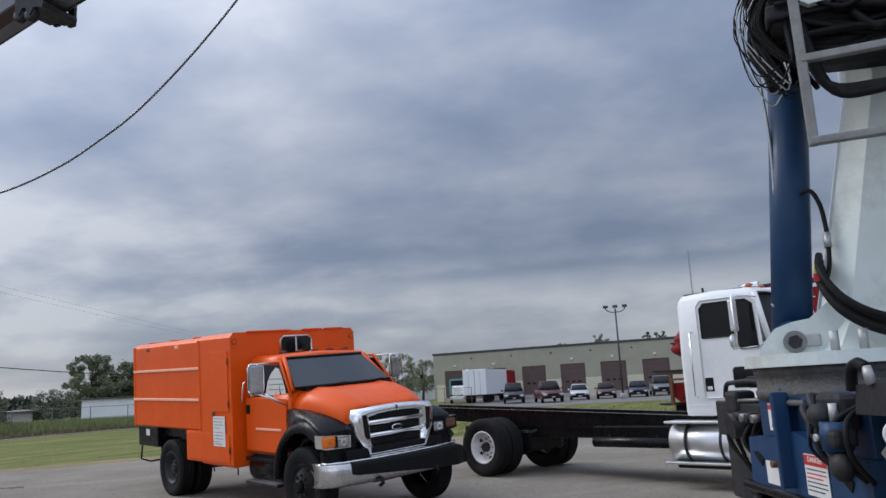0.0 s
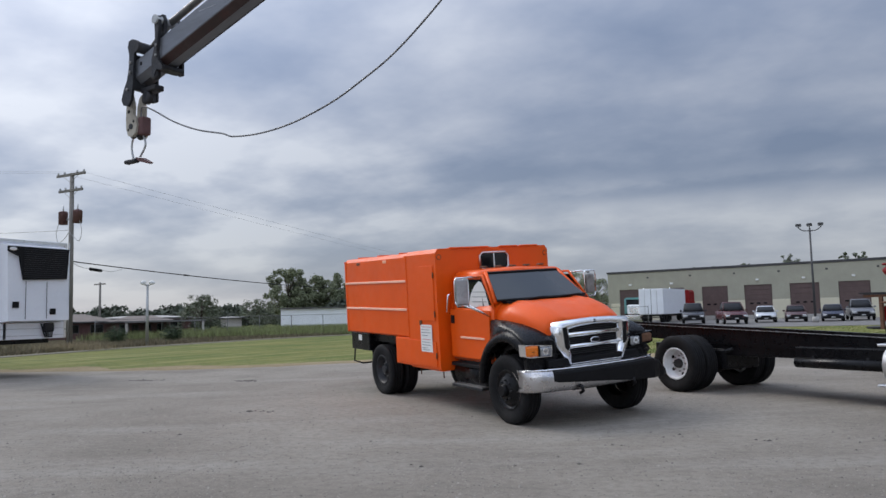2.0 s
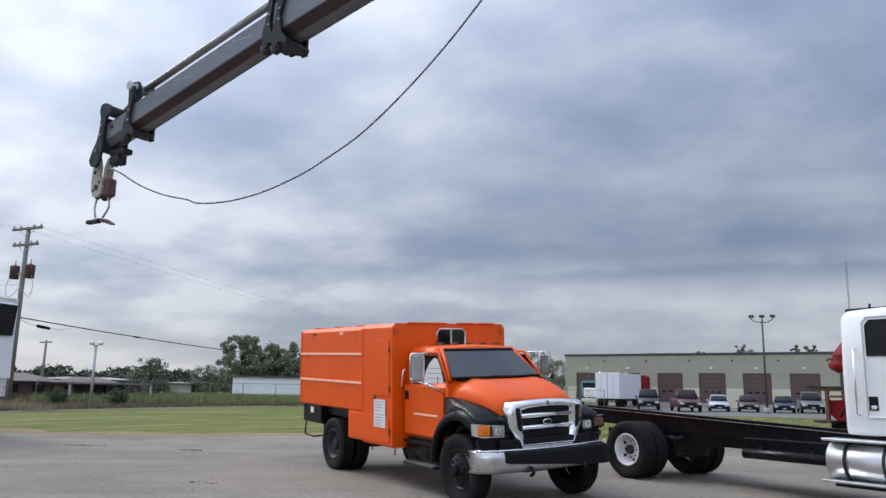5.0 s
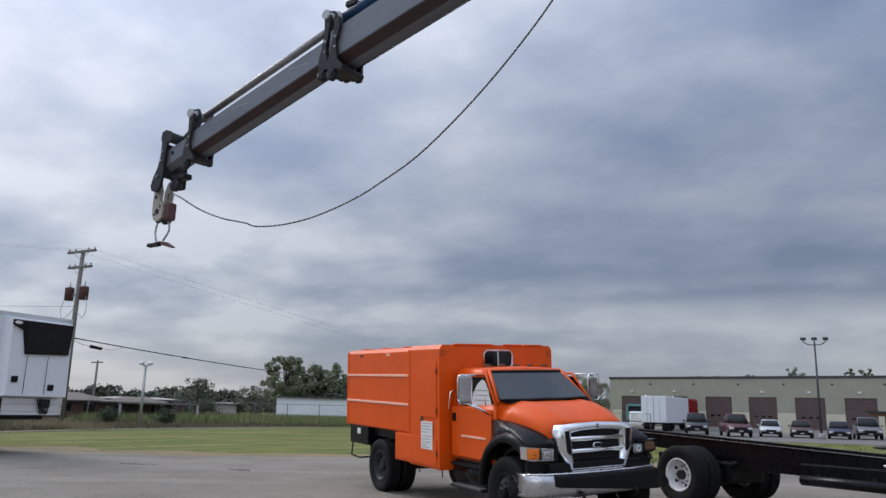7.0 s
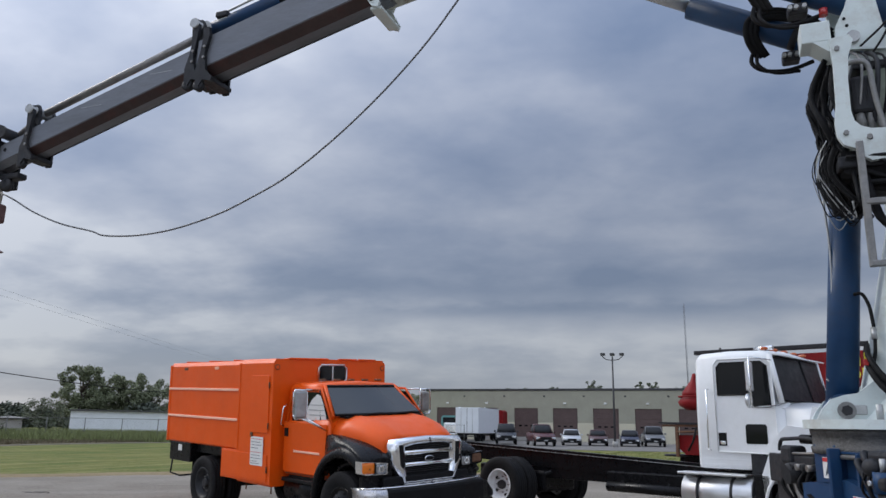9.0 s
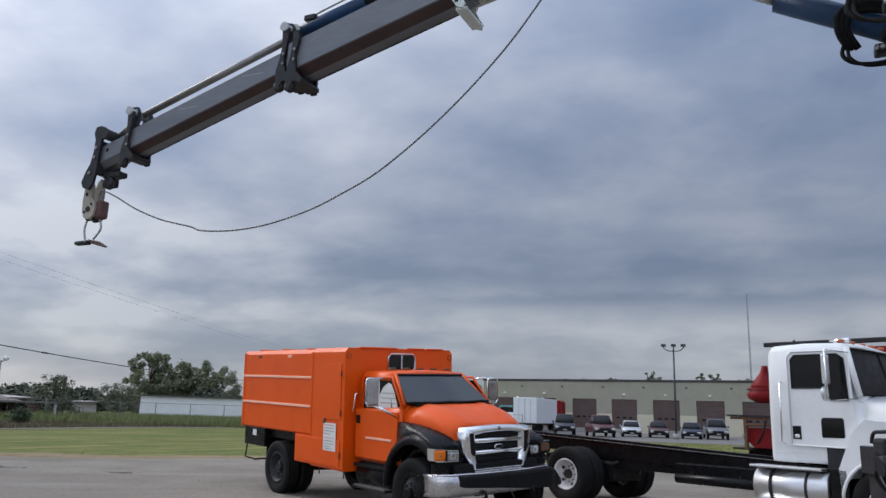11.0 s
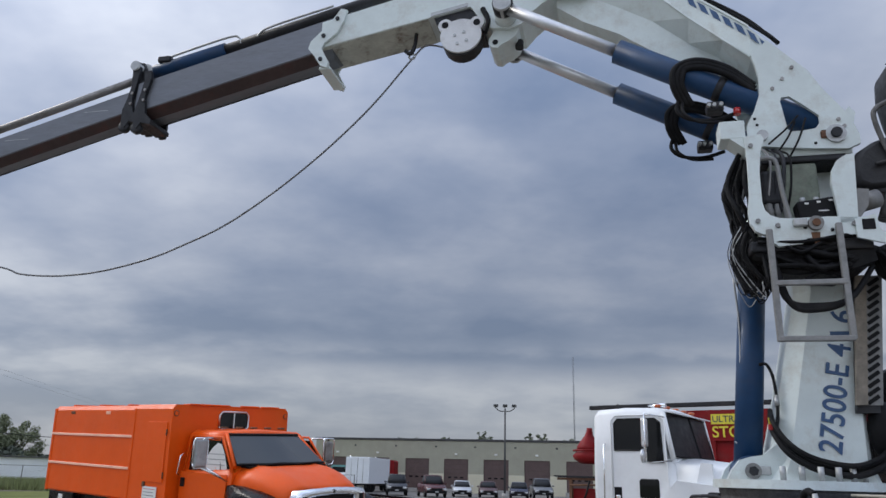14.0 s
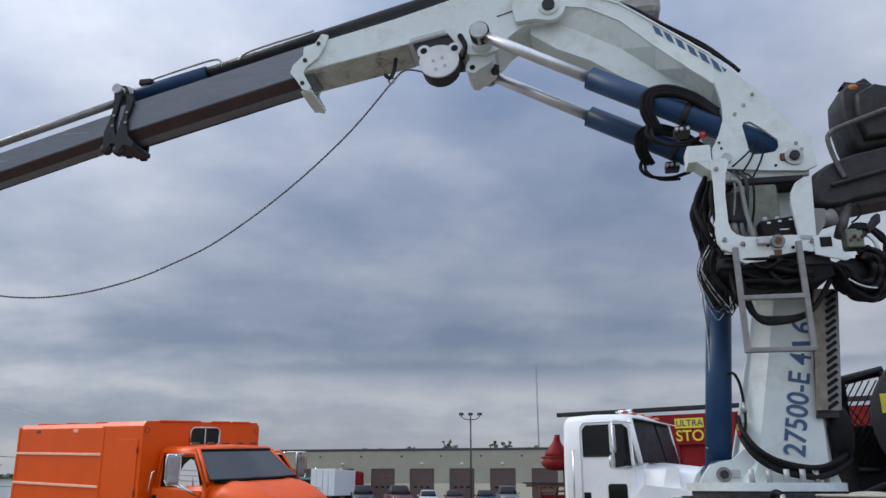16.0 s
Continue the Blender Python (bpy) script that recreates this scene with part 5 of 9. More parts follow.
    for z in (1.12, 1.2):
        part("rivet_row", G().box(C0 - 0.006, C0, -5.25, -4.1, z - 0.004, z + 0.004), M["white"], cab)
    part("cab_floor", G().box(C0 + 0.03, C1 - 0.03, -5.5, -4.12, 1.08, 1.14), M["interior"], cab)
    part("bunk", G().box(0.4, 1.9, -4.4, -4.15, 1.2, 2.2, 0.05), M["interior"], cab)
    # hood
    def hr(y, x0, x1, zb, zt):
        pts = []
        for k in range(11):
            t = k / 10
            u = abs(2 * t - 1)
            pts.append((x0 + (x1 - x0) * t, y, zt - (zt - zb) * 0.35 * u ** 3))
        return pts + [(x1, y, zb - 0.5), (x0, y, zb - 0.5)]
    hood = part("hood", G().loft([hr(-5.42, 0.16, 2.14, 1.75, 2.10), hr(-6.0, 0.24, 2.06, 1.7, 2.03), hr(-6.6, 0.38, 1.92, 1.6, 1.93), hr(-6.95, 0.5, 1.8, 1.5, 1.80)]), M["white"], T, "white sloping hood")
    for s, X in ((-1, 0.02), (1, 2.28)):
        prof = [(-5.75 + 0.62 * math.cos(a), 0.55 + 0.62 * math.sin(a)) for a in np.linspace(0, math.pi, 15)]
        prof += [(-6.55, 0.8), (-6.75, 1.2), (-6.6, 1.5), (-6.1, 1.66), (-5.5, 1.72), (-5.30, 1.5), (-5.10, 1.0)]
        fen = part("fender", G().prism(prof, "x", X, X - s * 0.45), M["white"], T)
        part("arch_lip", G().tube([(X, y, z) for y, z in prof[:15]], 0.025, 6), M["white"], fen)
        part("headlamp", G().box(min(X - s * 0.05, X - s * 0.4), max(X - s * 0.05, X - s * 0.4), -6.8, -6.66, 1.18, 1.4, 0.03), M["clear_lens"], T)
        part("air_intake", G().prism([(-5.75, 1.62), (-6.05, 1.60), (-6.02, 1.98), (-5.85, 2.0)], "x", X - s * 0.14, X - s * 0.20), M["white"], hood)
    gr = part("grille", G().box(0.55, 1.75, -7.0, -6.9, 1.0, 1.75, 0.03), M["chrome"], T)
    for k in range(8):
        part("slat", G().box(0.6, 1.7, -7.02, -7.0, 1.06 + 0.085 * k, 1.10 + 0.085 * k), M["black_plastic"], gr)
    part("bumper", G().box(0.0, 2.3, -7.2, -6.98, 0.5, 0.85, 0.05), M["chrome"], T)
    # polished tank with straps and steps, black box ahead
    tank = part("fuel_tank", G().lathe([(-4.92, 0.02), (-4.92, 0.24), (-4.90, 0.275), (-3.78, 0.275), (-3.76, 0.24), (-3.76, 0.02)], (0.28, 0, 0.665), "y", 32), M["tank_alu"], T, "satin aluminium fuel tank")
    for y in (-4.60, -4.05):
        part("strap", G().lathe([(y - 0.022, 0.279), (y - 0.022, 0.286), (y + 0.022, 0.286), (y + 0.022, 0.279)], (0.28, 0, 0.665), "y", 32), M["dark_iron"], tank, "dark steel tank strap")
        part("strap_bolt", G().box(0.12, 0.18, y - 0.03, y + 0.03, 0.90, 0.96, 0.01), M["dark_iron"], tank)
    part("upper_step", G().box(-0.02, 0.32, -4.86, -3.74, 0.945, 0.985, 0.012), M["tank_alu"], tank, "aluminium tread step")
    part("lower_step", G().box(-0.05, 0.25, -4.86, -3.72, 0.36, 0.40, 0.012), M["alu"], tank)
    part("step_bracket", G().box(0.0, 0.3, -4.78, -3.9, 0.31, 0.36, 0.01), M["black_paint"], tank)
    part("tool_box", G().box(0.02, 0.6, -5.22, -4.96, 0.42, 1.0, 0.02), M["black_paint"], T, "black steel battery box")
    part("mud_flap", G().box(0.05, 0.5, -5.2, -5.17, 0.2, 0.6), M["rubber"], T)
    part("cab_skirt", G().box(0.14, 0.16, -5.25, -4.9, 0.98, 1.35), M["dark_iron"], T)
    part("engine", G().box(0.75, 1.55, -6.6, -5.3, 0.6, 1.5, 0.08), M["dark_iron"], T)
    return T


white_truck()

# ---- loader crane: x along the boom, y towards the ladder side ----
CRN = Matrix.Translation((1.724, 2.88, 0)) @ Matrix.Rotation(math.atan2(0.37, -0.929), 4, "Z")


def wavy(a, b, sag, n=10, jit=0.0, seed=0, side=(0, 0, 0)):
    r = random.Random(seed)
    a, b = Vector(a), Vector(b)
    out = []
    for i in range(n + 1):
        t = i / n
        p = a.lerp(b, t) + Vector((0, 0, -sag * 4 * t * (1 - t))) + Vector(side) * (4 * t * (1 - t))
        if 0 < i < n:
            p += Vector([r.gauss(0, jit) for _ in range(3)])
        out.append(p)
    return out


def loop(pts, n=6):
    """A smooth line through a few points."""
    pts = [Vector(p) for p in pts]
    out = []
    for i in range(len(pts) - 1):
        p0, p1, p2, p3 = pts[max(i - 1, 0)], pts[i], pts[i + 1], pts[min(i + 2, len(pts) - 1)]
        for k in range(n):
            t = k / n
            out.append(0.5 * ((2 * p1) + (p2 - p0) * t + (2 * p0 - 5 * p1 + 4 * p2 - p3) * t * t + (3 * p1 - p0 - 3 * p2 + p3) * t ** 3))
    return out + [pts[-1]]


def holed(outer, inner, y0, y1):
    """A plate across y with one hole through it."""
    g = G()
    rings = [[Vector((u, y, v)) for u, v in pts] for pts in (outer, inner) for y in (y0, y1)]
    vs = [[g.bm.verts.new(p) for p in ring] for ring in rings]
    for lo, hi in ((vs[0], vs[1]), (vs[2], vs[3])):
        n = len(lo)
        for i in range(n):
            g.bm.faces.new((lo[i], lo[(i + 1) % n], hi[(i + 1) % n], hi[i]))
    for k in (0, 1):
        flat = vs[k] + vs[2 + k]
        for tri in tessellate_polygon((rings[k], rings[2 + k])):
            g.bm.faces.new([flat[i] for i in tri])
    bmesh.ops.recalc_face_normals(g.bm, faces=g.bm.faces)
    return g


def crane():
    T = thing("loader_crane", CRN, "pale grey and blue hydraulic knuckle-boom loader crane with top seat", "crane")
    # slewing base
    c0 = 0.12
    ring = part("slewing_ring", G().lathe([(1.53, 0.05), (1.53, 0.405), (1.56, 0.41), (1.565, 0.402), (1.62, 0.402), (1.625, 0.41), (1.65, 0.41), (1.65, 0.05)], (c0, 0, 0), "z", 48), M["ring"], T, "grimy grey slewing ring")
    base = part("base_plate", G().prism([(c0 + 0.44 * math.cos(a), 0.44 * math.sin(a)) for a in np.linspace(0, 2 * math.pi, 40, endpoint=False)], "z", 1.65, 1.695), M["crane_white"], T)
    for k in range(26):
        a = 2 * math.pi * k / 26
        p = (c0 + 0.375 * math.cos(a), 0.375 * math.sin(a))
        if p[0] < 0.26:
            part("stud", G().cyl((*p, 1.695), (*p, 1.765), 0.016, seg=10), M["galv"], base)
    for y in (0.155, -0.155):
        ear = part("base_ear", G().prism([(0.505, 1.69), (0.478, 1.745), (0.435, 1.795), (0.375, 1.815), (0.31, 1.825), (0.25, 1.875), (0.17, 1.92), (0.10, 1.69)], "y", y - 0.03, y + 0.03), M["crane_white"], base)
        part("pin", G().cyl((0.37, y - 0.06, 1.74), (0.37, y + 0.06, 1.74), 0.026, seg=6), M["dark_iron"], ear)
        part("pin_collar", G().cyl((0.37, y - 0.045, 1.74), (0.37, y + 0.045, 1.74), 0.042, seg=18), M["old_galv"], ear)
    part("lock_plate", G().box(0.28, 0.36, 0.186, 0.196, 1.72, 1.765, 0.005), M["galv"], base)
    # tapered column
    def sec(z, s0, s1, h, ch):
        return [(s0, -h + ch, z), (s0 + ch * 0.6, -h, z), (s1 - ch * 1.6, -h, z), (s1, -h + ch * 1.4, z), (s1, h - ch * 1.4, z), (s1 - ch * 1.6, h, z), (s0 + ch * 0.6, h, z), (s0, h - ch, z)]
    col = part("column", G().loft([sec(1.69, -0.26, 0.33, 0.24, 0.06), sec(1.80, -0.235, 0.275, 0.20, 0.06), sec(2.14, -0.24, 0.19, 0.185, 0.055), sec(2.74, -0.27, 0.05, 0.165, 0.05), sec(3.55, -0.28, 0.06, 0.16, 0.04)], smooth=False), M["crane_white"], T, "pale tapered crane column with navy lettering")
    # lettering up the column, then bars for what cannot be read
    X = Vector((-0.20, 0, 0.98)).normalized()
    Y = Vector((0.98, 0, 0.20)).normalized()
    Zn = X.cross(Y)
    def onface(s, z, y):
        return Matrix(((X.x, Y.x, Zn.x, s), (X.y, Y.y, Zn.y, y), (X.z, Y.z, Zn.z, z), (0, 0, 0, 1)))
    tx = writing("27500-E 4", 0.15, M["print_navy"], "lettering", col, onface(-0.087, 2.135, 0.190), "navy model number")
    dims = [max(v.co.x for v in tx.data.vertices) - min(v.co.x for v in tx.data.vertices), max(v.co.y for v in tx.data.vertices) - min(v.co.y for v in tx.data.vertices)]
    tx.matrix_local = onface(-0.087, 2.135, 0.190) @ pose(0, 0, 0, 0, 2.5, 0) @ Matrix.Diagonal((0.60 / dims[0], 0.120 / dims[1], 1, 1))
    part("letter_bar", G().box(-0.20, -0.10, 0.172, 0.176, 2.455, 2.50), M["print_navy"], col)
    t6 = writing("6", 0.15, M["print_navy"], "lettering", col, onface(-0.175, 2.585, 0.1745), "navy model number")
    t6.matrix_local = onface(-0.175, 2.585, 0.1745) @ pose(0, 0, 0, 0, 1.9, 0) @ Matrix.Diagonal((0.085 / 0.082, 0.115 / 0.11, 1, 1))
    # lift cylinder
    lift = part("lift_cylinder", G().cyl((0.37, 0, 1.74), (0.252, 0, 2.85), 0.077, seg=28), M["crane_blue"], T, "blue lift cylinder")
    part("rod", G().cyl((0.252, 0, 2.85), (0.19, 0, 3.42), 0.055, seg=18), M["chrome"], lift)
    part("gland", G().cyl((0.256, 0, 2.82), (0.250, 0, 2.875), 0.080, seg=28), M["dark_iron"], lift)
    part("foot_eye", G().cyl((0.37, -0.12, 1.74), (0.37, 0.12, 1.74), 0.085, seg=18), M["crane_blue"], lift)
    part("grease_pipe", G().tube(loop([(0.36, 0.03, 2.86), (0.355, 0.04, 2.5), (0.40, 0.04, 1.95), (0.43, 0.03, 1.9)]), 0.006, 5), M["galv"], lift)
    part("thin_hose", G().tube(loop([(0.27, 0.08, 2.33), (0.235, 0.095, 2.33), (0.212, 0.11, 2.27), (0.205, 0.12, 2.20), (0.205, 0.14, 2.12), (0.215, 0.16, 2.02), (0.24, 0.2, 1.95)]), 0.009, 7), M["hose"], lift)
    part("hose_fitting", G().cyl((0.205, 0.13, 2.15), (0.207, 0.145, 2.09), 0.014, seg=8), M["galv"], lift)
    # hoses curling round the column's foot
    for k, (o, zz, rr) in enumerate(((0.0, 0.0, 0.016), (0.03, -0.03, 0.018), (0.045, 0.02, 0.014))):
        part("hose", G().tube(loop([(0.24, 0.10, 2.05 + zz), (0.255, 0.20 + o, 1.97 + zz), (0.20, 0.27 + o, 1.86 + zz), (0.08, 0.28 + o, 1.785 + zz), (-0.10, 0.28 + o, 1.755 + zz), (-0.24, 0.23 + o, 1.80 + zz), (-0.34, 0.12, 1.86 + zz)]), rr, 8), M["hose"], T)
    part("yellow_tag", G().box(0.262, 0.272, 0.20, 0.212, 1.97, 2.02), M["yellow"], T)
    part("red_tag", G().box(0.26, 0.28, 0.23, 0.24, 1.955, 1.985), M["print_red"], T)
    # cable carrier up the column's back
    car = part("cable_carrier", G().prism([(-0.17, 2.05), (-0.285, 2.05), (-0.37, 2.80), (-0.25, 2.80)], "y", 0.13, 0.225), M["dark_iron"], T, "black link cable carrier up the column")
    part("side_plate", G().prism([(-0.165, 2.09), (-0.222, 2.09), (-0.302, 2.80), (-0.245, 2.80)], "y", 0.2252, 0.250), M["tan_plate"], car, "dirty tan cover strip")
    part("tooth_rail", G().prism([(-0.223, 2.09), (-0.30, 2.09), (-0.385, 2.80), (-0.303, 2.80)], "y", 0.2252, 0.234), M["old_galv"], car)
    for k in range(16):
        z = 2.11 + 0.043 * k
        s = -0.262 - 0.083 * k / 16
        part("link", G().box(s - 0.036, s + 0.034, 0.234, 0.244, z, z + 0.020, 0.003, m=Matrix.Translation((s, 0, z)) @ Matrix.Rotation(0.6, 4, "Y") @ Matrix.Translation((-s, 0, -z))), M["black_plastic"], car)
    part("carrier_foot", G().ball((-0.30, 0.16, 1.97), 0.1, 0.7, 0.8, 1.6), M["hose"], car)
    # king post plates
    outline = [(0.200, 4.175), (0.10, 4.262), (-0.001, 4.15), (-0.105, 4.035), (-0.173, 3.905), (-0.295, 3.725), (-0.335, 3.60), (-0.335, 3.545), (-0.268, 3.515), (-0.077, 3.53), (0.10, 3.55), (0.222, 3.567), (0.262, 3.63), (0.259, 3.704), (0.21, 3.80), (0.175, 3.90), (0.170, 4.02), (0.182, 4.10)]
    hole = [(0.065, 3.845), (0.055, 3.868), (0.013, 3.872), (-0.06, 3.81), (-0.134, 3.735), (-0.135, 3.69), (-0.109, 3.655), (-0.04, 3.645), (0.02, 3.645), (0.04, 3.66)]
    for y in (0.36, -0.36):
        kp = part("king_plate", holed(outline, hole, y - 0.014, y + 0.014), M["crane_white"], T, "pale boom root plate with a triangular hole")
        s = 1 if y > 0 else -1
        part("boss", G().cyl((-0.21, y, 3.61), (-0.21, y + s * 0.03, 3.61), 0.055, seg=20), M["galv"], kp)
        part("pin", G().cyl((-0.21, y, 3.61), (-0.21, y + s * 0.05, 3.61), 0.03, seg=14), M["dark_iron"], kp)
        part("keeper", G().box(-0.215, -0.13, y + s * 0.014, y + s * 0.026, 3.585, 3.635, 0.01), M["rust"], kp)
        part("pin", G().cyl((0.185, y, 3.625), (0.185, y + s * 0.04, 3.625), 0.032, seg=16), M["galv"], kp)
        for u, v in ((-0.235, 3.70), (-0.26, 3.655), (0.04, 3.99), (0.10, 3.93), (-0.02, 4.06)):
            part("bolt_head", G().cyl((u, y, v), (u, y + s * 0.022, v), 0.012, seg=6), M["steel"], kp)
        for u, v in ((0.205, 3.70), (0.215, 3.74), (-0.10, 3.56)):
            part("plate_hole", G().cyl((u, y + s * 0.013, v), (u, y + s * 0.0165, v), 0.009, seg=8), M["black_plastic"], kp)
        part("lug", G().prism([(-0.25, 3.72), (-0.30, 3.78), (-0.33, 3.74), (-0.31, 3.66)], "y", y - 0.01, y + 0.01), M["crane_white"], kp)
    part("root_block", G().box(-0.30, 0.20, -0.34, 0.34, 3.50, 3.56, 0.01), M["crane_white"], T)
    part("root_pin", G().cyl((-0.21, -0.37, 3.61), (-0.21, 0.37, 3.61), 0.05, seg=16), M["dark_iron"], T)
    # main boom
    stations = ((0.02, 4.19, 0.344, 4.06, 4.05, 4.00), (0.19, 4.385, 0.340, 4.168, 4.16, 4.03), (0.337, 4.55, 0.29, 4.345, 4.332, 4.10), (0.523, 4.76, 0.22, 4.575, 4.462, 4.27), (0.74, 4.97, 0.185, 4.83, 4.656, 4.42), (0.97, 5.09, 0.17, 4.98, 4.80, 4.59), (1.20, 5.17, 0.165, 5.03, 4.93, 4.71), (1.38, 5.12, 0.15, 5.0, 4.95, 4.85))
    mb = part("main_boom", G().loft([[(q, w_, t_), (q, w_, c_), (q, 0.10, z2_), (q, 0.10, b_), (q, -0.10, b_), (q, -0.10, z2_), (q, -w_, c_), (q, -w_, t_)] for q, t_, w_, c_, z2_, b_ in stations], smooth=False), M["crane_white"], T, "pale box-section main boom")
    part("top_flange", G().loft([[(q, w_ + 0.012, t_ - 0.004), (q, w_ + 0.012, t_ + 0.012), (q, -w_ - 0.012, t_ + 0.012), (q, -w_ - 0.012, t_ - 0.004)] for q, t_, w_, c_, z2_, b_ in stations[1:7]], smooth=False), M["crane_white"], mb)
    part("weld_bead", G().tube([(q, w_ + 0.002, c_) for q, t_, w_, c_, z2_, b_ in stations[1:7]], 0.007, 6), M["crane_white"], mb)
    def along_boom(q):
        for a, b in zip(stations, stations[1:]):
            if a[0] <= q <= b[0]:
                f = (q - a[0]) / (b[0] - a[0])
                return [u + (v - u) * f for u, v in zip(a, b)]
    for k in range(8):
        q = 0.53 - 0.066 * k
        _, t0, w0, *_r = along_boom(q)
        _, t1, w1, *_r = along_boom(q - 0.042)
        part("letter_bar", G().loft([[(q, w0 + 0.001, t0 - 0.02), (q, w0 + 0.004, t0 - 0.02), (q - 0.02, w0 + 0.012, t0 - 0.095), (q - 0.02, w0 + 0.009, t0 - 0.095)], [(q - 0.042, w1 + 0.001, t1 - 0.02), (q - 0.042, w1 + 0.004, t1 - 0.02), (q - 0.062, w1 + 0.012, t1 - 0.095), (q - 0.062, w1 + 0.009, t1 - 0.095)]], smooth=False), M["print_navy"], mb)
    part("pipe_run", G().tube(loop([(1.0, 0.10, 5.14), (0.7, 0.14, 4.99), (0.4, 0.16, 4.74), (0.1, 0.24, 4.42), (0.02, 0.3, 4.28)]), 0.014, 6), M["hose"], mb)
    part("pipe_run", G().tube(loop([(0.9, 0.17, 5.09), (0.5, 0.19, 4.80), (0.2, 0.26, 4.52), (0.05, 0.32, 4.30)]), 0.009, 6), M["hose"], mb)
    lamp = part("work_lamp", G().box(0.44, 0.74, -0.12, 0.12, 4.93, 5.09, 0.05), M["steel"], T, "weathered grey work lamp on the boom")
    part("lamp_bracket", G().box(0.66, 0.72, -0.10, 0.10, 4.86, 4.97), M["rust"], lamp)
    # elbow
    for y in (0.185, -0.185):
        part("elbow_cheek", G().prism([(1.235 + 0.115 * math.cos(a), 5.0 + 0.115 * math.sin(a)) for a in np.linspace(math.pi * 0.45, math.pi * 1.5, 12)] + [(1.34, 4.91), (1.48, 4.90), (1.52, 5.10), (1.40, 5.17)], "y", y - 0.02, y + 0.02), M["crane_white"], T)
    part("elbow_pin", G().cyl((1.24, -0.24, 5.0), (1.24, 0.24, 5.0), 0.046, seg=18), M["dark_iron"], T)
    part("elbow_boss", G().cyl((1.24, -0.222, 5.0), (1.24, 0.222, 5.0), 0.072, seg=20), M["crane_white"], T)
    # outer boom
    ob = part("outer_boom", G().prism([(1.27, 4.92), (1.22, 4.97), (1.22, 5.05), (1.30, 5.14), (1.50, 5.27), (1.96, 5.185), (2.40, 5.065), (3.00, 4.93), (3.12, 4.90), (3.12, 4.685), (2.879, 4.729), (2.25, 4.846), (1.99, 4.894), (1.93, 4.80), (1.84, 4.70), (1.70, 4.68), (1.622, 4.71), (1.545, 4.80), (1.478, 4.855), (1.40, 4.895), (1.327, 4.913)], "y", -0.16, 0.16), M["crane_white"], T, "pale outer boom housing with rust-chipped mouth")
    for y in (0.173, -0.173):
        mp_ = part("mouth_plate", G().prism([(2.92, 4.97), (2.97, 4.985), (3.02, 4.91), (3.10, 4.82), (3.19, 4.73), (3.205, 4.67), (3.15, 4.60), (3.10, 4.52), (3.05, 4.50), (3.035, 4.54), (3.07, 4.60), (3.10, 4.66), (3.08, 4.71), (2.99, 4.78), (2.94, 4.88)], "y", y - 0.012, y + 0.012), M["crane_white"], ob)
        for u, v in ((2.99, 4.90), (3.09, 4.765), (3.10, 4.57)):
            part("plate_bolt", G().cyl((u, y, v), (u, y + math.copysign(0.024, y), v), 0.016, seg=8), M["dark_iron"], mp_)
    part("mouth_lip", G().box(3.03, 3.12, -0.16, 0.16, 4.50, 4.525, 0.008), M["crane_white"], ob)
    def belly(q):
        return 4.729 - (q - 2.879) * 0.186
    part("belly_plate", G().prism([(3.118, belly(3.118) - 0.002), (2.30, belly(2.30) - 0.002), (2.30, belly(2.30) - 0.008), (3.118, belly(3.118) - 0.008)], "y", -0.155, 0.155), M["rusty_paint"], ob, "chipped underside with brown rust")
    part("slot_plate", G().prism([(2.28, 4.845), (2.01, 4.897), (2.01, 4.925), (2.28, 4.873)], "y", 0.158, 0.166), M["galv"], ob)
    for a, b in (((1.62, 4.99), (1.49, 5.03)), ((1.47, 5.055), (1.33, 5.10))):
        part("stiffener", G().tube([(a[0], 0.161, a[1]), (b[0], 0.161, b[1])], 0.006, 5), M["ring"], ob)
    # knuckle link and cylinders
    link = part("knuckle_link", G().prism([(1.795, 4.85), (1.83, 4.80), (1.825, 4.72), (1.832, 4.67), (1.855, 4.635), (1.858, 4.595), (1.835, 4.562), (1.795, 4.555), (1.765, 4.58), (1.72, 4.60), (1.665, 4.64), (1.64, 4.72), (1.65, 4.80), (1.68, 4.85)], "y", -0.13, 0.13), M["crane_white"], T, "pale forged knuckle link")
    part("link_eye", G().cyl((1.812, 0.128, 4.60), (1.812, 0.1325, 4.60), 0.021, seg=14), M["black_plastic"], link)
    part("link_neck", G().cyl((1.735, 0.12, 4.77), (1.735, 0.24, 4.77), 0.085, 0.066, 20), M["crane_white"], link)
    part("link_stop", G().cyl((1.655, 0.02, 4.60), (1.655, 0.02, 4.66), 0.03, seg=10), M["dark_iron"], link)
    part("cross_pin", G().cyl((1.735, -0.35, 4.77), (1.735, 0.35, 4.77), 0.062, seg=18), M["galv"], link)
    for y in (0.28, -0.28):
        kc = part("knuckle_cylinder", G().cyl((0.985, y, 4.340), (-0.155, y, 3.705), 0.078, seg=24), M["crane_blue"], T, "blue knuckle cylinder with a bright rod")
        part("rod", G().cyl((1.735, y, 4.775), (0.98, y, 4.337), 0.041, seg=18), M["rod"], kc)
        part("wiper_seal", G().cyl((0.994, y, 4.345), (0.984, y, 4.3395), 0.052, seg=20), M["dark_iron"], kc)
        part("rod_eye", G().cyl((1.735, y - 0.045, 4.78), (1.735, y + 0.045, 4.78), 0.072, seg=18), M["dark_iron"], kc)
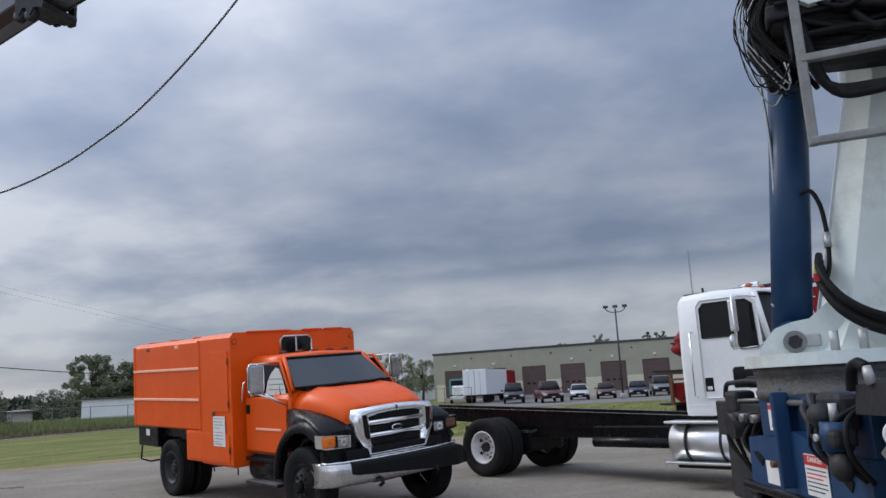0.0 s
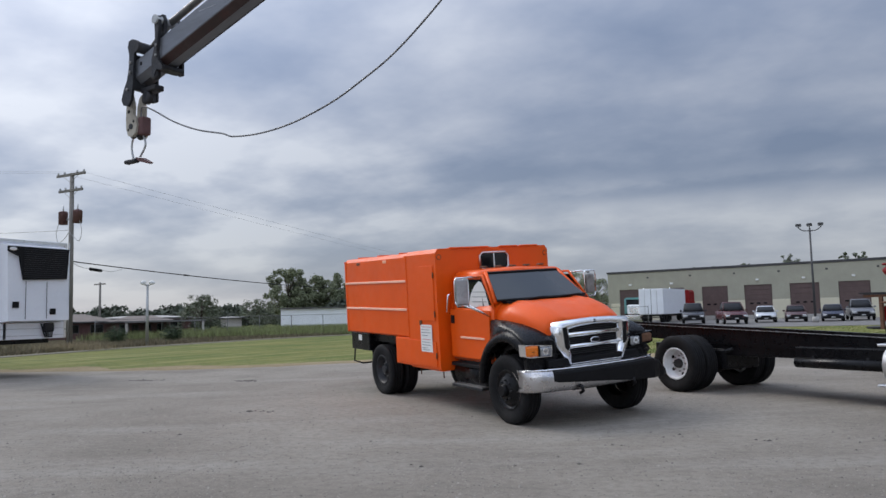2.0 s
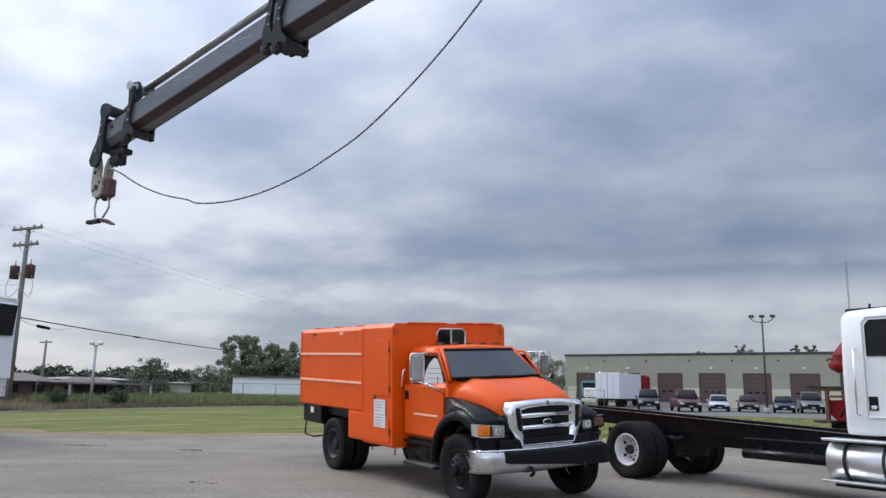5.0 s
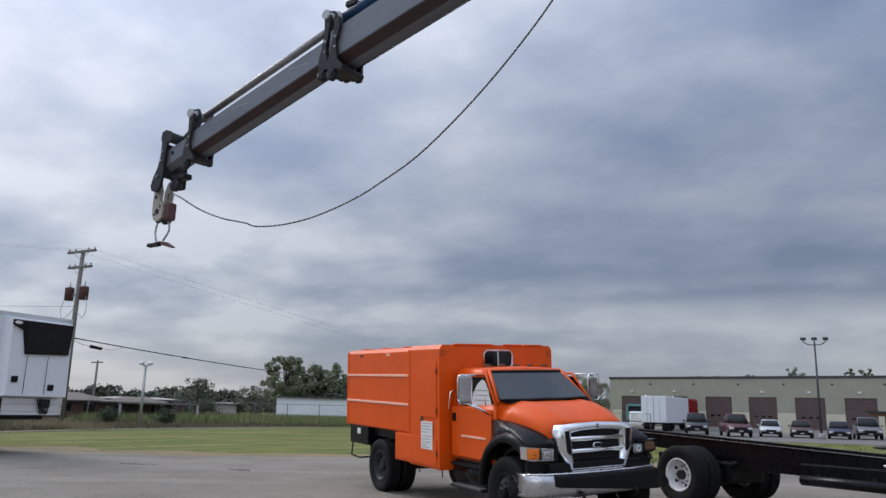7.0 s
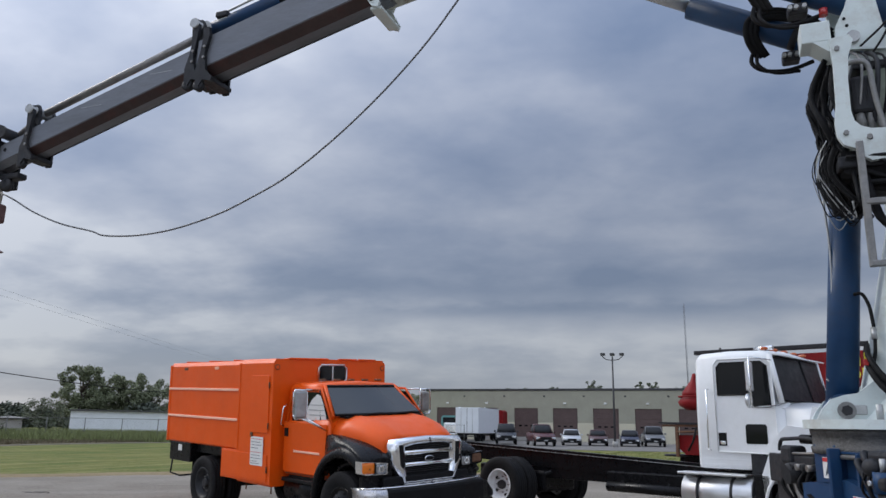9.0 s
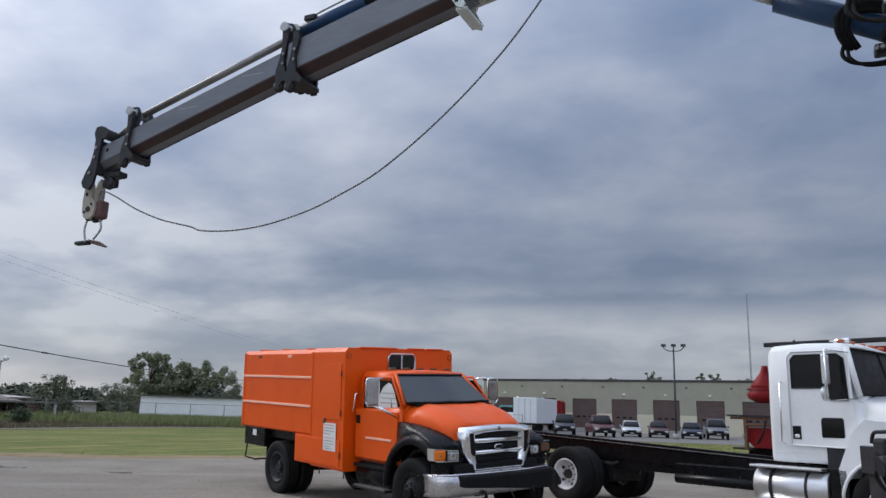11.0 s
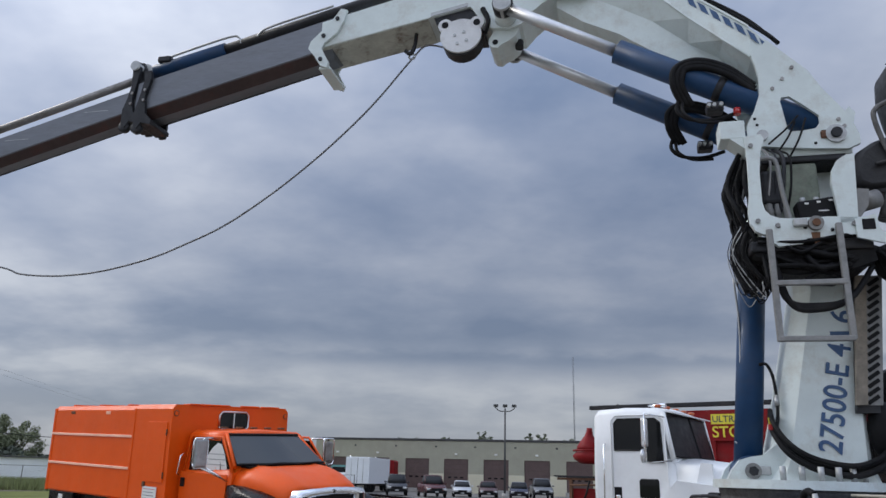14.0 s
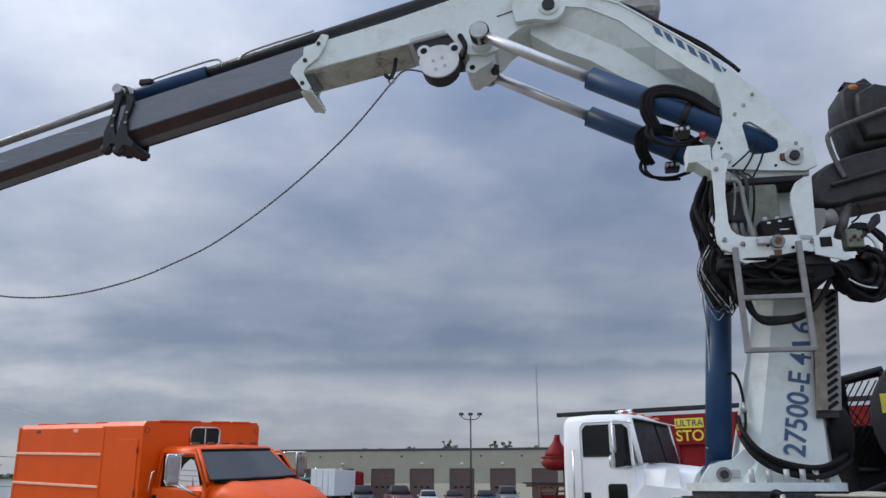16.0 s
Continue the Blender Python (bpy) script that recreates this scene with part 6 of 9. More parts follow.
        for k in range(3):
            d = 0.024 * k
            part("hose", G().tube(loop([(0.60 - d, y + 0.02, 3.90), (0.655 - d, y + 0.07, 4.0), (0.653 - d, y + 0.085, 4.11 - d), (0.58, y + 0.085, 4.165 - d), (0.472, y + 0.085, 4.165 - d), (0.33, y + 0.08, 4.10 - d), (0.187, y + 0.05, 3.985 - d)]), 0.021, 7), M["hose"], kc)
        part("hose", G().tube(loop([(0.62, y + 0.03, 3.96), (0.645, y + 0.05, 3.86), (0.58, y + 0.06, 3.79), (0.44, y + 0.05, 3.775), (0.30, y + 0.03, 3.82)]), 0.013, 6), M["hose"], kc)
        part("hose", G().tube(loop([(0.60, y + 0.02, 3.95), (0.61, y + 0.07, 3.83), (0.52, y + 0.08, 3.755), (0.38, y + 0.05, 3.76)]), 0.011, 6), M["hose"], kc)
        vl = part("check_valve", G().box(0.37, 0.47, y - 0.04, y + 0.05, 3.84, 3.905, 0.012), M["dark_iron"], kc)
        for q in (0.39, 0.43, 0.46):
            part("fitting", G().cyl((q, y + 0.05, 3.87), (q, y + 0.085, 3.865), 0.012, seg=8), M["galv"], vl)
        part("dirt_band", G().cyl((0.40, y, 4.014), (0.36, y, 3.992), 0.0795, seg=24), M["dark_iron"], kc)
    part("red_cap", G().cyl((0.30, 0.33, 3.80), (0.30, 0.33, 3.84), 0.022, seg=10), M["red_lens"], T)
    # winch under the outer boom
    w = part("winch", G().lathe([(-0.02, 0.03), (-0.02, 0.10), (0.02, 0.125), (0.11, 0.13), (0.12, 0.138), (0.15, 0.138), (0.15, 0.03)], (2.055, 0, 4.655), "y", 32), M["dark_iron"], T, "rope winch with a white side plate")
    part("side_cover", G().prism([(2.055 + 0.15 * math.cos(a), 4.665 + (0.13 if math.sin(a) > 0 else 0.14) * math.sin(a)) for a in np.linspace(0, 2 * math.pi, 22, endpoint=False)], "y", 0.15, 0.168), M["white_rim"], w, "white painted winch cover")
    for dx in (-0.115, 0.115):
        part("cover_ear", G().cyl((2.055 + dx, 0.13, 4.755), (2.055 + dx, 0.166, 4.755), 0.052, seg=14), M["white_rim"], w)
    for dx in (-0.115, 0.115):
        part("cover_slot", G().cyl((2.055 + dx, 0.164, 4.755), (2.055 + dx, 0.1705, 4.755), 0.026, seg=12), M["black_plastic"], w)
    for k in range(4):
        a = k * math.pi / 2 + 0.5
        part("bolt", G().cyl((2.055 + 0.05 * math.cos(a), 0.166, 4.64 + 0.05 * math.sin(a)), (2.055 + 0.05 * math.cos(a), 0.176, 4.64 + 0.05 * math.sin(a)), 0.012, seg=6), M["galv"], w)
    part("winch_belly", G().prism([(2.055 + 0.145 * math.cos(a), 4.66 + 0.15 * math.sin(a)) for a in np.linspace(math.pi, 2 * math.pi, 15)] + [(2.20, 4.74), (1.91, 4.74)], "y", 0.045, 0.149), M["dark_iron"], w)
    part("winch_bracket", G().prism([(2.26, 4.842), (2.0, 4.89), (1.94, 4.86), (1.90, 4.74), (2.22, 4.74)], "y", -0.15, 0.14), M["dark_iron"], w)
    part("guard", G().tube(loop([(1.90, 0.17, 4.86), (1.86, 0.17, 4.76), (1.88, 0.17, 4.66)]), 0.02, 6), M["hose"], w)
    guide = part("rope_guide", G().tube(loop([(2.42, 0.03, 4.80), (2.43, 0.03, 4.70), (2.46, 0.03, 4.64), (2.50, 0.03, 4.67)]), 0.016, 6), M["dark_iron"], T)
    part("guide_ring", G().tube([(2.45 + 0.022 * math.cos(a), 0.02, 4.62 + 0.022 * math.sin(a)) for a in np.linspace(0, 6.28, 12)], 0.008, 6), M["galv"], guide)
    # telescopic sections along a line falling towards the tip
    def zt2(s):
        return 4.55 - (0.25 if s < 4.6 else 0.275) * (s - 4.6)
    def zc(s):
        return zt2(s) - 0.11
    def box_sec(s, up_, face, low_, hw):
        z = zt2(s)
        return [(s, -hw, z + up_), (s, -hw + 0.015, z + up_ + 0.012), (s, hw - 0.015, z + up_ + 0.012), (s, hw, z + up_), (s, hw, z - face), (s, hw * 0.45, z - low_), (s, -hw * 0.45, z - low_), (s, -hw, z - face)]
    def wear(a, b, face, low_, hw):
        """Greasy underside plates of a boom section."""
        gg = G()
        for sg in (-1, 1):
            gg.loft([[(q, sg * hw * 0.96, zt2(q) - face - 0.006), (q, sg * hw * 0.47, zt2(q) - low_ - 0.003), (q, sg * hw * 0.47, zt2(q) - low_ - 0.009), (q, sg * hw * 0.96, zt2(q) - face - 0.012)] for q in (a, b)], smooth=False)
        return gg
    CL, CM, TIP = 4.66, 6.38, 6.76
    sec1 = part("boom_section", G().loft([box_sec(3.04, 0.01, 0.238, 0.302, 0.132), box_sec(4.64, 0.01, 0.238, 0.298, 0.132)], smooth=False), M["boom_grey"], T, "greasy grey telescopic boom section")
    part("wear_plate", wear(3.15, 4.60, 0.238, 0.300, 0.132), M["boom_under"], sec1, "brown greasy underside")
    sec2 = part("boom_section", G().loft([box_sec(4.4, -0.012, 0.182, 0.242, 0.108), box_sec(6.42, -0.012, 0.188, 0.242, 0.108)], smooth=False), M["boom_grey"], T, "greasy grey telescopic boom section")
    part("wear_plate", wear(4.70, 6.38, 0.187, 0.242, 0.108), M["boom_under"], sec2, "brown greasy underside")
    sec3 = part("boom_section", G().loft([box_sec(6.0, -0.022, 0.170, 0.222, 0.096), box_sec(TIP, -0.022, 0.178, 0.225, 0.096)], smooth=False), M["boom_grey"], T, "greasy grey telescopic boom section")
    part("index_hole", G().cyl((TIP - 0.10, 0.094, zt2(TIP - 0.10) - 0.085), (TIP - 0.10, 0.0985, zt2(TIP - 0.10) - 0.085), 0.018, seg=14), M["black_plastic"], sec3)
    for q in (4.9, 5.6):
        part("scuff", G().box(q, q + 0.22, 0.1085, 0.1095, zt2(q) - 0.115, zt2(q) - 0.111, m=None), M["galv"], sec2)
    def clamp(s, hh, hw, pin, dz):
        """A kinked strap round a section's end, with an underslung shoe; pin: height of a pin over the boom's top, or 0."""
        z = zc(s) + dz
        top_ = zt2(s) + (pin if pin else 0.05)
        cl = part("boom_clamp", G().prism([(s + 0.025, top_ + 0.03), (s - 0.035, top_ + 0.03), (s - 0.045, top_ - 0.05), (s - 0.012, z), (s - 0.035, z - hh + 0.02), (s - 0.10, z - hh - 0.05), (s - 0.09, z - hh - 0.08), (s - 0.01, z - hh - 0.06), (s + 0.02, z - hh - 0.11), (s + 0.055, z - hh - 0.08), (s + 0.06, z - hh + 0.04), (s + 0.028, z + 0.02), (s + 0.012, zt2(s))], "y", hw, hw + 0.03), M["dark_iron"], T, "dark steel boom end clamp")
        part("clamp_back", G().box(s - 0.03, s + 0.03, -hw - 0.03, -hw, z - hh - 0.06, top_, 0.008), M["dark_iron"], cl)
        part("clamp_under", G().box(s - 0.07, s + 0.05, -hw, hw, z - hh - 0.055, z - hh - 0.015, 0.01), M["dark_iron"], cl)
        part("clamp_top", G().box(s - 0.03, s + 0.03, -hw, hw, zt2(s) + 0.012, zt2(s) + 0.05, 0.01), M["dark_iron"], cl)
        if pin:
            part("clamp_pin", G().cyl((s, -hw - 0.02, zt2(s) + pin), (s, hw + 0.045, zt2(s) + pin), 0.040, seg=16), M["galv"], cl, "dull steel pin end")
            for q in (-hw + 0.02, hw - 0.05):
                part("pin_lug", G().prism([(s + 0.05, zt2(s) + 0.03), (s + 0.05, zt2(s) + pin), (s + 0.02, zt2(s) + pin + 0.055), (s - 0.03, zt2(s) + pin + 0.055), (s - 0.055, zt2(s) + pin), (s - 0.055, zt2(s) + 0.03)], "y", q, q + 0.03), M["dark_iron"], cl)
        part("eye", G().lathe([(-0.02, 0.02), (-0.02, 0.045), (0.02, 0.045), (0.02, 0.02)], (s + 0.035, hw, z - hh - 0.095), "y", 14), M["dark_iron"], cl)
        for q in (0.05, -0.04):
            part("clamp_bolt", G().cyl((s - 0.01, hw + 0.03, z + q), (s - 0.01, hw + 0.042, z + q), 0.012, seg=6), M["steel"], cl)
    clamp(CL - 0.10, 0.165, 0.132, 0, -0.03)
    clamp(CL + 0.02, 0.125, 0.118, 0.175, -0.01)
    clamp(CM, 0.105, 0.108, 0.165, -0.01)
    # extension cylinders on top
    zt = zt2(CL) + 0.175
    z = zc(TIP) - 0.045
    ec = part("extension_cylinder", G().cyl((CL, 0, zt), (CL - 0.67, 0, zt + 0.15), 0.060, seg=20), M["crane_blue"], T, "blue extension cylinder on the boom")
    part("rod", G().cyl((TIP - 0.09, 0, z + 0.245), (CM, 0, zt2(CM) + 0.165), 0.027, seg=16), M["steel"], ec)
    part("rod", G().cyl((CM, 0, zt2(CM) + 0.165), (CL, 0, zt - 0.01), 0.031, seg=16), M["steel"], ec)
    part("upper_tube", G().cyl((CL - 0.65, 0, zt + 0.145), (1.95, 0, 5.36), 0.048, seg=18), M["dark_iron"], ec)
    part("rod_cap", G().cyl((CL, -0.06, zt), (CL, 0.06, zt), 0.064, seg=18), M["galv"], ec)
    part("feed_pipe", G().tube(loop([(CL - 0.17, 0.05, zt + 0.10), (CL - 0.37, 0.05, zt + 0.155), (CL - 0.71, 0.05, zt + 0.235), (CL - 0.79, 0.04, zt + 0.225), (CL - 0.81, 0.04, zt + 0.17)]), 0.009, 6), M["galv"], ec)
    part("feed_pipe", G().tube(loop([(CL - 0.95, 0.05, zt + 0.21), (CL - 1.01, 0.05, zt + 0.27), (CL - 1.22, 0.05, zt + 0.33), (CL - 1.57, 0.05, zt + 0.41)]), 0.009, 6), M["galv"], ec)
    part("pipe_clip", G().box(CL - 0.22, CL - 0.11, 0.02, 0.08, zt + 0.06, zt + 0.11, 0.01), M["dark_iron"], ec)
    # tip with sheave head and shackle
    tip = part("boom_tip", G().prism([(TIP - 0.115, z + 0.275), (TIP - 0.07, z + 0.315), (TIP - 0.01, z + 0.335), (TIP + 0.045, z + 0.325), (TIP + 0.06, z + 0.27), (TIP + 0.035, z + 0.20), (TIP + 0.04, z + 0.08), (TIP + 0.065, z - 0.03), (TIP + 0.115, z - 0.11), (TIP + 0.15, z - 0.20), (TIP + 0.12, z - 0.255), (TIP + 0.05, z - 0.275), (TIP + 0.0, z - 0.22), (TIP - 0.025, z - 0.10), (TIP - 0.03, z + 0.08), (TIP - 0.045, z + 0.20), (TIP - 0.09, z + 0.215)], "y", 0.105, 0.130), M["dark_iron"], T, "dark iron boom tip bracket")
    part("tip_back", G().box(TIP - 0.04, TIP + 0.05, -0.130, -0.105, z - 0.20, z + 0.31, 0.01), M["dark_iron"], tip)
    part("tip_block", G().box(TIP - 0.02, TIP + 0.035, -0.10, 0.10, z - 0.125, z + 0.2, 0.01), M["dark_iron"], tip)
    for u, v in ((0.01, 0.12), (0.015, 0.03), (0.055, -0.12)):
        part("tip_bolt", G().cyl((TIP + u, 0.128, z + v), (TIP + u, 0.142, z + v), 0.016, seg=6), M["steel"], tip)
    part("tip_pin", G().cyl((TIP - 0.09, -0.15, z + 0.245), (TIP - 0.09, 0.15, z + 0.245), 0.05, seg=16), M["dark_iron"], tip)
    part("lower_lug", G().box(TIP - 0.24, TIP - 0.02, -0.05, 0.05, z - 0.156, z - 0.101, 0.015), M["dark_iron"], tip)
    part("lug_eye", G().lathe([(-0.02, 0.025), (-0.02, 0.06), (0.02, 0.06), (0.02, 0.025)], (TIP - 0.10, 0.03, z - 0.203), "y", 16), M["dark_iron"], tip)
    part("stay_rod", G().tube([(TIP + 0.13, 0.05, z - 0.016), (TIP + 0.20, 0.05, z - 0.062), (TIP + 0.16, 0.05, z - 0.125)], 0.008, 5), M["galv"], tip)
    cheek = [(TIP + 0.10, z - 0.12), (TIP + 0.135, z - 0.15), (TIP + 0.165, z - 0.22), (TIP + 0.172, z - 0.36), (TIP + 0.165, z - 0.46), (TIP + 0.135, z - 0.525), (TIP + 0.07, z - 0.540), (TIP + 0.02, z - 0.505), (TIP + 0.0, z - 0.44), (TIP + 0.015, z - 0.375), (TIP + 0.06, z - 0.335), (TIP + 0.055, z - 0.25)]
    head = part("sheave_head", G().prism(cheek, "y", 0.040, 0.070), M["cream_pad"], T, "dirty cream sheave head at the boom tip")
    part("back_cheek", G().prism(cheek, "y", -0.070, -0.040), M["cream_pad"], head)
    for u, v, q in ((0.125, -0.30, 0.018), (0.05, -0.40, 0.014), (0.13, -0.47, 0.013)):
        part("cheek_hole", G().cyl((TIP + u, 0.068, z + v), (TIP + u, 0.0725, z + v), q, seg=12), M["black_plastic"], head)
    part("sheave", G().lathe([(-0.035, 0.03), (-0.035, 0.10), (-0.01, 0.075), (0.01, 0.075), (0.035, 0.10), (0.035, 0.03)], (TIP + 0.085, 0, z - 0.452), "y", 24), M["dark_iron"], head)
    part("sheave_bolt", G().cyl((TIP + 0.085, -0.08, z - 0.445), (TIP + 0.085, 0.08, z - 0.445), 0.026, seg=12), M["dark_iron"], head)
    part("red_guard", G().box(TIP - 0.05, TIP + 0.03, -0.05, 0.05, z - 0.530, z - 0.359, 0.02), M["transformer"], head, "rust-red rope guard")
    # ropes
    rope = part("winch_rope", G().tube(loop([(2.18, 0.02, 4.66), (2.34, 0.02, 4.70), (2.449, 0.02, 4.60), (2.672, 0.02, 4.32), (2.866, 0.02, 4.109), (3.143, 0.02, 3.851), (3.47, 0.02, 3.593), (3.809, 0.02, 3.374), (4.12, 0.02, 3.238), (4.397, 0.02, 3.140), (4.788, 0.02, 3.058), (5.151, 0.02, 3.034), (5.483, 0.02, 3.058), (5.629, 0.02, 3.106), (5.962, 0.02, 3.193), (6.287, 0.02, 3.319), (6.58, 0.02, 3.47), (TIP + 0.02, 0.0, z - 0.26), (TIP + 0.04, 0.0, z - 0.36)], 6), 0.0068, 7), M["rope"], T, "slack steel wire rope")
    hook = part("hook", G().tube(loop([(TIP + 0.15, 0.0, z - 0.49), (TIP + 0.185, 0.0, z - 0.61), (TIP + 0.15, 0.0, z - 0.725), (TIP + 0.10, 0, z - 0.741)]), 0.0095, 6), M["galv"], T, "rope sling with a small dark and red hook")
    part("sling_leg", G().tube(loop([(TIP + 0.0, 0.0, z - 0.530), (TIP - 0.03, 0.0, z - 0.624), (TIP + 0.05, 0.0, z - 0.718)]), 0.0095, 6), M["galv"], hook)
    part("hook_block", G().box(TIP + 0.09, TIP + 0.27, -0.03, 0.03, z - 0.764, z - 0.725, 0.015), M["dark_iron"], hook)
    part("hook_tail", G().prism([(TIP + 0.10, z - 0.718), (TIP - 0.02, z - 0.741), (TIP - 0.13, z - 0.796), (TIP - 0.10, z - 0.803), (TIP + 0.04, z - 0.764)], "y", -0.02, 0.02), M["transformer"], hook)
    # operator's platform: curved bracket, box, ladder, seat, levers
    br = part("platform_bracket", G().prism([(0.225, 3.50), (0.24, 3.53), (0.33, 3.52), (0.322, 3.38), (0.328, 3.18), (0.342, 3.08), (0.338, 3.01), (0.315, 2.965), (0.275, 2.945), (0.245, 2.935), (0.232, 2.895), (0.205, 2.875), (0.09, 2.885), (0.065, 2.915), (-0.05, 2.918), (-0.20, 2.93), (-0.245, 2.95), (-0.24, 3.0), (-0.20, 3.02), (-0.05, 3.03), (0.12, 3.028), (0.19, 3.033), (0.232, 3.05), (0.258, 3.08), (0.268, 3.13), (0.266, 3.30), (0.252, 3.42)], "y", 0.585, 0.615), M["crane_white"], T, "pale curved platform bracket")
    part("upright", G().prism([(-0.085, 3.22), (-0.095, 3.29), (-0.125, 3.345), (-0.17, 3.375), (-0.215, 3.38), (-0.205, 3.229), (-0.19, 3.0), (-0.105, 2.99)], "y", 0.585, 0.615), M["crane_white"], br)
    part("cable_box", G().box(0.315, 0.45, 0.45, 0.60, 3.52, 3.63, 0.006), M["crane_white"], br, "pale steel junction box")
    part("box_neck", G().prism([(0.30, 3.52), (0.40, 3.52), (0.33, 3.46), (0.30, 3.44)], "y", 0.45, 0.6), M["crane_white"], br)
    for s0, z0 in ((0.20, 2.985), (0.07, 2.975), (-0.06, 2.955), (-0.18, 2.955)):
        part("slot", G().cyl((s0, 0.614, z0), (s0, 0.618, z0), 0.010, seg=10), M["black_plastic"], br)
    part("hub", G().cyl((0.02, 0.61, 2.99), (0.02, 0.645, 2.99), 0.038, seg=18), M["old_galv"], br)
    part("hub_cap", G().cyl((0.02, 0.645, 2.99), (0.02, 0.655, 2.99), 0.020, seg=12), M["rust"], br)
    part("rust_streak", G().prism([(0.045, 2.945), (0.0, 2.945), (0.005, 2.90), (0.02, 2.87), (0.04, 2.90)], "y", 0.6155, 0.6165), M["rust"], br)
    for u, v in ((0.205, 2.99), (-0.165, 2.985), (0.30, 3.02), (0.30, 3.46)):
        part("bolt_head", G().cyl((u, 0.614, v), (u, 0.628, v), 0.013, seg=6), M["old_galv"], br)
    # dark plate stands in for the shadow under the pale boom root
    part("root_underside", G().box(-0.26, 0.20, -0.30, 0.35, 3.46, 3.50, 0.01), M["dark_iron"], T)
    for u, v0, v1, rr in ((0.16, 3.06, 3.20, 0.018), (0.20, 3.08, 3.17, 0.022), (0.12, 3.05, 3.15, 0.014), (0.18, 3.22, 3.32, 0.012)):
        part("fitting", G().cyl((u, 0.47, v0), (u + 0.01, 0.47, v1), rr, seg=10), M["old_galv"], T)
    part("clevis", G().box(0.06, 0.13, 0.615, 0.645, 2.975, 3.02, 0.008), M["galv"], br)
    part("corner_plate", G().prism([(-0.17, 3.005), (-0.27, 3.028), (-0.283, 2.946), (-0.34, 2.888), (-0.345, 2.872), (-0.32, 2.862), (-0.17, 2.905)], "y", 0.616, 0.630), M["crane_white"], br)
    part("square_socket", G().box(-0.262, -0.200, 0.628, 0.634, 2.945, 3.003, 0.003), M["black_plastic"], br)
    part("bent_pipe", G().tube(loop([(0.26, 0.56, 3.40), (0.20, 0.56, 3.405), (0.165, 0.56, 3.37), (0.15, 0.56, 3.2), (0.125, 0.56, 3.04)]), 0.013, 7), M["old_galv"], br)
    part("floor_beam", G().box(-0.26, 0.34, 0.16, 0.58, 2.86, 2.92, 0.01), M["dark_iron"], br)
    ctl = part("control_box", G().box(-0.14, 0.08, 0.46, 0.56, 3.01, 3.155, 0.012, m=Matrix.Translation((-0.03, 0, 3.08)) @ Matrix.Rotation(radians(7), 4, "Y") @ Matrix.Translation((0.03, 0, -3.08))), M["black_plastic"], T, "black radio control box")
    part("label_line", G().box(-0.07, -0.02, 0.5605, 0.562, 3.08, 3.086), M["paper"], ctl)
    for k in range(3):
        part("label_mark", G().box(0.025 - 0.06 * k, 0.045 - 0.06 * k, 0.5605, 0.562, 3.122 + 0.007 * k, 3.132 + 0.007 * k), M["paper"], ctl)
    for k in range(3):
        part("connector", G().cyl((-0.10 + 0.07 * k, 0.5, 3.15), (-0.10 + 0.07 * k, 0.5, 3.18), 0.016, seg=8), M["galv"], ctl)
    lad = part("ladder", G().box(0.240, 0.272, 0.635, 0.665, 2.36, 2.96, 0.006), M["old_galv"], T, "galvanised two-rung access ladder")
    part("stile", G().box(-0.098, -0.066, 0.635, 0.665, 2.37, 2.98, 0.006), M["old_galv"], lad)
    for z0 in (2.375, 2.665):
        part("rung", G().box(-0.09, 0.26, 0.638, 0.668, z0 - 0.014, z0 + 0.014, 0.005), M["old_galv"], lad)
    def pillow(prof, y0, y1, e, k):
        """A stuffed pad: the outline drawn in towards both side faces."""
        cs, cz = sum(p[0] for p in prof) / len(prof), sum(p[1] for p in prof) / len(prof)
        def ring(y, f):
            return [(cs + (a - cs) * f, y, cz + (b - cz) * f) for a, b in prof]
        return G().loft([ring(y0, k), ring(y0 + e * 0.35, (1 + k) / 2 + 0.02), ring(y0 + e, 1), ring(y1 - e, 1), ring(y1 - e * 0.35, (1 + k) / 2 + 0.02), ring(y1, k)])
    seat = part("operator_seat", pillow([(-0.268, 3.43), (-0.258, 3.36), (-0.262, 3.29), (-0.32, 3.258), (-0.425, 3.266), (-0.514, 3.295), (-0.675, 3.32), (-0.90, 3.36), (-0.97, 3.50), (-0.95, 3.68), (-0.728, 3.64), (-0.55, 3.605), (-0.394, 3.549), (-0.311, 3.493)], 0.06, 0.40, 0.05, 0.84), M["seat"], T, "worn black operator's seat with torn back")
    part("seat_back", pillow([(-0.558, 4.064), (-0.548, 3.945), (-0.556, 3.85), (-0.572, 3.74), (-0.60, 3.64), (-0.82, 3.67), (-0.88, 3.85), (-0.86, 4.0), (-0.79, 4.095), (-0.695, 4.124), (-0.607, 4.12)], 0.02, 0.33, 0.06, 0.86), M["seat"], seat)
    part("side_bolster", pillow([(-0.628, 4.01), (-0.615, 3.883), (-0.64, 3.70), (-0.86, 3.72), (-0.90, 3.9), (-0.86, 4.03), (-0.74, 4.07)], 0.28, 0.385, 0.035, 0.9), M["seat"], seat)
    part("torn_foam", G().ball((-0.635, 0.30, 4.075), 0.04, 1.0, 1.2, 0.7), M["foam"], seat, "orange foam showing through the torn cover")
    part("torn_flap", G().prism([(-0.57, 4.10), (-0.60, 4.135), (-0.66, 4.12), (-0.72, 4.15), (-0.76, 4.10), (-0.68, 4.085)], "y", 0.24, 0.30), M["seat"], seat)
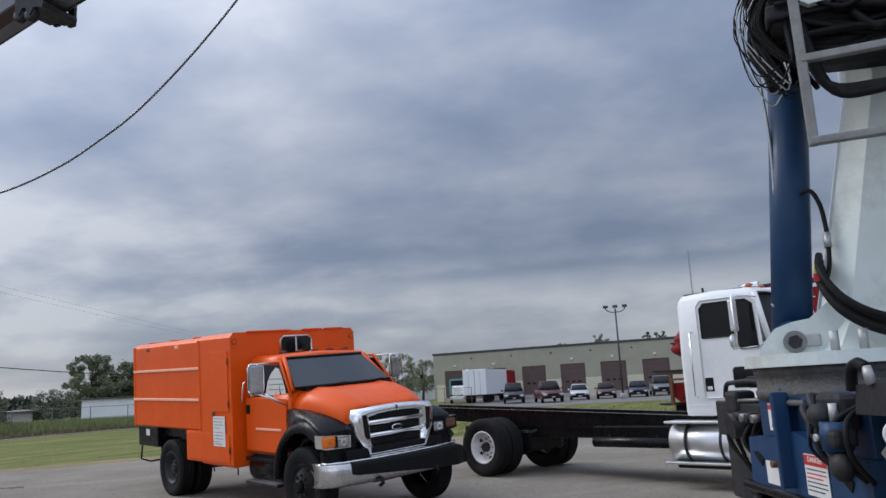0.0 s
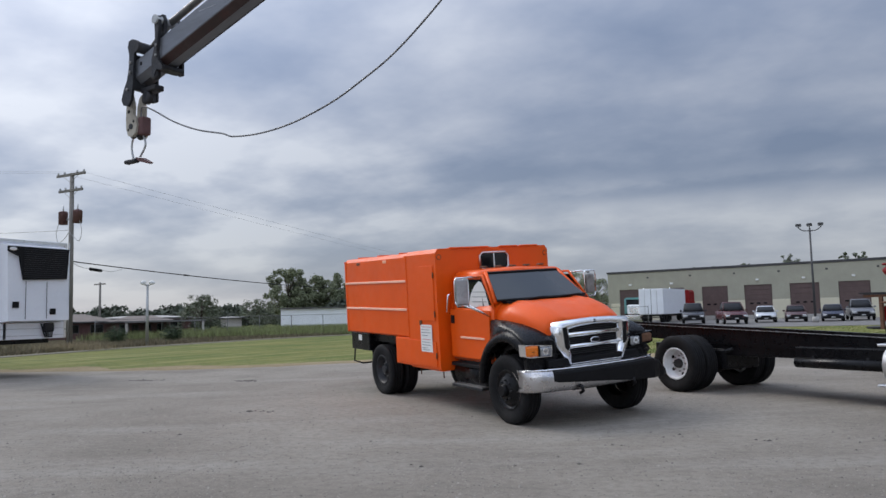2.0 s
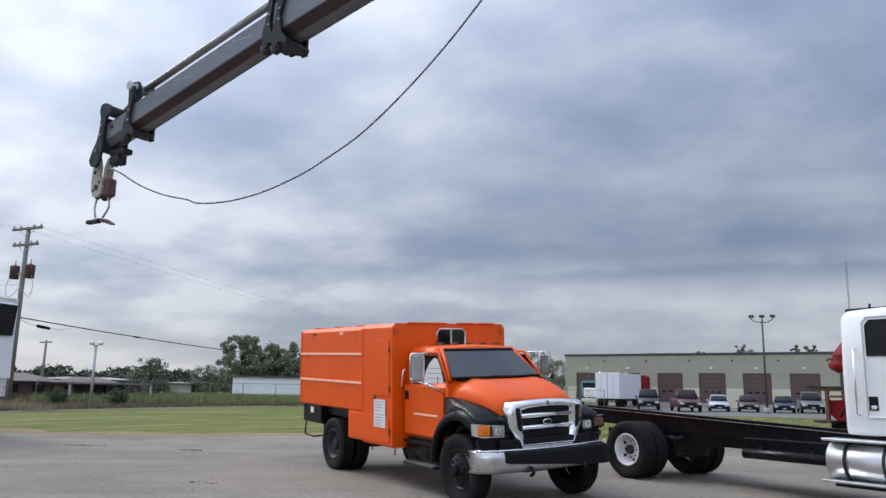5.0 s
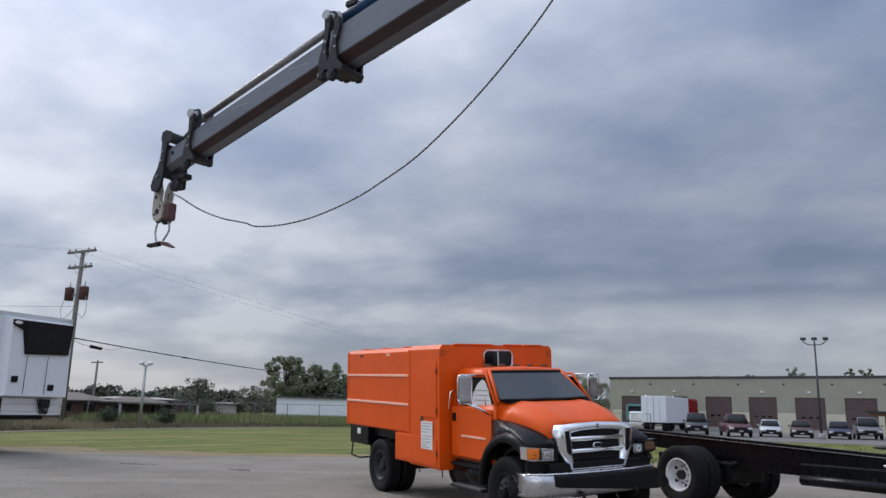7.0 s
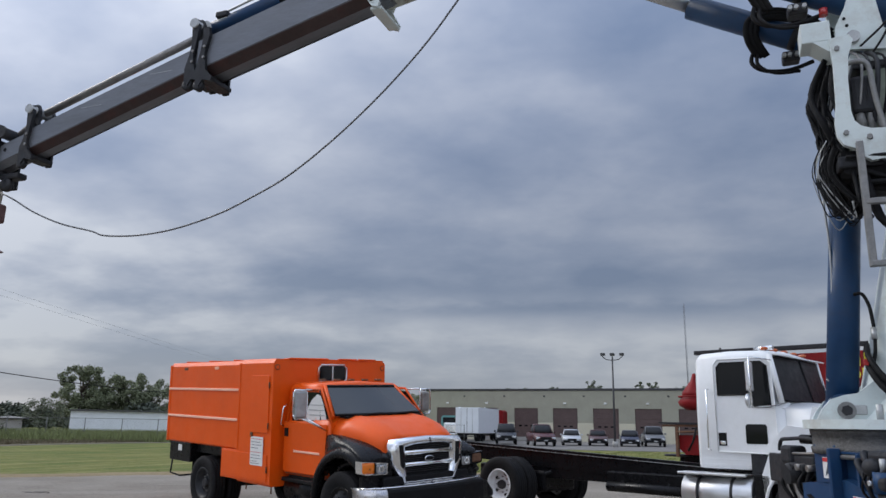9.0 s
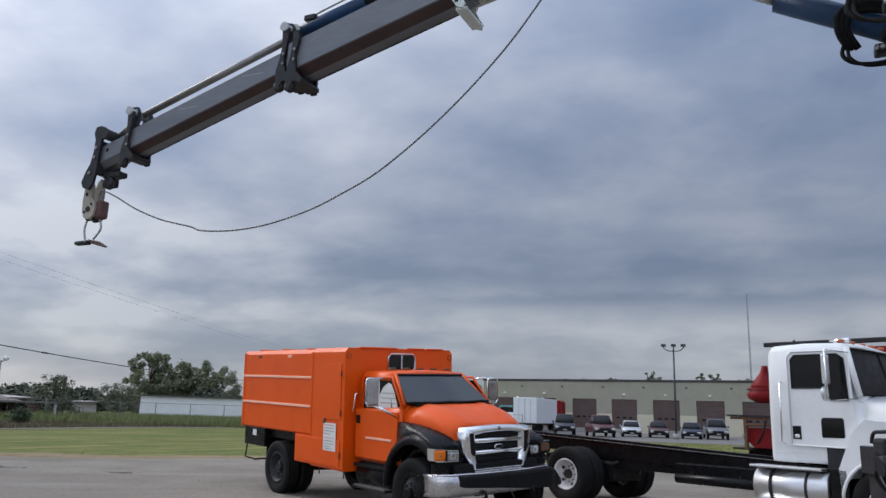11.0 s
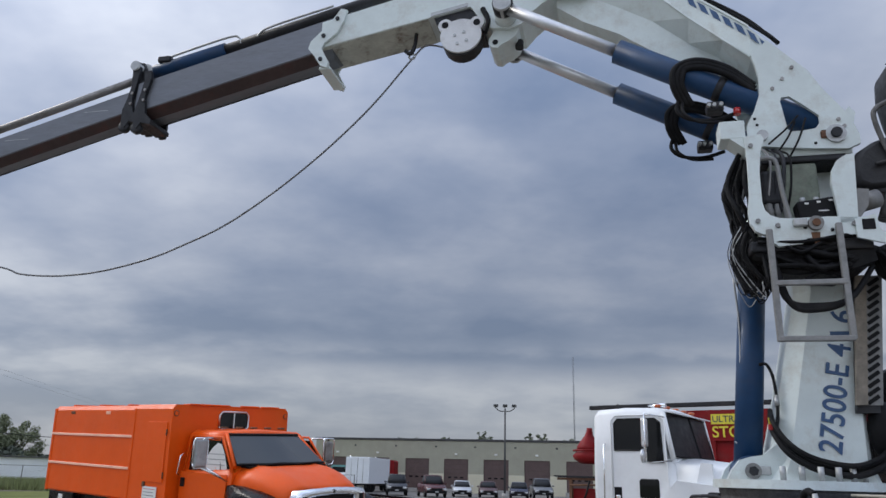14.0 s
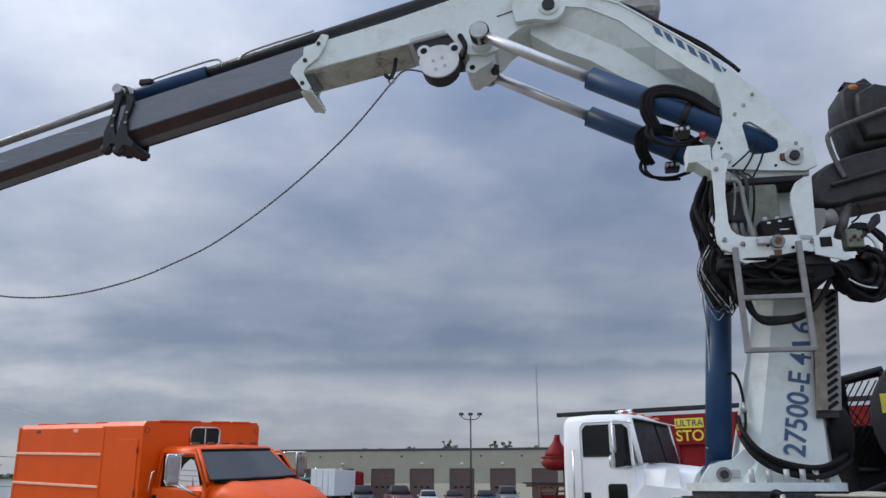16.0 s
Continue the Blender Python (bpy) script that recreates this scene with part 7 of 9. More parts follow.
    part("arm_rail", G().tube(loop([(-0.465, 0.42, 3.43), (-0.432, 0.42, 3.525), (-0.405, 0.42, 3.664), (-0.419, 0.42, 3.726), (-0.495, 0.42, 3.77), (-0.757, 0.42, 3.861), (-0.95, 0.42, 3.92)]), 0.015, 8), M["ring"], seat, "bent dark arm rail")
    part("arm_bar", G().tube([(-0.38, 0.42, 3.388), (-0.70, 0.42, 3.47), (-0.95, 0.42, 3.535)], 0.013, 8), M["dark_iron"], seat)
    part("seat_pan", G().prism([(-0.34, 3.27), (-0.42, 3.245), (-0.53, 3.27), (-0.90, 3.33), (-0.90, 3.36), (-0.50, 3.31)], "y", 0.14, 0.36), M["dark_iron"], seat)
    part("seat_post", G().cyl((-0.48, 0.34, 3.30), (-0.395, 0.36, 3.08), 0.032, seg=10), M["ring"], seat)
    part("post_hose", G().tube(loop([(-0.52, 0.38, 3.28), (-0.535, 0.38, 3.235), (-0.51, 0.38, 3.19), (-0.47, 0.38, 3.16)]), 0.006, 5), M["hose"], seat)
    part("swivel_motor", G().cyl((-0.275, 0.42, 3.165), (-0.365, 0.40, 3.195), 0.052, seg=16), M["old_galv"], T, "scuffed grey swivel motor")
    part("bracket_plate", G().prism([(-0.225, 3.225), (-0.30, 3.215), (-0.285, 3.12), (-0.22, 3.03)], "y", 0.49, 0.50), M["old_galv"], T)
    vb = part("valve_bank", G().box(-0.495, -0.40, 0.36, 0.46, 2.985, 3.10, 0.012), M["olive_steel"], T, "grimy hydraulic valve bank with levers")
    for k in range(4):
        part("port", G().cyl((-0.42 - 0.022 * k, 0.45, 3.03 + 0.018 * (k % 2)), (-0.42 - 0.022 * k, 0.475, 3.03 + 0.018 * (k % 2)), 0.010, seg=8), M["dark_iron"] if k % 2 else M["rust"], vb)
    for k in range(3):
        part("lever", G().tube([(-0.49 - 0.012 * k, 0.36 + 0.04 * k, 3.05), (-0.515 - 0.012 * k, 0.37 + 0.04 * k, 3.10), (-0.55 - 0.012 * k, 0.38 + 0.04 * k, 3.15)], 0.010, 6), M["galv"] if k == 1 else M["dark_iron"], vb)
    part("lever_paddle", G().prism([(-0.515, 3.09), (-0.535, 3.13), (-0.558, 3.168), (-0.585, 3.185), (-0.602, 3.175), (-0.597, 3.131), (-0.565, 3.10), (-0.533, 3.077)], "y", 0.44, 0.455), M["dark_iron"], vb)
    part("pale_hose", G().tube(loop([(-0.515, 0.45, 3.06), (-0.545, 0.455, 3.02), (-0.56, 0.45, 2.965)]), 0.011, 6), M["crane_white"], vb)
    for k in range(3):
        part("hose", G().tube(loop([(-0.43, 0.40, 3.09 - 0.02 * k), (-0.47, 0.41 + 0.02 * k, 3.135 - 0.02 * k), (-0.54, 0.40 + 0.02 * k, 3.13 - 0.02 * k), (-0.61, 0.40, 3.075 - 0.02 * k), (-0.625, 0.40, 3.02), (-0.60, 0.40, 2.93), (-0.545, 0.42, 2.88)]), 0.014, 6), M["hose"], T)
    r = random.Random(11)
    # hoses drooping in one thick bight from the platform to the valve bank
    part("hose_core", G().ball((-0.43, 0.36, 2.835), 0.11, 1.15, 0.8, 1.05), M["hose"], T)
    for k in range(24):
        f, y0, q = r.uniform(0.45, 1.0), r.uniform(0.26, 0.47), r.gauss(0, 0.012)
        bight = [(-0.20, 2.90), (-0.31, 2.87), (-0.37, 2.77), (-0.43, 2.70), (-0.50, 2.68), (-0.565, 2.735), (-0.59, 2.84), (-0.575, 2.93), (-0.50, 2.98)]
        part("hose", G().tube(loop([(-0.44 + (a + 0.44) * f + q, y0 + 0.02 * math.sin(3 * n + k), 2.86 + (b - 2.86) * f + q) for n, (a, b) in enumerate(bight)]), r.uniform(0.011, 0.022), 6), M["hose"], T)
    part("pale_tube", G().tube(loop([(-0.36, 0.50, 2.79), (-0.40, 0.51, 2.755), (-0.45, 0.51, 2.735), (-0.50, 0.50, 2.73)]), 0.005, 5), M["crane_white"], T)
    for k in range(3):
        part("hose", G().tube(loop([(0.24, 0.56, 2.90 - 0.01 * k), (0.20 - 0.009 * k, 0.60, 2.60 - 0.012 * k), (0.05, 0.60, 2.555 - 0.01 * k), (-0.12, 0.56, 2.60), (-0.28, 0.45, 2.80)]), 0.016, 6), M["hose"], T)
    # dark bundle of hoses and pipes below the boom root and down the left of the platform
    part("hose_pack", G().loft([[(s0 + 0.02 * math.sin(5 * y), y, z0) for s0, z0 in ((0.32, 2.95), (0.31, 2.84), (0.10, 2.78), (-0.16, 2.76), (-0.28, 2.80), (-0.26, 2.93))] for y in np.linspace(0.16, 0.56, 5)]), M["hose"], T, "thick bundle of black hydraulic hoses")
    for k in range(26):
        s0 = 0.28 + r.random() * 0.09
        y0 = 0.22 + r.random() * 0.30
        pts = [(s0 - 0.04, y0, 3.52 - 0.05 * r.random()), (s0 + r.gauss(0.02, 0.03), y0 + r.gauss(0, 0.03), 3.30), (s0 + r.gauss(0.0, 0.03), y0 + r.gauss(0, 0.03), 3.10), (s0 + r.gauss(-0.02, 0.03), y0 + r.gauss(0, 0.03), 2.90), (s0 - 0.08 + r.gauss(0, 0.03), y0 + r.gauss(0, 0.04), 2.74 - 0.06 * r.random())]
        part("hose", G().tube(loop(pts, 5), r.choice((0.006, 0.010, 0.016, 0.020)), 6), M["hose"] if r.random() < 0.93 else M["steel"], T)
    for k in range(16):
        s0, y0 = 0.28 + 0.10 * r.random(), 0.40 + 0.25 * r.random()
        part("loose_wire", G().tube(loop([(s0 + 0.03, y0, 3.0), (s0 + 0.06 + 0.03 * r.random(), y0, 2.85), (s0 + r.gauss(0, 0.03), y0, 2.70 - 0.1 * r.random()), (s0 - 0.05, y0, 2.62 + 0.1 * r.random())], 5), 0.003, 4), M["galv"] if k % 4 == 0 else M["hose"], T)
    for k in range(4):
        s0 = 0.20 - 0.035 * k
        part("pipe", G().tube(loop([(s0, 0.32, 3.58 - 0.01 * k), (s0 - 0.02, 0.48, 3.44), (s0 + r.gauss(0, 0.02), 0.50, 3.25), (s0 + 0.03, 0.45, 3.05), (s0, 0.4, 2.92)], 5), r.uniform(0.006, 0.012), 6), r.choice((M["hose"], M["hose"], M["dark_iron"], M["steel"])), T)
    for a, b in (((0.16, 3.56), (-0.02, 3.74)), ((0.12, 3.50), (-0.0, 3.70)), ((0.06, 3.46), (-0.06, 3.72))):
        part("pipe", G().tube(loop([(a[0], 0.40, a[1]), ((a[0] + b[0]) / 2, 0.43, (a[1] + b[1]) / 2 - 0.02), (b[0], 0.38, b[1])]), 0.006, 6), M["hose"], T)
    part("upper_valve", G().box(-0.10, 0.16, 0.10, 0.34, 3.10, 3.46, 0.02), M["olive_steel"], T)
    part("upper_valve", G().box(0.14, 0.24, 0.2, 0.5, 3.16, 3.36, 0.02), M["dark_iron"], T)
    r = random.Random(23)
    for k in range(22):
        z0, y0 = r.uniform(2.74, 2.95), r.uniform(0.52, 0.60)
        a, b = r.uniform(0.05, 0.34), r.uniform(-0.27, -0.05)
        part("hose", G().tube(loop([(a, y0, z0 + r.gauss(0, 0.03)), (a * 0.6 + b * 0.4, y0 + 0.02, z0 - r.uniform(0.0, 0.07)), (a * 0.2 + b * 0.8, y0 + 0.01, z0 - r.uniform(0.0, 0.05)), (b, y0 - 0.05, z0 + r.gauss(0, 0.04))], 5), r.uniform(0.008, 0.019), 6), M["hose"], T)
    return T


crane()

# ---- crane truck: rear end, outrigger housing, deck ----


def crane_truck():
    T = thing("crane_truck", Matrix.Identity(4), "dark crane carrier truck with a blue outrigger housing", "truck")
    part("chassis", G().box(1.45, 8.5, 1.9, 2.8, 0.75, 1.05, 0.02), M["black_paint"], T)
    hb = part("outrigger_housing", G().box(1.27, 1.95, 2.285, 3.10, 1.20, 1.52, 0.01), M["crane_blue"], T, "blue steel outrigger housing with warning stickers")
    FX = 1.22
    part("face_plate", G().prism([(3.185, 1.20), (3.175, 1.375), (3.04, 1.39), (2.83, 1.40), (2.76, 1.42), (2.56, 1.375), (2.28, 1.36), (2.28, 1.20)], "x", FX, FX + 0.05), M["crane_blue"], hb)
    # black box imitates the deep shaded gap beside the blue plate
    part("rear_frame", G().box(1.42, 1.95, 1.95, 2.28, 1.05, 1.52, 0.02), M["black_paint"], hb, "black box standing in for the shaded opening beside the housing")
    part("face_post", G().box(FX, FX + 0.06, 2.82, 3.03, 1.385, 1.575, 0.006), M["crane_blue"], hb)
    part("face_post", G().box(FX + 0.02, FX + 0.08, 2.28, 2.50, 1.36, 1.56, 0.006), M["crane_blue"], hb)
    part("post_rib", G().box(FX - 0.05, FX + 0.01, 2.785, 2.81, 1.22, 1.56, 0.006), M["crane_blue"], hb)
    part("post_rib", G().box(FX - 0.02, FX + 0.02, 2.595, 2.615, 1.39, 1.54, 0.004), M["crane_blue"], hb)
    part("top_plate", G().box(1.23, 2.0, 1.95, 3.05, 1.535, 1.545), M["crane_blue"], hb)
    part("recess", G().box(FX + 0.06, FX + 0.07, 2.40, 2.82, 1.36, 1.53), M["black_plastic"], hb)
    part("cross_rod", G().cyl((FX + 0.01, 2.78, 1.52), (FX + 0.01, 2.40, 1.525), 0.011, seg=8), M["steel"], hb)
    for y, z in ((3.09, 1.30), (2.43, 1.285)):
        part("vent_hole", G().prism([(y + 0.05, z + 0.02), (y + 0.01, z + 0.025), (y - 0.05, z + 0.0), (y - 0.03, z - 0.03)], "x", FX - 0.004, FX + 0.001), M["black_plastic"], hb)
    part("bolt", G().cyl((FX, 2.91, 1.292), (FX - 0.03, 2.91, 1.292), 0.013, seg=12), M["rust"], hb)
    # stickers
    def sticker(y0, y1, z0, z1, rows, mat_head, head):
        st = part("warning_sticker", G().box(FX - 0.0045, FX - 0.0015, y0, y1, z0, z1), M["paper"], hb, "white warning sticker with a red heading")
        part("heading", G().box(FX - 0.006, FX - 0.0045, y0 + 0.003, y1 - 0.003, z1 - head, z1 - 0.003), M[mat_head], st)
        return st
    st = sticker(2.533, 2.692, 1.212, 1.350, 5, "print_red", 0.037)
    writing("DANGER", 0.025, M["paper"], "heading_text", st, Matrix.Translation((FX - 0.0065, 2.612, 1.332)) @ Matrix(((0, 0, -1, 0), (-1, 0, 0, 0), (0, 1, 0, 0), (0, 0, 0, 1))), extrude=0.0004)
    for k in range(6):
        part("print_line", G().box(FX - 0.0055, FX - 0.0045, 2.545 + (0.025 if k in (2, 5) else 0), 2.682, 1.298 - 0.014 * k, 1.302 - 0.014 * k), M["print_red"] if k in (1, 2) else M["print_dark"], st)
    st = sticker(2.845, 2.940, 1.415, 1.515, 1, "print_red", 0.022)
    part("symbol", G().prism([(2.865, 1.425), (2.892, 1.482), (2.920, 1.425), (2.892, 1.44)], "x", FX - 0.006, FX - 0.0045), M["print_dark"], st)
    part("tag_plate", G().box(FX - 0.005, FX - 0.001, 2.885, 3.02, 1.212, 1.297), M["paper"], hb, "scuffed white tag")
    # valves and hoses beyond and before the housing
    va = part("outrigger_valve", G().box(1.26, 1.36, 3.12, 3.42, 1.40, 1.52, 0.02), M["dark_iron"], T, "black hydraulic valve cluster with levers")
    part("valve_plate", G().box(1.29, 1.33, 3.44, 3.73, 1.35, 1.51, 0.008), M["dark_iron"], va)
    part("valve_base", G().box(1.32, 1.46, 3.12, 3.72, 1.06, 1.44, 0.02), M["dark_iron"], va)
    part("valve_cap", G().box(1.24, 1.34, 3.34, 3.47, 1.46, 1.56, 0.02), M["dark_iron"], va)
    part("solenoid", G().cyl((1.20, 3.32, 1.41), (1.32, 3.32, 1.43), 0.055, seg=14), M["dark_iron"], va)
    part("handle_block", G().box(1.30, 1.36, 3.22, 3.36, 1.57, 1.62, 0.015), M["black_plastic"], va)
    part("guard_loop", G().tube(loop([(1.28, 3.10, 1.54), (1.28, 3.12, 1.585), (1.28, 3.24, 1.60), (1.28, 3.42, 1.595), (1.28, 3.52, 1.585), (1.28, 3.55, 1.53)]), 0.011, 7), M["dark_iron"], va)
    part("guard_loop", G().tube([(1.26, 3.05, 1.525), (1.26, 3.45, 1.515)], 0.008, 6), M["steel"], va)
    for k in range(4):
        part("spool_end", G().cyl((1.26, 3.10 + 0.06 * k, 1.455), (1.21, 3.10 + 0.06 * k, 1.45), 0.017, seg=10), M["dark_iron"] if k % 2 else M["steel"], va)
    r = random.Random(5)
    for k in range(12):
        y = 3.12 + 0.3 * r.random()
        part("hose", G().tube(loop([(1.24 + 0.08 * r.random(), y, 1.46), (1.22 + 0.06 * r.random(), y + r.gauss(0, 0.03), 1.36), (1.28, y - 0.03, 1.25), (1.34, y - 0.06, 1.14)]), r.uniform(0.006, 0.012), 6), M["hose"] if k % 4 else M["steel"], va)
    vb = part("outrigger_valve", G().box(1.17, 1.24, 2.31, 2.47, 1.44, 1.56, 0.02), M["dark_iron"], T, "greasy blue-black valve body on the housing")
    part("valve_body", G().cyl((1.16, 2.33, 1.39), (1.16, 2.33, 1.475), 0.045, seg=12), M["crane_blue"], vb)
    part("valve_body", G().box(1.12, 1.20, 2.27, 2.37, 1.40, 1.455, 0.015), M["dark_iron"], vb)
    part("valve_spindle", G().cyl((1.16, 2.33, 1.32), (1.16, 2.33, 1.41), 0.032, seg=12), M["dark_iron"], vb)
    part("blue_block", G().prism([(2.22, 1.50), (2.20, 1.585), (2.05, 1.59), (1.96, 1.53), (2.0, 1.50)], "x", 1.17, 1.27), M["dark_iron"], vb)
    part("sight_bolt", G().cyl((1.11, 2.345, 1.43), (1.10, 2.345, 1.43), 0.011, seg=10), M["clear_lens"], vb)
    part("stem", G().cyl((1.16, 2.33, 1.47), (1.16, 2.33, 1.53), 0.013, seg=10), M["galv"], vb)
    part("hose", G().tube(loop([(1.17, 2.22, 1.57), (1.165, 2.20, 1.625), (1.165, 2.16, 1.645), (1.165, 2.12, 1.63)]), 0.017, 8), M["hose"], vb)
    part("fitting", G().cyl((1.165, 2.122, 1.635), (1.17, 2.11, 1.585), 0.014, seg=10), M["galv"], vb)
    for k in range(5):
        y = 2.28 + 0.18 * r.random()
        part("hose", G().tube(loop([(1.22, y, 1.53 - 0.05 * r.random()), (1.15, y + r.gauss(0, 0.03), 1.47), (1.15, y + r.gauss(0, 0.04), 1.38), (1.21, y + r.gauss(0, 0.04), 1.30)]), r.uniform(0.005, 0.011), 6), M["hose"] if k % 3 else M["dark_iron"], vb)
    for y, z in ((2.50, 1.535), (2.555, 1.50)):
        part("elbow", G().tube(loop([(1.22, y, z), (1.18, y, z + 0.012), (1.165, y - 0.03, z - 0.01), (1.17, y - 0.06, z - 0.05)]), 0.014, 8), M["dark_iron"], vb)
    part("greasy_boss", G().ball((1.155, 2.40, 1.49), 0.045, 0.9, 1.1, 0.9), M["dark_iron"], vb)
    part("greasy_boss", G().ball((1.15, 2.30, 1.345), 0.040, 0.9, 1.0, 1.1), M["dark_iron"], vb)
    pipe = part("pipe_stub", G().lathe([(0.0, 0.040), (0.0, 0.050), (0.25, 0.050), (0.25, 0.040)], (0, 0, 0), "y", 24), M["white_rim"], T, "pale pipe stub with a dark open end")
    pipe.matrix_local = Matrix.Translation((1.15, 1.985, 1.457)) @ Matrix.Rotation(radians(-40), 4, "Z") @ Matrix.Scale(0.78, 4)
    part("pipe_bore", G().cyl((0, 0.010, 0), (0, 0.24, 0), 0.0405, seg=20), M["black_plastic"], pipe)
    # deck with a pale lip, dark slats under it, tray on legs
    dk = part("deck", G().box(1.24, 7.0, 1.10, 2.02, 1.40, 1.49, 0.008), M["deck"], T, "dull silver checker-plate deck")
    part("deck_lip", G().prism([(2.12, 1.40), (2.09, 1.375), (1.10, 1.42), (1.10, 1.475), (2.04, 1.455)], "x", 1.17, 1.24), M["deck"], dk, "bent silver deck edge")
    part("back_plate", G().prism([(1.24, 1.49), (1.75, 1.56), (1.75, 1.62), (1.70, 1.62), (1.24, 1.51)], "y", 1.0, 2.15), M["steel"], dk)
    part("fender_curve", G().tube(loop([(1.22, 2.16, 1.37), (1.21, 2.08, 1.27), (1.21, 2.02, 1.10), (1.23, 1.98, 0.9)]), 0.014, 8), M["dark_iron"], dk)
    part("under_plate", G().box(1.26, 1.30, 1.10, 2.05, 1.0, 1.40), M["black_paint"], dk)
    for k in range(8):
        part("deck_slat", G().box(1.215, 1.26, 1.20 + 0.1 * k, 1.23 + 0.1 * k, 1.12, 1.385), M["steel"], dk)
    stand = part("pad_stand", G().box(1.29, 1.50, 1.60, 2.02, 1.612, 1.628, 0.005), M["wood"], T, "brown stand with a dirty cream pad")
    for x, y in ((1.31, 1.98), (1.48, 1.64), (1.31, 1.64), (1.48, 1.98)):
        part("leg", G().box(x - 0.012, x + 0.012, y - 0.012, y + 0.012, 1.49, 1.613), M["wood"], stand)
    part("pad", G().box(1.28, 1.51, 1.59, 2.04, 1.628, 1.640, 0.006), M["cream_pad"], stand)
    part("pad_crumple", G().ball((1.40, 1.83, 1.638), 0.07, 1.0, 1.6, 0.22), M["cream_pad"], stand)
    part("deck_hose", G().tube(loop([(1.80, 1.70, 1.78), (1.60, 1.78, 1.72), (1.42, 1.86, 1.65), (1.27, 1.85, 1.56), (1.20, 1.80, 1.44), (1.16, 1.77, 1.36), (1.17, 1.75, 1.2)]), 0.011, 7), M["hose"], T)
    # rack with mesh and a dark reel
    rk = part("mesh_rack", G().tube([(2.20, 3.32, 2.285), (2.62, 2.98, 2.40)], 0.032, 6), M["black_paint"], T, "black mesh headboard rack")
    part("rack_post", G().box(2.33, 2.43, 3.11, 3.20, 1.40, 2.36, 0.006), M["black_paint"], rk)
    part("rack_post", G().box(2.58, 2.64, 2.93, 2.99, 1.40, 2.39, 0.006), M["black_paint"], rk)
    part("rack_rail", G().tube([(2.20, 3.32, 1.78), (2.62, 2.98, 1.78)], 0.02, 6), M["black_paint"], rk)
    mesh = G()
    for k in range(-9, 15):
        a = Vector((2.20, 3.32, 0)).lerp(Vector((2.62, 2.98, 0)), k / 14)
        for d in (-1, 1):
            z0, z1 = 1.8, 2.34
            t0, t1 = k / 14, k / 14 + d * 0.62
            def clip(t):
                return min(1.0, max(0.0, t))
            c0, c1 = clip(t0), clip(t1)
            if abs(c1 - c0) < 0.02:
                continue
            za, zb = z0 + (z1 - z0) * (c0 - t0) / (t1 - t0), z0 + (z1 - z0) * (c1 - t0) / (t1 - t0)
            p, q = Vector((2.20, 3.32, za)).lerp(Vector((2.62, 2.98, za)), c0), Vector((2.20, 3.32, zb)).lerp(Vector((2.62, 2.98, zb)), c1)
            p.z, q.z = za, zb
            mesh.tube([p, q], 0.0045, 4)
    part("mesh", mesh, M["black_paint"], rk)
    # added dark block fills the dim space behind the mesh
    part("tool_chest", G().prism([(2.38, 3.30), (2.68, 3.05), (2.85, 3.25), (2.55, 3.50)], "z", 1.40, 2.06), M["hose"], T)
    reel = part("hose_reel", G().lathe([(-0.16, 0.05), (-0.16, 0.46), (-0.14, 0.47), (-0.13, 0.30), (0.13, 0.30), (0.14, 0.47), (0.16, 0.46), (0.16, 0.05)], (0, 0, 0), "y", 44), M["dark_iron"], T, "large dark grey hose reel disc")
    reel.matrix_local = Matrix.Translation((2.92, 2.80, 2.07)) @ Matrix.Rotation(radians(-38), 4, "Z")
    part("reel_stand", G().box(2.84, 3.0, 2.72, 2.88, 1.40, 1.98, 0.01), M["dark_iron"], T)
    part("reel_sticker", G().box(-0.40, -0.36, -0.164, -0.161, 0.05, 0.17), M["yellow"], reel)
    part("reel_sticker", G().box(-0.25, -0.20, -0.164, -0.161, 0.28, 0.30), M["paper"], reel)
    part("reel_hub", G().cyl((0, -0.2, 0), (0, -0.15, 0), 0.07, seg=16), M["dark_iron"], reel)
    part("bench", G().box(1.96, 3.4, 2.1, 3.2, 1.32, 1.40, 0.01), M["deck"], T)
    # rear sill with lamps, tape and hooks
    part("rear_sill", G().box(1.20, 1.34, 1.15, 3.25, 1.165, 1.20, 0.01), M["black_paint"], T, "black rear sill")
    part("rear_panel", G().box(1.30, 1.36, 1.15, 3.22, 0.60, 1.17, 0.01), M["black_paint"], T)
    part("lamp_shelf", G().prism([(1.215, 0.955), (1.30, 0.965), (1.30, 1.0), (1.215, 0.975)], "y", 1.3, 3.20), M["black_paint"], T)
    for y in (2.98, 2.856, 2.724):
        part("tail_lamp", G().lathe([(1.283, 0.002), (1.278, 0.020), (1.285, 0.034), (1.30, 0.036), (1.30, 0.002)], (0, y, 1.127), "x", 18), M["red_lens"], T, "round red tail lamp")
    for y in (3.14, 2.889):
        gl = part("air_coupling", G().cyl((1.30, y, 1.03), (1.26, y, 1.02), 0.024, seg=14), M["dark_iron"], T, "dark glad-hand air coupling")
        part("coupling_cap", G().cyl((1.26, y, 1.02), (1.25, y, 1.018), 0.016, seg=12), M["black_plastic"], gl)
    part("side_lamp", G().lathe([(3.20, 0.002), (3.20, 0.07), (3.25, 0.07), (3.27, 0.05), (3.27, 0.002)], (1.30, 0, 1.10), "y", 18), M["dark_iron"], T)
    part("side_bracket", G().box(1.24, 1.32, 3.20, 3.28, 0.92, 1.16, 0.015), M["black_paint"], T)
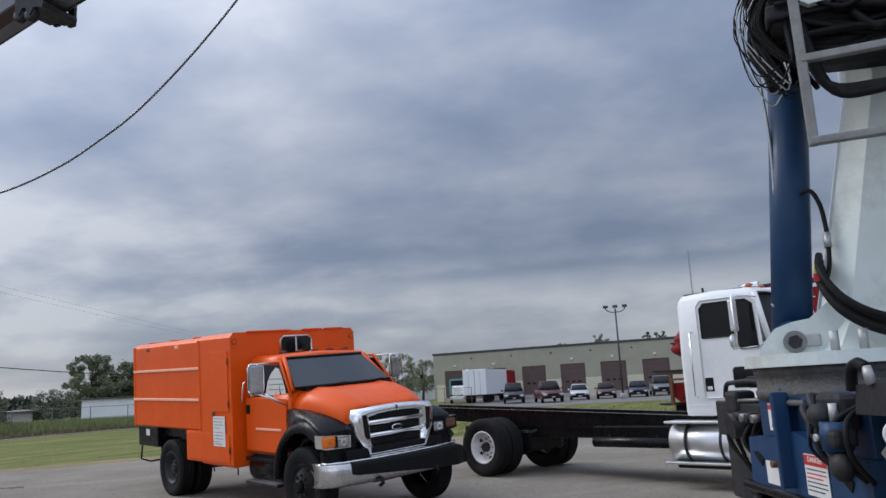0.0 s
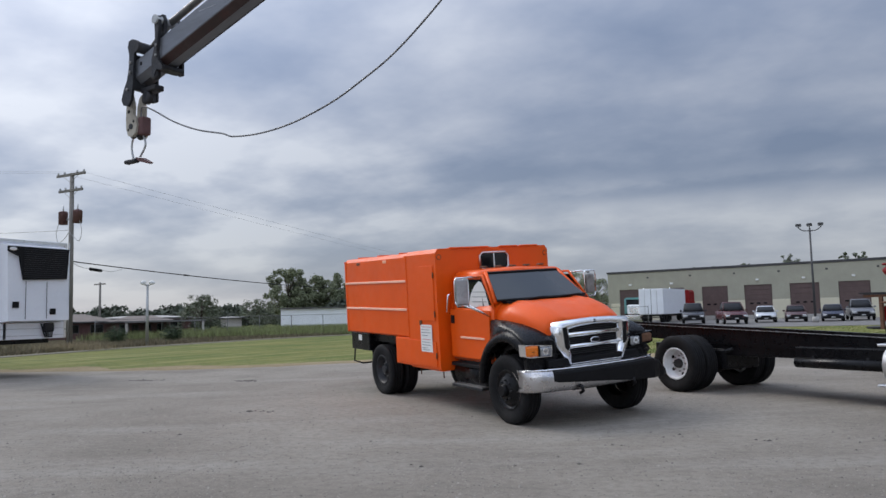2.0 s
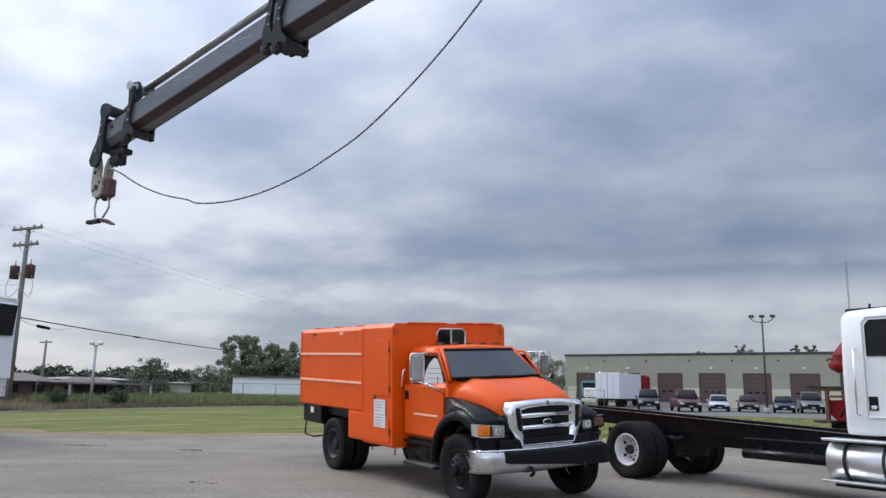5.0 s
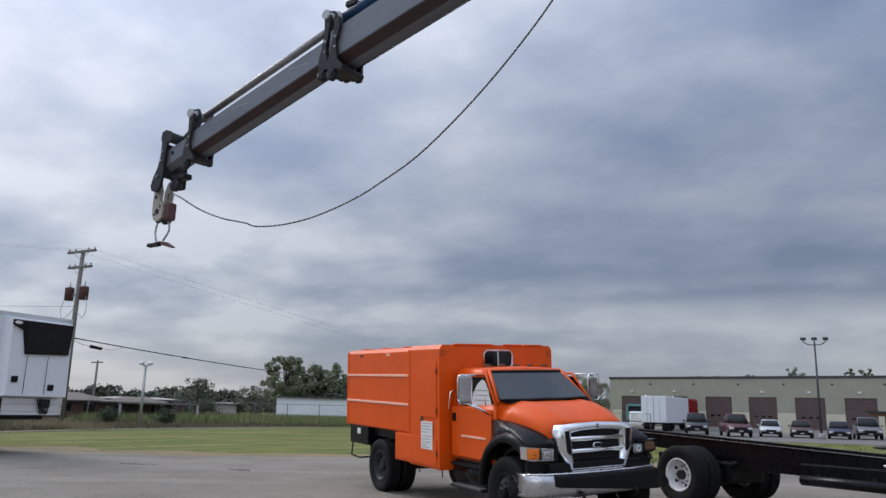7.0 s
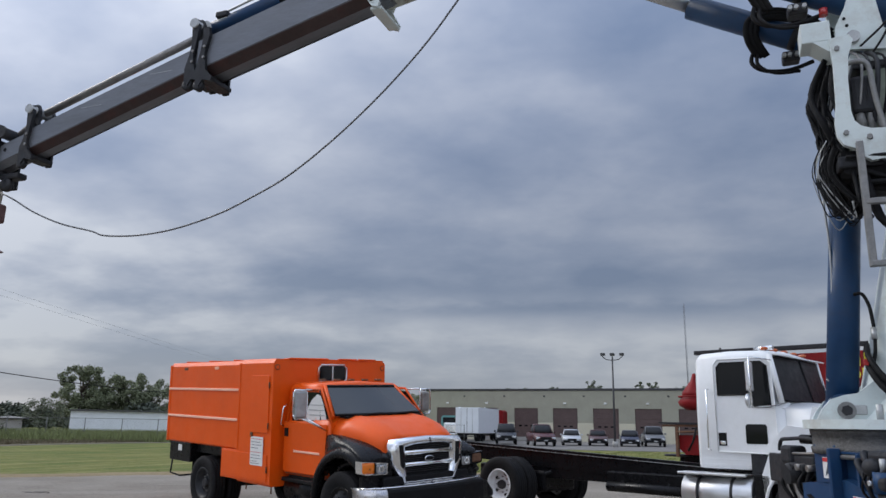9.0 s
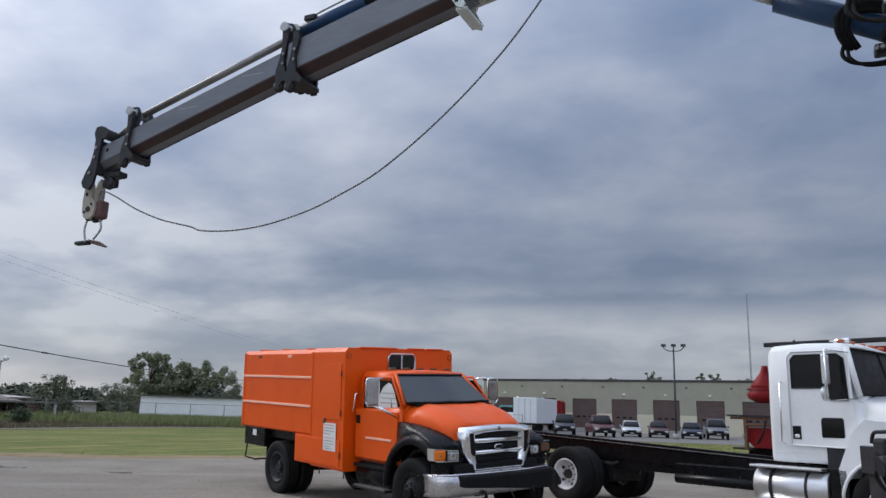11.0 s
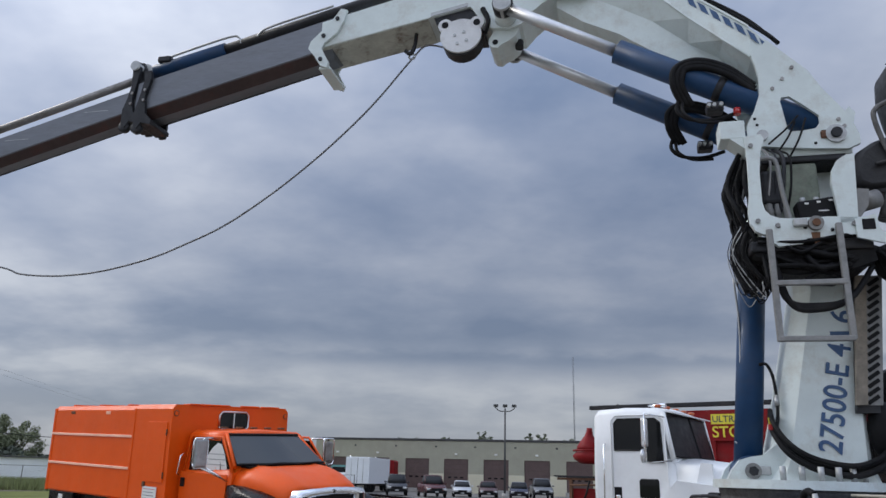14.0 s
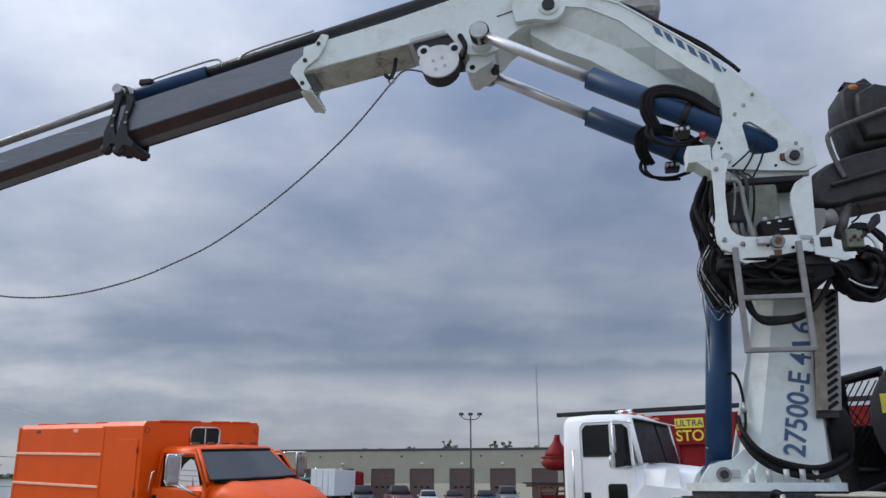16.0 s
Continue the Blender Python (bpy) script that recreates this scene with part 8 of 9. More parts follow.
    lower = part("lower_bumper", G().prism([(3.27, 0.90), (3.26, 0.66), (3.18, 0.56), (1.15, 0.50), (1.15, 0.86), (2.84, 0.865), (3.15, 0.93)], "x", 1.24, 1.30), M["black_paint"], T)
    for k in range(14):
        y1 = 3.205 - 0.125 * k
        part("reflective_tape", G().box(1.236, 1.2395, y1 - 0.125, y1, 0.718, 0.773), M["print_red"] if k % 2 else M["paper"], lower, "red reflective tape" if k % 2 else "white reflective tape")
    hk = part("pintle_hook", G().tube(loop([(1.22, 3.20, 0.50), (1.20, 3.34, 0.515), (1.19, 3.40, 0.48), (1.21, 3.36, 0.45), (1.23, 3.22, 0.45)]), 0.020, 8), M["steel"], T, "dirty steel tow shackle")
    part("hook_plate", G().box(1.19, 1.27, 3.06, 3.22, 0.44, 0.56, 0.02), M["rust"], hk)
    part("shackle_pin", G().cyl((1.20, 3.08, 0.57), (1.20, 3.20, 0.56), 0.022, seg=10), M["dark_iron"], hk)
    # wheels under the carrier
    for x in (2.55, 3.85):
        for y, s in ((1.35, -1), (3.02, 1)):
            wz = tyre_part(T, (0, 0, 0), 0.52, 0.30, s, 0.29, M["white_rim"], lug=False, hub=False)
            wz.matrix_local = Matrix.Translation((x, y, 0.52)) @ Matrix.Rotation(radians(90), 4, "Z")
        part("axle", G().cyl((x, 1.4, 0.52), (x, 3.0, 0.52), 0.08, seg=10), M["dark_iron"], T)
    return T


crane_truck()

# ---- white refrigerated trailer ----


def reefer():
    L, Rr = Vector((-17.75, 16.86, 0)), Vector((-17.19, 19.31, 0))
    ax = (Rr - L).normalized()
    back = Vector((-ax.y, ax.x, 0))
    W = (Rr - L).length
    m = Matrix(((ax.x, back.x, 0, L.x), (ax.y, back.y, 0, L.y), (0, 0, 1, 0), (0, 0, 0, 1)))
    T = thing("reefer_trailer", m, "white refrigerated semi-trailer with black cooling unit", "trailer")
    Z0, Z1 = 1.12, 4.02
    part("body", G().box(0, W, 0, 14.0, Z0, Z1, 0.03), M["reefer_white"], T)
    for x in (0.0, W):
        part("corner_post", G().box(x - 0.05, x + 0.05, -0.03, 0.10, Z0, Z1 + 0.01, 0.02), M["alu"], T, "bright aluminium corner post")
    part("top_rail", G().box(-0.03, W + 0.03, -0.03, 14.0, Z1 - 0.06, Z1 + 0.03, 0.015), M["alu"], T)
    part("bottom_rail", G().box(-0.03, 0.02, 0.05, 14.0, Z0 - 0.02, Z0 + 0.16, 0.01), M["alu"], T)
    for k in range(11):
        part("side_seam", G().box(-0.012, 0.0, 0.9 + 1.2 * k, 0.93 + 1.2 * k, Z0 + 0.15, Z1 - 0.08), M["reefer_white"], T)
    unit = part("cooling_unit", G().loft([[(0.38, 0.0, 1.62), (W - 0.12, 0.0, 1.62), (W - 0.12, 0.0, 3.90), (0.38, 0.0, 3.90)], [(0.42, -0.42, 1.66), (W - 0.16, -0.42, 1.66), (W - 0.16, -0.34, 3.84), (0.42, -0.34, 3.84)]], smooth=False), M["reefer_white"], T, "white cooling unit with a black grille")
    part("grille", G().prism([(0.40, 3.80), (W - 0.20, 3.80), (W - 0.26, 2.90), (0.86, 2.84), (0.74, 3.52), (0.40, 3.66)], "y", -0.44, -0.36), M["black_plastic"], unit, "black louvred condenser grille")
    for k in range(14):
        z = 2.92 + 0.062 * k
        part("louvre", G().box(0.86, W - 0.28, -0.452, -0.435, z, z + 0.02), M["dark_iron"], unit)
    part("badge", G().ball((0.52, -0.45, 3.72), 0.10, 1.2, 0.1, 0.5), M["paper"], unit)
    for x in (0.94, 1.60):
        part("panel_gap", G().box(x - 0.005, x + 0.005, -0.432, -0.42, 1.72, 2.80), M["black_plastic"], unit)
    for x, z in ((0.64, 2.12), (1.80, 1.92)):
        part("latch", G().box(x - 0.10, x + 0.10, -0.436, -0.42, z - 0.09, z + 0.09, 0.01), M["black_plastic"], unit, "black recessed latch")
    part("lower_guard", G().box(0.35, W - 0.10, -0.10, 0.0, Z0, 1.60, 0.02), M["reefer_white"], T)
    part("bay_post", G().box(0.50, 0.56, -0.13, -0.10, Z0 + 0.02, 1.60), M["dark_iron"], T)
    for k in range(2):
        part("guard_bar", G().box(0.36, W - 0.12, -0.115, -0.10, Z0 + 0.10 + 0.2 * k, Z0 + 0.112 + 0.2 * k), M["galv"], T)
    part("battery_clutter", G().box(1.70, 2.05, -0.2, -0.1, 1.32, 1.58, 0.05), M["dark_iron"], T)
    for k in range(5):
        part("cable", G().tube(loop([(1.62 + 0.1 * k, -0.16, 1.58), (1.66 + 0.08 * k, -0.19, 1.40), (1.74 + 0.06 * k, -0.17, 1.22), (1.78 + 0.05 * k, -0.14, 1.16)]), 0.02, 5), M["hose"], T)
    for z in (1.85, 1.62):
        part("marker", G().box(-0.02, 0.0, 0.28, 0.36, z - 0.04, z + 0.04), M["dark_iron"], T)
    part("side_badge", G().box(-0.015, 0.0, 0.55, 0.85, 3.45, 3.75), M["galv"], T, "grey square decal")
    part("kingpin_plate", G().box(0.3, W - 0.3, 0.3, 2.4, 0.98, Z0, 0.02), M["black_paint"], T)
    for x in (0.35, W - 0.35):
        leg = part("landing_leg", G().box(x - 0.08, x + 0.08, 3.42, 3.58, 0.25, 1.05, 0.01), M["dark_iron"], T, "dark steel landing leg")
        part("inner_leg", G().box(x - 0.055, x + 0.055, 3.445, 3.555, 0.05, 0.30), M["steel"], leg)
        part("sand_shoe", G().box(x - 0.14, x + 0.14, 3.36, 3.64, 0.0, 0.05, 0.01), M["dark_iron"], leg)
    part("leg_brace", G().tube([(0.4, 3.5, 0.45), (W - 0.4, 3.5, 0.9)], 0.03, 6), M["dark_iron"], T)
    part("under_box", G().box(0.25, W - 0.25, 2.7, 5.2, 0.45, 1.08, 0.04), M["dark_iron"], T)
    for x in (0.35, W - 0.35):
        for y in (11.2, 12.5):
            w = tyre_part(T, (x, y, 0.51), 0.51, 0.5, -1 if x < 1 else 1, 0.29, M["white_rim"], lug=False)
    part("bogie", G().box(0.6, W - 0.6, 10.4, 13.3, 0.6, 1.0, 0.02), M["black_paint"], T)


reefer()

# ---- utility pole, wires, lamp posts ----
PO = Vector((-31.8, 36.95, 0))
UP = thing("utility_pole", Matrix.Translation(PO) @ Matrix.Rotation(radians(-14), 4, "Z"), "weathered wooden utility pole with two rust-red transformers", "utility pole")
part("pole", G().cyl((0, 0, -0.1), (0, 0, 10.4), 0.17, 0.12, 14), M["pole_wood"], UP)
for z, w in ((10.3, 1.25), (9.35, 1.05)):
    arm = part("crossarm", G().box(-w, w, -0.14, -0.02, z - 0.07, z + 0.07, 0.01), M["pole_wood"], UP)
    for x in (-w + 0.1, -w * 0.45, w * 0.45, w - 0.1):
        part("insulator", G().lathe([(0.0, 0.02), (0.02, 0.055), (0.07, 0.05), (0.10, 0.06), (0.14, 0.03)], (x, -0.08, z + 0.07), "z", 10), M["galv"], arm)
    for s in (-1, 1):
        part("brace", G().tube([(s * w * 0.55, -0.08, z - 0.06), (0, -0.1, z - 0.5)], 0.016, 5), M["galv"], UP)
for s in (-0.68, 0.62):
    can = part("transformer", G().lathe([(0.0, 0.10), (0.02, 0.25), (0.70, 0.26), (0.74, 0.27), (0.80, 0.20), (0.84, 0.03)], (s, -0.05, 7.35), "z", 20), M["transformer"], UP, "rust-red transformer can")
    part("bushing", G().cyl((s, -0.05, 8.15), (s, -0.05, 8.5), 0.04, 0.025, 8), M["galv"], can)
    part("hanger", G().box(min(0, s), max(0, s), -0.02, 0.02, 7.6, 7.72), M["galv"], can)
    part("lead", G().tube(loop([(s * 1.3, -0.1, 7.6), (s * 1.75, -0.12, 6.9), (s * 1.4, -0.12, 6.3), (s * 0.5, -0.1, 6.6), (0, -0.14, 6.9)]), 0.018, 5), M["galv"], can)
part("meter_box", G().box(-0.14, 0.14, -0.28, -0.15, 2.6, 3.2, 0.02), M["galv"], UP)
part("conduit", G().cyl((0.1, -0.16, 0), (0.1, -0.16, 6.2), 0.03, seg=8), M["galv"], UP)


def wire(name, a, b, sag, r, label, lumps=()):
    pts = wavy(a, b, sag, 28)
    w = solid(name, G().tube(pts, r, 5), M["hose"] if r > 0.02 else M["galv"], label, "cable")
    for t, ln in lumps:
        p, q = pts[int(t * 28)], pts[min(28, int(t * 28) + 1)]
        d = (q - p).normalized()
        part("splice", G().cyl(p, p + d * ln, 0.06, 0.05, 8), M["hose"], w)


wire("power_cable", (-31.75, 36.9, 5.15), (-33.0, 104.0, 5.2), 0.5, 0.035, "heavy black overhead cable with dark splices", ((0.18, 0.7),))
part("splice_case", G().cyl((-31.78, 38.6, 4.78), (-31.79, 39.6, 4.72), 0.10, 0.09, 10), M["hose"], bpy.data.objects["power_cable"], "dark splice case slung under the cable")
part("slack_line", G().tube(loop([(-31.75, 36.95, 5.1), (-31.77, 37.8, 4.85), (-31.78, 38.6, 4.80), (-31.79, 39.6, 4.76), (-31.8, 40.6, 4.72), (-31.82, 41.6, 4.92)]), 0.014, 5), M["galv"], bpy.data.objects["power_cable"])
for dx, z in ((-0.9, 10.5), (0.9, 10.4)):
    wire("power_line", (-31.8 + dx * 0.97, 36.95 - dx * 0.24, z), (-19.4 + dx, 158.2, 7.0), 0.4, 0.0065, "thin overhead power line")
    wire("power_line", (-31.8 + dx * 0.97, 36.95 - dx * 0.24, z), (-70.0 + dx, 12.0, 11.5), 0.8, 0.006, "thin overhead power line")
wire("power_line", (-31.8, 36.95, 7.0), (-62.0, 28.0, 8.5), 0.7, 0.014, "thin overhead power line")


def lamp_post(x, y, h, heads, label, spread, mat_p, turn):
    T = thing("lamp_post", Matrix.Translation((x, y, 0)) @ Matrix.Rotation(radians(turn), 4, "Z"), label, "lamp post")
    part("pole", G().cyl((0, 0, 0), (0, 0, h), 0.11, 0.07, 12), mat_p, T)
    if h > 5:
        part("foot", G().cyl((0, 0, 0), (0, 0, 0.5), 0.25, seg=14), M["concrete"], T)
    n = len(heads)
    for i, (dx, dz) in enumerate(heads):
        arm = part("arm", G().tube(loop([(0, 0, h - 0.25), (dx * 0.6, 0, h - 0.2), (dx, 0, h + dz - 0.1), (dx, 0, h + dz)], 5) if h > 5 else [(0, 0, h - 0.12), (dx, 0, h + dz)], 0.04, 6), mat_p, T)
        part("lamp_head", G().box(dx - spread, dx + spread, -0.25, 0.2, h + dz, h + dz + spread * 1.1, 0.06) if mat_p is M["coping"] else G().ball((dx, 0, h + dz + 0.06), 0.17, 1.1, 1.1, 0.8), M["coping"] if mat_p is M["coping"] else M["paper"], arm)
        part("lens", G().box(dx - spread * 0.8, dx + spread * 0.8, -0.2, 0.15, h + dz - 0.014, h + dz - 0.002), M["clear_lens"], arm)


lamp_post(15.42, 68.0, 8.0, ((-0.85, 0.15), (0.0, 0.15), (0.85, 0.15)), "dark three-headed car-park lamp post", 0.22, M["coping"], -15)
lamp_post(-30.2, 42.0, 3.9, ((-0.26, 0.05), (0.26, 0.05)), "pale short lamp post with twin floodlights", 0.16, M["galv"], 35)
FP_ = thing("utility_pole", Matrix.Translation((-62, 78, 0)) @ Matrix.Rotation(radians(-18), 4, "Z"), "distant wooden utility pole with a crossarm", "utility pole")
part("pole", G().cyl((0, 0, 0), (0, 0, 6.3), 0.16, 0.12, 10), M["pole_wood"], FP_)
part("crossarm", G().box(-1.1, 1.1, -0.1, 0.0, 6.0, 6.15), M["pole_wood"], FP_)

mast = thing("radio_mast", Matrix.Translation((130, 390.5, 0)), "very thin distant lattice radio mast", "mast")
for k in range(3):
    a = 2 * math.pi * k / 3
    part("leg", G().cyl((0.35 * math.cos(a), 0.35 * math.sin(a), 0), (0.35 * math.cos(a), 0.35 * math.sin(a), 67), 0.10, 0.07, 6), M["mast"], mast)
lat = G()
for k in range(66):
    a, b = 2 * math.pi * (k % 3) / 3, 2 * math.pi * ((k + 1) % 3) / 3
    lat.tube([(0.35 * math.cos(a), 0.35 * math.sin(a), k), (0.35 * math.cos(b), 0.35 * math.sin(b), k + 1)], 0.03, 4)
part("lattice", lat, M["mast"], mast)

# ---- houses, shed, fence ----


def house(m, w, d, h, rh, wall, label, porch=True, roof=None):
    T = thing("house", m, label, "house")
    for nm, b in (("front_wall", (0, w, 0, 0.2)), ("back_wall", (0, w, d - 0.2, d)), ("side_wall", (0, 0.2, 0.2, d - 0.2)), ("side_wall", (w - 0.2, w, 0.2, d - 0.2))):
        part(nm, G().box(*b, 0, h), wall, T)
    o = 0.6
    part("roof", G().loft([[(-o, -o, h), (w + o, -o, h), (w + o, d + o, h), (-o, d + o, h)], [(w * 0.28, d * 0.5 - 0.05, h + rh), (w * 0.72, d * 0.5 - 0.05, h + rh), (w * 0.72, d * 0.5 + 0.05, h + rh), (w * 0.28, d * 0.5 + 0.05, h + rh)]], smooth=False), roof or M["roof_brown"], T)
    part("fascia", G().box(-o, w + o, -o - 0.03, -o, h - 0.08, h + 0.04), M["coping"], T)
    for k in range(4 if w > 3 else 0):
        x = w * (0.12 + 0.22 * k)
        wn_ = part("window", G().box(x, x + w * 0.12, -0.03, 0.0, h * 0.35, h * 0.85), M["coping"], T)
        part("pane", G().box(x + 0.05, x + w * 0.12 - 0.05, -0.04, -0.03, h * 0.35 + 0.06, h * 0.85 - 0.06), M["glass_dark"], wn_)
    if porch:
        part("porch_roof", G().box(w * 0.2, w + 2.9, -1.8, 0, h - 0.10, h + 0.05), M["roof_felt"], T)
        for x in (w * 0.25, w + 2.7):
            part("porch_post", G().box(x - 0.09, x + 0.09, -1.7, -1.52, 0, h - 0.10), M["siding"], T)
    return T


house(Matrix.Translation((-52.6, 53.4, 0)) @ Matrix.Rotation(radians(39), 4, "Z"), 9, 8, 1.55, 0.75, M["brick"], "low brick house with a brown hip roof", False)
house(Matrix.Translation((-42.8, 55.1, 0)) @ Matrix.Rotation(radians(36), 4, "Z"), 4.6, 7, 1.5, 0.5, M["brick"], "low dark brick house with a shallow roof and open porch", True)
house(Matrix.Translation((-62.5, 77.5, 0)) @ Matrix.Rotation(radians(36), 4, "Z"), 11.2, 7, 1.85, 0.3, M["brick"], "long low building with a pale flat roof", False, M["concrete"])
house(Matrix.Translation((-50.4, 86.0, 0)) @ Matrix.Rotation(radians(30), 4, "Z"), 2.6, 3, 1.6, 0.2, M["siding"], "small pale outbuilding among the trees", False, M["concrete"])

SH = Matrix.Translation((-53.4, 109.6, 0)) @ Matrix.Rotation(radians(24), 4, "Z")
shed = thing("long_shed", SH, "long low white metal shed with a dark roof edge", "shed")
part("front_wall", G().box(0, 58, 0, 0.2, -0.1, 2.85), M["shed_white"], shed)
part("side_wall", G().box(0, 0.2, 0.2, 9, -0.1, 2.85), M["shed_white"], shed)
part("roof", G().prism([(-0.4, 2.85), (9.4, 2.85), (4.5, 3.02)], "x", -0.3, 58.3), M["coping"], shed)
part("eave", G().box(-0.3, 58.3, -0.45, -0.40, 2.78, 2.95), M["coping"], shed)
for k in range(58):
    part("sheet_rib", G().box(0.5 + k, 0.55 + k, -0.03, 0.0, 0, 2.8), M["shed_white"], shed)
for x in (4, 9.5, 17, 26):
    part("door", G().box(x, x + 2.4, -0.05, -0.01, 0, 2.4), M["shed_white"], shed)

fence = thing("chain_fence", Matrix.Identity(4), "sagging grey chain-link fence in the weeds", "fence")
pa, pb = Vector((-44, 54.5, 0)), Vector((2, 72, 0))
for k in range(19):
    p = pa.lerp(pb, k / 18)
    part("post", G().cyl(p, p + Vector((0, 0, 1.75)), 0.035, seg=8), M["fence"], fence)
for z in (1.7, 0.15):
    part("rail", G().tube([pa + Vector((0, 0, z)), pb + Vector((0, 0, z))], 0.018, 5), M["fence"], fence)
V, F = [], []
d = (pb - pa)
for k in range(230):
    t = k / 230
    for s in (1, -1):
        a, b = pa + d * t, pa + d * min(1, max(0, t + s * 0.031))
        n = len(V)
        V += [tuple(a + Vector((0, 0, 0.1))), tuple(b + Vector((0, 0, 1.7))), tuple(b + Vector((0, 0.012, 1.7))), tuple(a + Vector((0, 0.012, 0.1)))]
        F.append((n, n + 1, n + 2, n + 3))
soup("wire_mesh", V, F, M["fence"], "", parent=fence)

# ---- trees ----


def leaves(n, blobs, size, seed, stray=0.22):
    """Leaf quads scattered through overlapping lobes, thin near their rims."""
    r = random.Random(seed)
    V, F = [], []
    tot = sum(b[3] ** 2 for b in blobs)
    for bx, by, bz, br, sq in blobs:
        for _ in range(int(n * br ** 2 / tot)):
            while True:
                v = Vector((r.uniform(-1, 1), r.uniform(-1, 1), r.uniform(-1, 1)))
                if v.length < 1:
                    break
            if r.random() < stray:
                v *= r.uniform(1.0, 1.5)
            p = Vector((bx + v.x * br, by + v.y * br, bz + v.z * br * sq))
            k = 1 + 0.4 * noise.noise(p * (1.3 / br))
            p = Vector((bx, by, bz)) + (p - Vector((bx, by, bz))) * k
            s = size * r.uniform(0.5, 1.3)
            u = Vector((r.gauss(0, 1), r.gauss(0, 1), r.gauss(0, 0.6))).normalized()
            w = u.orthogonal().normalized() * s
            u = u * s
            q = len(V)
            V += [tuple(p - u), tuple(p + w * 0.6), tuple(p + u), tuple(p - w * 0.6)]
            F.append((q, q + 1, q + 2, q + 3))
    return V, F


def tree(x, y, h, spread, seed, n=1500, size=0.28, label="broad leafy green tree", mat_=None, low=0.25):
    r = random.Random(seed)
    T = thing("tree", Matrix.Translation((x, y, 0)), label, "tree", "trees along the lot")
    trunk = G().tube([(0, 0, -0.1), (0.05 * h * 0.3, 0, h * 0.25), (0.0, 0.1, h * 0.5), (0.1, 0, h * 0.8)], 0.035 * h, 8, 0.008 * h)
    blobs = []
    for k in range(64):
        a = r.random() * 6.28
        rad = spread * math.sqrt(r.random()) * 0.95
        z = h * r.uniform(low, 0.96)
        br = spread * r.uniform(0.10, 0.26) * (1.1 - 0.4 * z / h)
        fall = 1.12 - 0.75 * max(0.0, z / h - 0.35)
        blobs.append((math.cos(a) * rad * fall, math.sin(a) * rad * fall, z, br, r.uniform(0.7, 1.1)))
        if k % 4:
            continue
        trunk.tube([(0, 0, z * 0.6), (blobs[-1][0] * 0.5, blobs[-1][1] * 0.5, z * 0.85), blobs[-1][:3]], 0.012 * h, 5, 0.003 * h)
    part("trunk", trunk, M["bark"], T)
    V, F = leaves(n, blobs, size, seed)
    soup("crown", V, F, mat_ or M["leaf"], "", parent=T)


tree(-60.2, 126.8, 10.4, 4.6, 1, 17000, 0.16)
tree(-57.0, 128.5, 9.0, 3.9, 2, 13000, 0.16)
tree(-53.8, 129.6, 9.4, 4.2, 3, 13000, 0.16)
tree(-50.2, 131.4, 8.8, 4.4, 14, 13000, 0.16)
tree(-39.5, 63.6, 3.9, 1.9, 4, 4000, 0.085, "small leafy tree by the houses", M["leaf_mid"], low=0.1)
tree(-47.5, 90.0, 4.0, 2.8, 15, 3500, 0.11, "small leafy tree by the houses", M["leaf_mid"], low=0.1)
tree(-54.0, 86.0, 3.8, 2.8, 16, 3500, 0.11, "small leafy tree by the houses", M["leaf_mid"], low=0.1)
for k, (bx, by, bh) in enumerate(((-32.4, 48.0, 1.15), (-35.6, 46.0, 1.15))):
    T = thing("bush", Matrix.Translation((bx, by, 0)), "dark clipped round bush", "bush", "bushes by the houses")
    part("stem", G().cyl((0, 0, 0), (0, 0, 0.5), 0.05, seg=6), M["bark"], T)
    V, F = leaves(2600, [(0, 0, bh * 0.5, bh * 0.6, 0.9), (0.2, 0.1, bh * 0.45, bh * 0.5, 0.9)], 0.045, 30 + k)
    soup("crown", V, F, M["leaf_bush"], "", parent=T)
# trees right of the orange truck and over the warehouse roof
for k, (tx_, ty_, th, sp) in enumerate(((-12.5, 112, 8.4, 3.6), (-8.0, 116, 7.4, 3.2), (-16.5, 114, 8.6, 3.8), (-4.5, 125, 6.8, 3.0), (12.1, 138.7, 9.0, 1.6), (15.8, 138.4, 9.2, 2.0), (21.5, 137.6, 9.3, 2.2), (28.0, 136.4, 10.2, 2.1), (35.6, 134.4, 10.4, 1.6), (38.0, 133.8, 10.1, 1.7), (42.5, 132.6, 9.4, 2.4), (52.0, 128.0, 9.6, 2.6), (62.0, 124.0, 9.6, 2.6))):
    tree(tx_, ty_, th, sp, 40 + k, 4500, 0.13, "leafy tree behind the warehouse" if k > 3 else "leafy tree beyond the lot", M["leaf_mid"] if k > 3 else None)
# the far woods, one mass of leaves with an uneven top
V, F = [], []
r = random.Random(77)
for k in range(150):
    az = radians(-72 + 118 * k / 149 + r.gauss(0, 0.3))
    dist = r.uniform(135, 185)
    hgt = r.uniform(3.4, 5.2) + 1.4 * noise.noise((k * 0.23, 0, 0)) + (-0.4 if math.degrees(az) < -22 else 0)
    bx, by = math.sin(az) * dist, math.cos(az) * dist
    vv, ff = leaves(1900, [(bx, by, hgt * 0.40, hgt * 0.62, 0.95), (bx + r.gauss(0, 3), by, hgt * 0.32, hgt * 0.6, 0.8), (bx + r.gauss(0, 2), by, hgt * 0.62, hgt * 0.36, 0.9)], 0.36, 500 + k, 0.0)
    n = len(V)
    V += vv
    F += [tuple(i + n for i in f) for f in ff]
